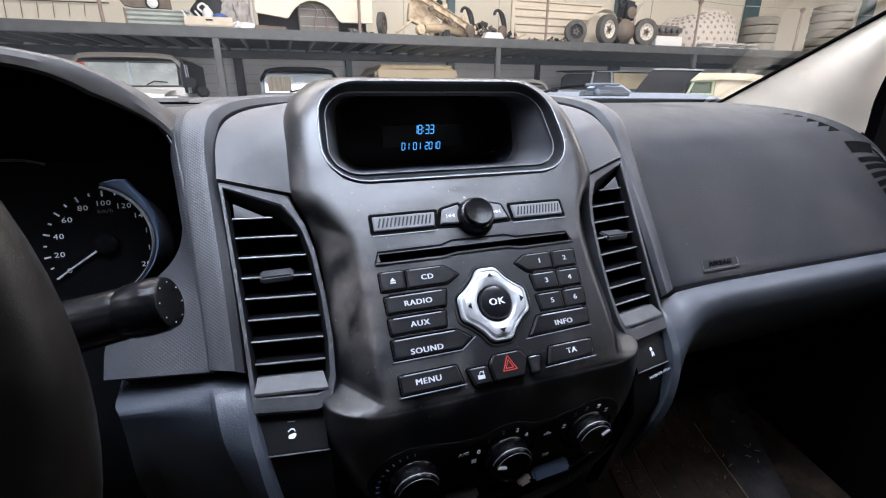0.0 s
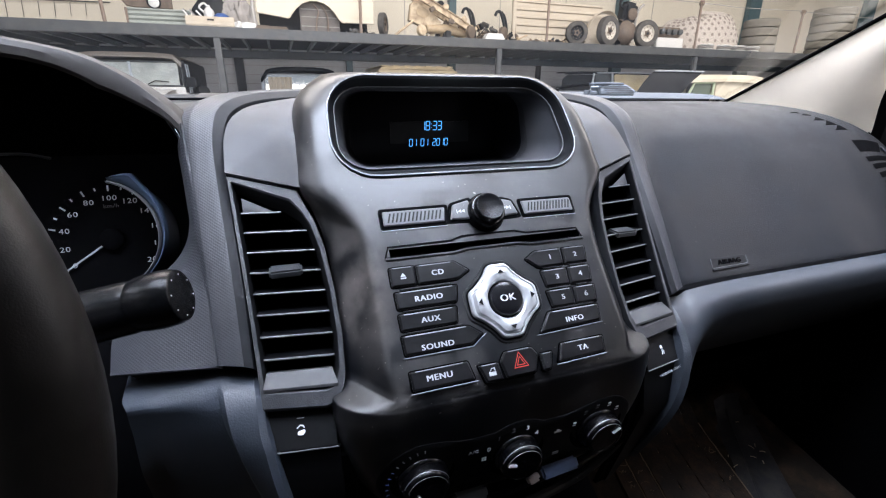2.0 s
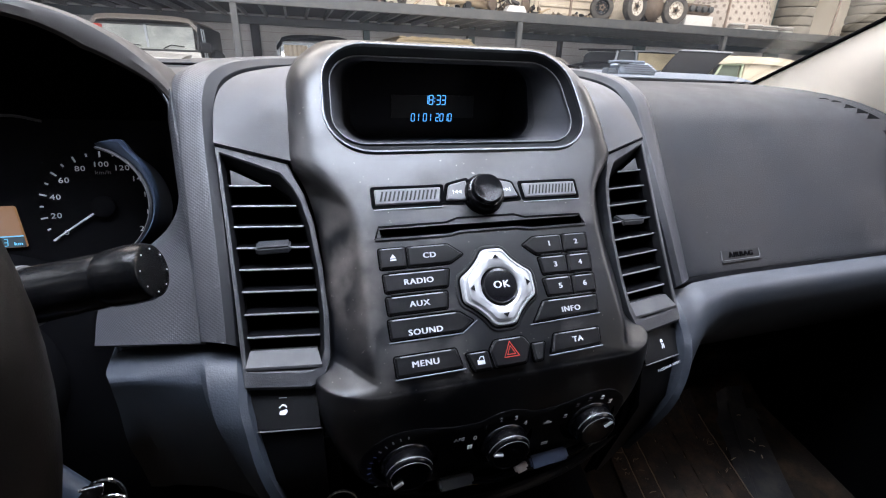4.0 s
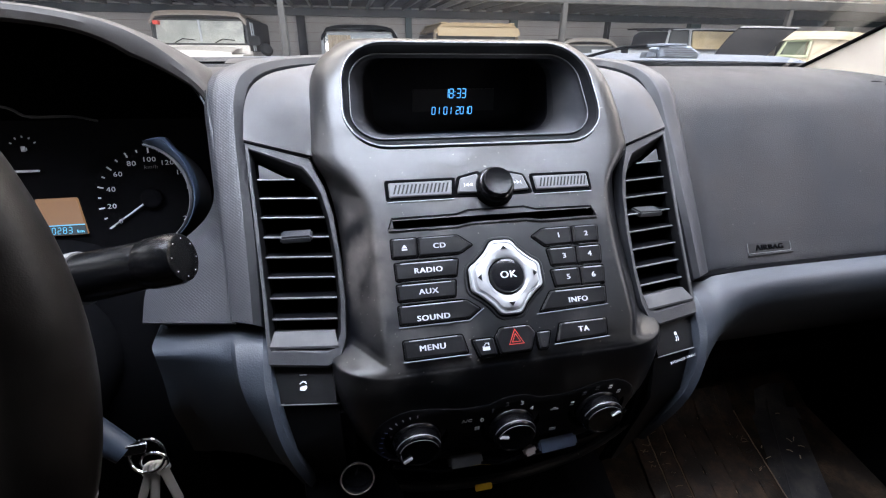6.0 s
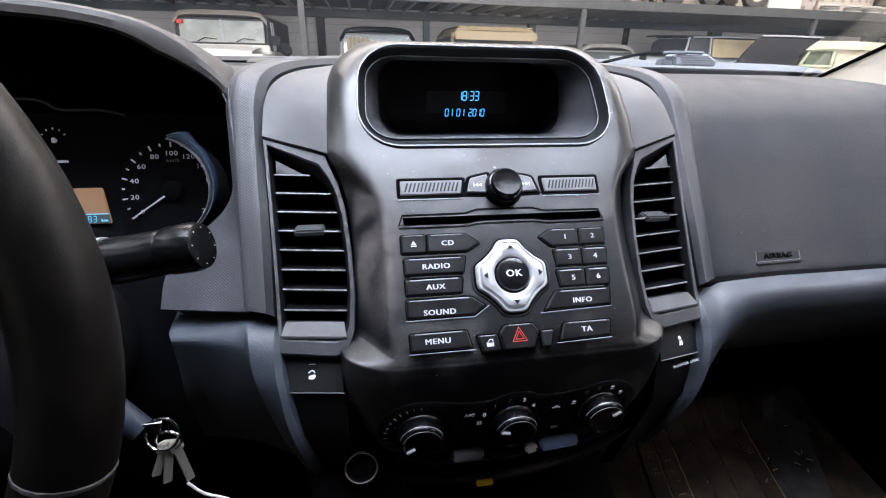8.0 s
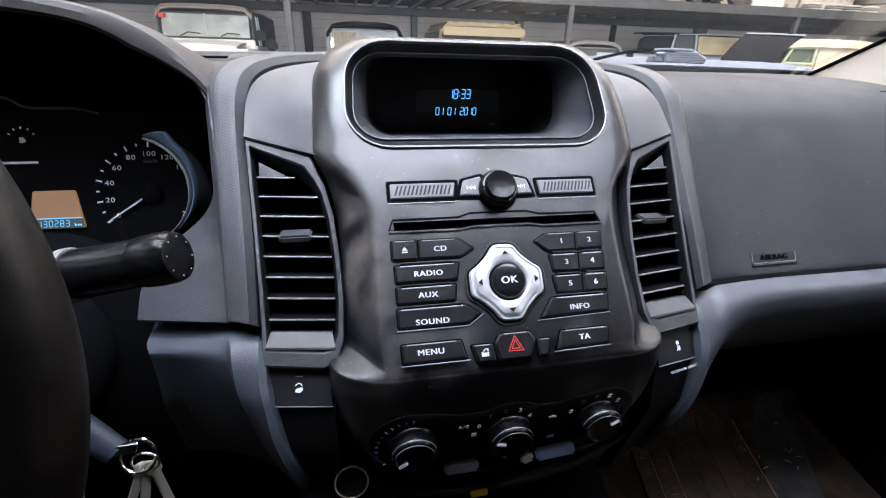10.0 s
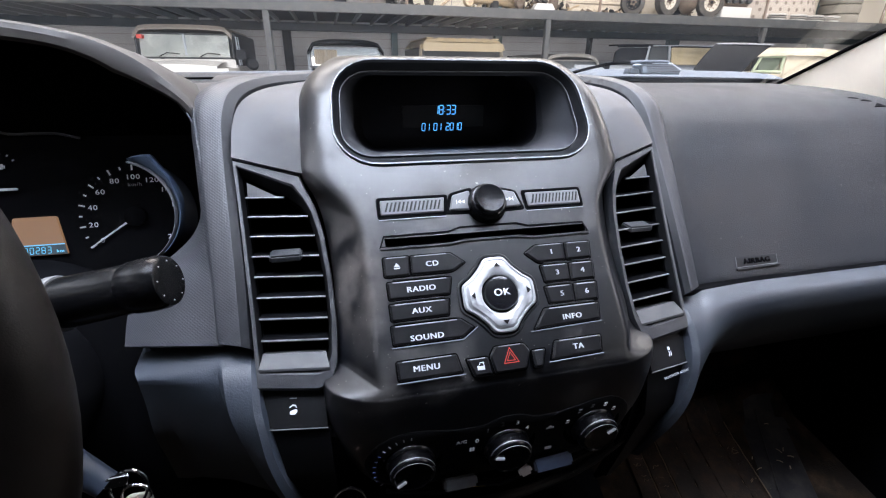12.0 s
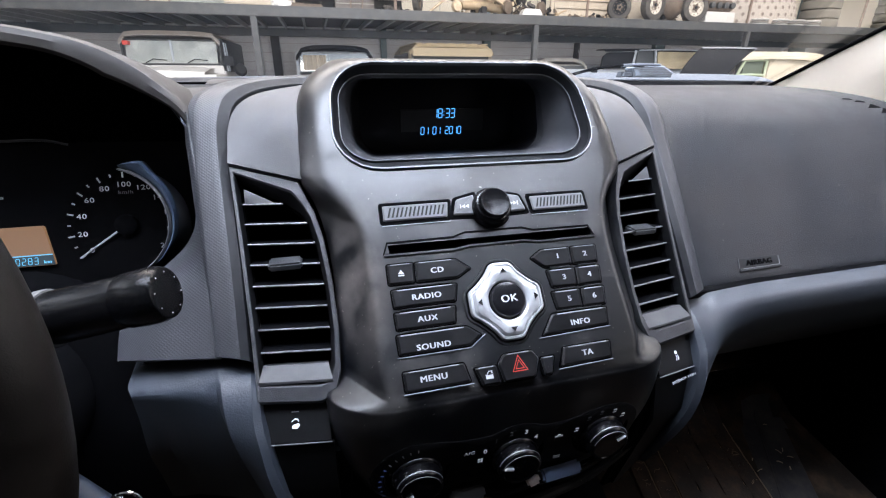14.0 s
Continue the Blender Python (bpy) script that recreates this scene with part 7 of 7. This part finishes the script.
def junk(name, label, category, x, y, w, h, n, mats, seed, depth=0.5, small=1.0):
    """A heap of unlike small parts: rods, plates, housings."""
    rnd = random.Random(seed)
    t = thing(name, label, category, (x, y, TOP))
    for i in range(n):
        px, py, pz = rnd.uniform(-w / 2, w / 2), rnd.uniform(-depth / 2, depth / 2), 0
        hz = h * rnd.uniform(0.25, 1.0) * (1 - 0.6 * abs(px) / (w / 2))
        k = rnd.random()
        s = rnd.uniform(0.05, 0.16) * small
        m = pose(px, py, max(s * 0.5, hz * rnd.uniform(0.2, 0.9)), rnd.uniform(-50, 50), rnd.uniform(-50, 50), rnd.uniform(0, 180))
        mat = rnd.choice(mats)
        if k < 0.35:
            part("rod", moved(tube([(-s * 2, 0, 0), (-s, 0, s * 0.2), (s, 0, 0), (s * 2.2, 0, s * 0.3)], s * 0.16, 8), m), mat, t)
        elif k < 0.65:
            part("housing", moved(turned([(s * 0.5, -s * 0.6), (s * 0.8, -s * 0.4), (s * 0.8, s * 0.3), (s * 0.4, s * 0.5), (s * 0.3, s * 0.9)], None, 14), m), mat, t)
        else:
            part("bracket", moved(box(-s, s, -s * 0.6, s * 0.6, -s * 0.3, s * 0.3, s * 0.12), m), mat, t)
    return t


crate = thing("parts_crate", "cream wooden crate filled with small white parts", "crate", (-1.05, 8.50, TOP))
for q in ((-0.36, 0.34, -0.2, -0.18), (-0.36, 0.34, 0.28, 0.30), (-0.36, -0.34, -0.18, 0.28), (0.32, 0.34, -0.18, 0.28)):
    part("crate_side", box(*q, 0.02 if q[1] - q[0] > 0.5 else 0.0, 0.15, 0.004), WOOD, crate)
part("crate_base", box(-0.35, 0.33, -0.19, 0.29, 0.0, 0.02), WOOD, crate)
part("hand_hole", box(-0.05, 0.05, -0.204, -0.199, 0.09, 0.115), DARKIRON, crate)
for k in range(3):
    m_ = thing("leaning_board", "thin pale board leaning in the crate", "board", (-1.36 + 0.10 * k, 8.44, TOP + 0.13))
    part("sheet_board", moved(box(-0.012, 0.012, -0.10, 0.10, -0.10, 0.13, 0.002), pose(0, 0, 0, 0, -32 - 4 * k, 0)), WHITE if k != 1 else GREYPAINT, m_)
    part("board_edge", moved(box(0.012, 0.016, -0.10, 0.10, -0.10, 0.13), pose(0, 0, 0, 0, -32 - 4 * k, 0)), DARKIRON, m_)
bottle = thing("plastic_canister", "white plastic canister with a loop handle", "canister", (-1.08, 8.52, TOP + 0.10))
part("canister_body", turned([(0.07, 0), (0.08, 0.02), (0.08, 0.14), (0.05, 0.19), (0.025, 0.21), (0.025, 0.24)], None, 18), WHITE, bottle)
part("loop_handle", tube(glide([(-0.07, -0.02, 0.13), (-0.13, -0.02, 0.20), (-0.06, -0.02, 0.26), (0.0, -0.02, 0.21)], 5), 0.016, 8), WHITE, bottle)
tub = thing("blue_plastic_jug", "small blue plastic jug in the crate", "jug", (-0.90, 8.48, TOP + 0.09))
part("jug_body", turned([(0.09, 0), (0.10, 0.03), (0.11, 0.10), (0.06, 0.13)], None, 18), BLUEPLASTIC, tub)
drum = thing("dark_hatbox", "dark angular metal housing behind the crate", "housing", (-1.05, 8.80, TOP))
part("housing_body", moved(loft([[(0.30 * k, -0.2, z), (0.05, -0.25, z + 0.06 * k), (-0.30 * k, -0.1, z), (-0.2 * k, 0.2, z), (0.25 * k, 0.2, z)] for k, z in ((1.0, 0.0), (1.0, 0.30), (0.55, 0.46), (0.2, 0.52))], closed=True, caps=True), Matrix()), DARKIRON, drum)


def rag(x, y, z, w, h, seed, mat, label):
    """A slumped heap of cloth with folds."""
    rnd = random.Random(seed)
    waves = [(rnd.randint(3, 11), rnd.uniform(0, 6), rnd.uniform(0.05, 0.13), rnd.uniform(-5, 5)) for _ in range(9)]
    t = thing("crumpled_cloth", label, "cloth", (x, y, z))
    rows = []
    for f in np.linspace(0, 1, 14):
        k = math.cos(f * math.pi / 2) ** 0.6
        row = []
        for a in np.linspace(0, 2 * math.pi, 40, endpoint=False):
            d = 1 + sum(c * math.sin(n * a + p + q * f * 2) for n, p, c, q in waves)
            row.append((w * k * d * math.cos(a), 0.6 * w * k * d * math.sin(a), h * math.sin(f * math.pi / 2) * (1 + 0.5 * (d - 1) * k)))
        rows.append(row)
    part("folds", loft(rows, closed=True), mat, t)


rag(-0.60, 8.60, TOP, 0.20, 0.44, 5, RAGGREY, "crumpled grey cloth heaped beside the crate")
rag(-0.74, 8.62, TOP + 0.16, 0.13, 0.30, 9, RAGGREY, "grey cloth slung over the crate's edge")
rag(-0.62, 8.42, TOP, 0.20, 0.10, 12, WHITE, "white cloth lying flat on the deck")
plank_ = thing("dark_plank", "short dark brown plank on the deck", "plank", (-0.32, 8.42, TOP))
part("plank_body", moved(box(-0.16, 0.14, -0.05, 0.05, 0.0, 0.07, 0.006), pose(0, 0, 0, 0, 0, 6)), RUST, plank_)
wheel_thing(1.79, 8.60, TOP + 0.20, 0.20, RUST, "dark old tyre standing on the deck", 62)
axle = thing("chassis_section", "sand-painted cut chassis section with axle brackets", "car chassis", (0, 8.60, 0))
XZ = frame_at((0, 0, 0), (1, 0, 0), (0, 0, 1))
part("gusset_plate", plate([(2.28, 2.62), (2.32, 2.90), (2.40, 2.96), (2.60, 2.90), (2.80, 2.72), (2.92, 2.62), (2.80, 2.42), (2.74, 2.40), (2.55, 2.52)], -0.10, 0.02, 0.015, XZ), SANDIRON, axle)
part("rust_patch", plate(rounded([(2.42, 2.72), (2.58, 2.66), (2.68, 2.72), (2.60, 2.84), (2.44, 2.86)], 0.03), 0.021, 0.028, 0.002, XZ), TAN, axle, "rusted opening")
for k, dy in enumerate((-0.14, 0.16)):
    ends = (Vector((2.42, dy, 3.02)), Vector((3.45, dy, 2.52)))
    rail_m = Matrix.Translation((ends[0] + ends[1]) / 2) @ Matrix.Rotation(radians(26), 4, "Y")
    part("chassis_rail", moved(join(box(-0.60, 0.60, -0.01, 0.01, -0.06, 0.06, 0.004), box(-0.60, 0.60, -0.05, -0.01, 0.045, 0.06, 0.004), box(-0.60, 0.60, -0.05, -0.01, -0.06, -0.045, 0.004)), rail_m), SANDIRON, axle)
    for j in range(5):
        part("rail_bracket", moved(box(-0.04, 0.04, -0.07, -0.01, -0.05, 0.05, 0.01), rail_m @ pose(-0.45 + 0.21 * j, 0, 0.08 * (-1) ** j, 0, 30 * j, 0)), RUST if j % 2 else SANDIRON, axle)
part("hub_ring", turned([(0.05, -0.04), (0.09, -0.04), (0.10, 0.0), (0.09, 0.04), (0.05, 0.04)], pose(2.48, -0.16, 2.44, 80, 0, 20), 22), SANDIRON, axle)
part("axle_tube", tube([(2.60, -0.05, 2.48), (3.0, 0.0, 2.50), (3.5, 0.05, 2.42)], [0.07, 0.09, 0.06], 12), TAN, axle)
part("prop_bar", tube([(1.98, -0.15, TOP + 0.02), (2.15, -0.12, 2.46), (2.34, -0.06, 2.60)], 0.022, 8), SANDIRON, axle)
part("shackle", box(2.95, 3.10, -0.1, 0.1, TOP, 2.50, 0.03), DARKIRON, axle)
part("top_pump", turned([(0.05, 0), (0.07, 0.03), (0.07, 0.09), (0.03, 0.12)], pose(2.90, 0.0, 2.86), 16), DARKIRON, axle)
junk("gearbox_heap", "heap of oily brown gearbox and brake parts", "junk heap", 3.95, 8.70, 1.30, 0.42, 60, [RUST, RUST, RUBBER, DARKIRON, TAN, SANDIRON], 8, 0.4, 0.65)
junk("axle_parts_heap", "heap of sand-painted brackets and rusty rods", "junk heap", 3.15, 8.80, 1.0, 0.50, 50, [SANDIRON, TAN, RUST, DARKIRON, SANDIRON], 17, 0.4, 0.50)
junk("dark_parts_heap", "oily dark car parts piled behind the wheels", "junk heap", 6.75, 8.95, 1.7, 0.45, 40, [RUST, RUBBER, DARKIRON, RUST], 23, 0.4, 0.75)
junk("underbody_parts", "small oily parts under the car body", "junk heap", 1.32, 8.62, 0.55, 0.16, 16, [DARKIRON, RUST, DARKIRON, RUBBER], 41, 0.3, 0.55)
junk("small_parts_row", "small dark parts strewn along the deck edge", "junk heap", 5.25, 8.50, 0.9, 0.12, 14, [DARKIRON, RUST, TAN], 43, 0.2, 0.45)
junk("engine_parts_heap", "brown engine parts beside the white box", "junk heap", 8.25, 8.95, 0.9, 0.60, 26, [RUST, TAN, RUST, DARKIRON], 47, 0.3, 0.75)
for x, hgt in ((3.44, 0.53), (4.13, 0.52)):
    hook = thing("brake_assembly", "upright dark hooked pedal and brake part", "car part", (x, 8.50, TOP))
    part("upright", tube(glide([(0.10, 0, 0), (0.08, 0, hgt * 0.45), (0.03, 0, hgt * 0.78), (-0.03, 0, hgt), (-0.10, 0, hgt * 0.98), (-0.13, 0, hgt * 0.86)], 4), 0.028, 10), DARKIRON, hook)
    part("second_lever", tube(glide([(0.16, 0.05, 0), (0.15, 0.05, hgt * 0.5), (0.10, 0.05, hgt * 0.85), (0.02, 0.05, hgt * 1.02)], 4), 0.024, 10), DARKIRON, hook)
    part("flange", turned([(0.12, -0.03), (0.12, 0.03), (0.06, 0.05)], pose(0.04, -0.03, 0.14, 90, 0, 30), 16), RUST, hook)
can = thing("white_battery_case", "small white box among the gearbox parts", "box", (3.93, 8.40, TOP))
part("case_body", loft([[(-a, -0.08, z), (a, -0.08, z), (a, 0.08, z), (-a, 0.08, z)] for a, z in ((0.21, 0.0), (0.20, 0.04), (0.15, 0.11), (0.14, 0.115))], closed=True, caps=True), WHITE, can)
panel_ = thing("ribbed_side_panel", "weathered cream ribbed truck side panel", "panel", (5.45, 8.95, TOP))
part("board", plate([(-0.72, 0.02), (1.0, 0.02), (1.42, 0.50), (1.46, 0.72), (1.36, 0.80), (0.1, 0.84), (-0.82, 0.90)], -0.04, 0.0, 0.008, frame_at((0, 0, 0), (1, 0, 0), (0, 0, 1))), WOOD, panel_)
for i in range(6):
    z = 0.07 + 0.145 * i
    part("board_rib", loft([[(x, y, z + h) for x in (-0.70 - 0.016 * i, 1.0 + 0.07 * i)] for y, h in ((0.0, 0.0), (-0.03, 0.012), (-0.03, 0.040), (0.0, 0.052))]), WOOD, panel_)
part("end_post", box(-0.86, -0.78, -0.05, 0.01, 0.0, 0.92, 0.01), WOOD, panel_)
fender = thing("curved_wing", "weathered cream rounded wing behind the wheels", "car part", (6.75, 8.78, TOP))
part("wing_skin", thick(loft([[(0.42 * math.cos(a), -0.12 * math.sin(a) + 0.1 * u, 0.10 + 0.62 * math.sin(a) ** 0.7 * (1 - 0.08 * u)) for a in np.linspace(0.0, math.pi, 18)] for u in (0, 0.5, 1.0)]), 0.01), WOOD, fender)
part("wing_web", plate([(-0.40, 0.02), (0.40, 0.02)] + [(0.40 * math.cos(a), 0.10 + 0.60 * math.sin(a) ** 0.7) for a in np.linspace(0.1, math.pi - 0.1, 10)], -0.01, 0.0, 0.002, frame_at((0, 0.06, 0), (1, 0, 0), (0, 0, 1))), WOOD, fender)
wheel_thing(5.88, 8.48, TOP + 0.22, 0.23, DARKIRON, "small dark wheel on the deck", -20)
wheel_thing(6.62, 8.42, TOP + 0.285, 0.29, RIMWHITE, "old wheel with a pale steel rim and a dark star hub", 12)
wheel_thing(7.63, 8.42, TOP + 0.27, 0.275, RIMWHITE, "old wheel with a worn pale rim on the deck", -8)
gear = thing("gearbox", "tall dark oily gearbox with a pale lever", "car part", (7.35, 8.85, TOP))
part("case", join(box(-0.30, 0.10, -0.15, 0.15, 0, 0.52, 0.06), moved(box(-0.16, 0.22, -0.16, 0.14, 0, 0.44, 0.07), pose(0.0, 0, 0.50, 0, 8, 0))), DARKIRON, gear)
part("bell_housing", turned([(0.20, 0), (0.25, 0.06), (0.17, 0.20), (0.10, 0.24)], pose(-0.10, -0.16, 0.30, 90, 0, 10), 18), RUST, gear)
part("side_cover", turned([(0.12, 0), (0.12, 0.03), (0.07, 0.05)], pose(0.06, -0.17, 0.68, 90, 0, 0), 16), RUST, gear)
for k in range(5):
    part("case_rib", moved(box(-0.20, 0.20, -0.012, 0.012, -0.012, 0.012, 0.004), pose(-0.05, -0.16, 0.10 + 0.10 * k, 0, 10 * k - 20, 0)), RUST, gear)
part("lever", tube(glide([(0.22, -0.1, 0.42), (0.24, -0.1, 0.66), (0.30, -0.1, 0.80), (0.40, -0.1, 0.90)], 4), 0.028, 8), GREYPAINT, gear, "pale bent lever")
part("fork", tube(glide([(-0.14, -0.1, 0.80), (-0.24, -0.1, 0.88), (-0.16, -0.1, 1.0)], 4), 0.03, 8), DARKIRON, gear)
bale = thing("dotted_cover_bundle", "bundle under a pale dotted cloth on the deck", "covered bundle", (9.72, 9.0, TOP))


def cover(a, f):
    k = math.cos(f * math.pi / 2) ** 0.45
    return Vector((1.24 * k * math.cos(a) * (1 + 0.04 * math.sin(5 * a)), 0.55 * k * math.sin(a), 0.88 * math.sin(f * math.pi / 2) * (0.93 + 0.10 * math.cos(a)) * (1 + 0.03 * math.cos(7 * a + 5 * f))))


part("cloth", loft([[cover(a, f) for a in np.linspace(0, 2 * math.pi, 72, endpoint=False)] for f in np.linspace(0, 1, 24)], closed=True), CLOTH, bale, "pale cloth with brown dots")
for i in range(15):
    for j in range(7):
        a, f = math.pi * (1.05 + 0.90 * (i + 0.5 * (j % 2)) / 15), 0.06 + 0.115 * j
        nrm = (cover(a + 0.01, f) - cover(a - 0.01, f)).cross(cover(a, f + 0.01) - cover(a, f - 0.01)).normalized()
        part("dot", moved(turned([(0.037, -0.006), (0.037, 0.003)], None, 10), Matrix.Translation(cover(a, f)) @ nrm.to_track_quat("Z", "Y").to_matrix().to_4x4()), DOT, bale)
eng = thing("engine_block", "brown dismantled engine block beside a white box", "engine", (8.35, 8.65, TOP + 0.22))
part("block", box(-0.38, 0.30, -0.2, 0.3, 0.0, 0.22, 0.03), RUST, eng)
for i in range(4):
    part("cylinder", turned([(0.06, -0.02), (0.06, 0.06), (0.03, 0.07)], pose(-0.28 + 0.17 * i, -0.21, 0.12, 90, 0, 0), 14), STEEL, eng)
bx = thing("white_box", "plain white box on the deck", "box", (8.30, 8.60, TOP))
part("box_body", box(-0.36, 0.40, -0.2, 0.3, 0.0, 0.215, 0.012), WHITE, bx)
for i, x in enumerate((9.42, 9.97, 10.45, 10.90)):
    stackd = thing("hubcap_stack", "short stack of white hub caps on the deck edge", "hub caps", (x, 8.46, TOP), "hub cap stacks")
    for j in range(3):
        part("hub_cap", turned([(0.19, 0.0), (0.20, 0.02), (0.15, 0.04), (0.02, 0.045)], pose(0.006 * j, 0, 0.045 * j), 24), WHITE if j != 1 else GREYPAINT, stackd)
for x, n_, r in ((11.6, 4, 0.40), (14.2, 6, 0.47)):
    for j in range(n_):
        t = thing("stacked_tyre", "dusty used tyre in a stack on the deck", "tyre", (x + 0.02 * math.sin(3 * j), 8.85, TOP + 0.10 + 0.20 * j), "stacked tyres")
        tyre(t, pose(0, 0, 0), r, 0.20, PALE_TYRE, 0.62)
jeep_pane = thing("folded_curtain", "cream pleated curtain behind the jeep's windscreen", "curtain", (0.30, 9.585, 1.36))
part("pleats", thick(loft([[(x, 0.012 * math.sin(x * 75), z) for x in np.linspace(-0.62, -0.18, 50)] for z in (0.0, 0.27)]), 0.003), WOOD, jeep_pane)
# rail with hanging rods on the back wall
rail = thing("wall_rod_rack", "thin steel rods hanging from a rail on the cream wall", "wall rack", (0, 0, 0))
part("rack_rail", tube([(-5.6, 11.55, 3.02), (-3.2, 11.55, 3.06)], 0.012, 6), STEEL, rail)
for i in range(9):
    x = -5.45 + 0.26 * i
    part("rack_rod", tube([(x, 11.55, 3.02), (x - 0.03, 11.55, 2.66 + 0.02 * i)], 0.006, 6), STEEL, rail)
for x in (-8.0, -5.5, -2.6, 0.4, 3.0, 5.6, 7.6, 10.6, 12.4):
    part("sheet_joint", box(x - 0.006, x + 0.006, 11.608, 11.622, 2.36, 6.5), GREYPAINT, wall)
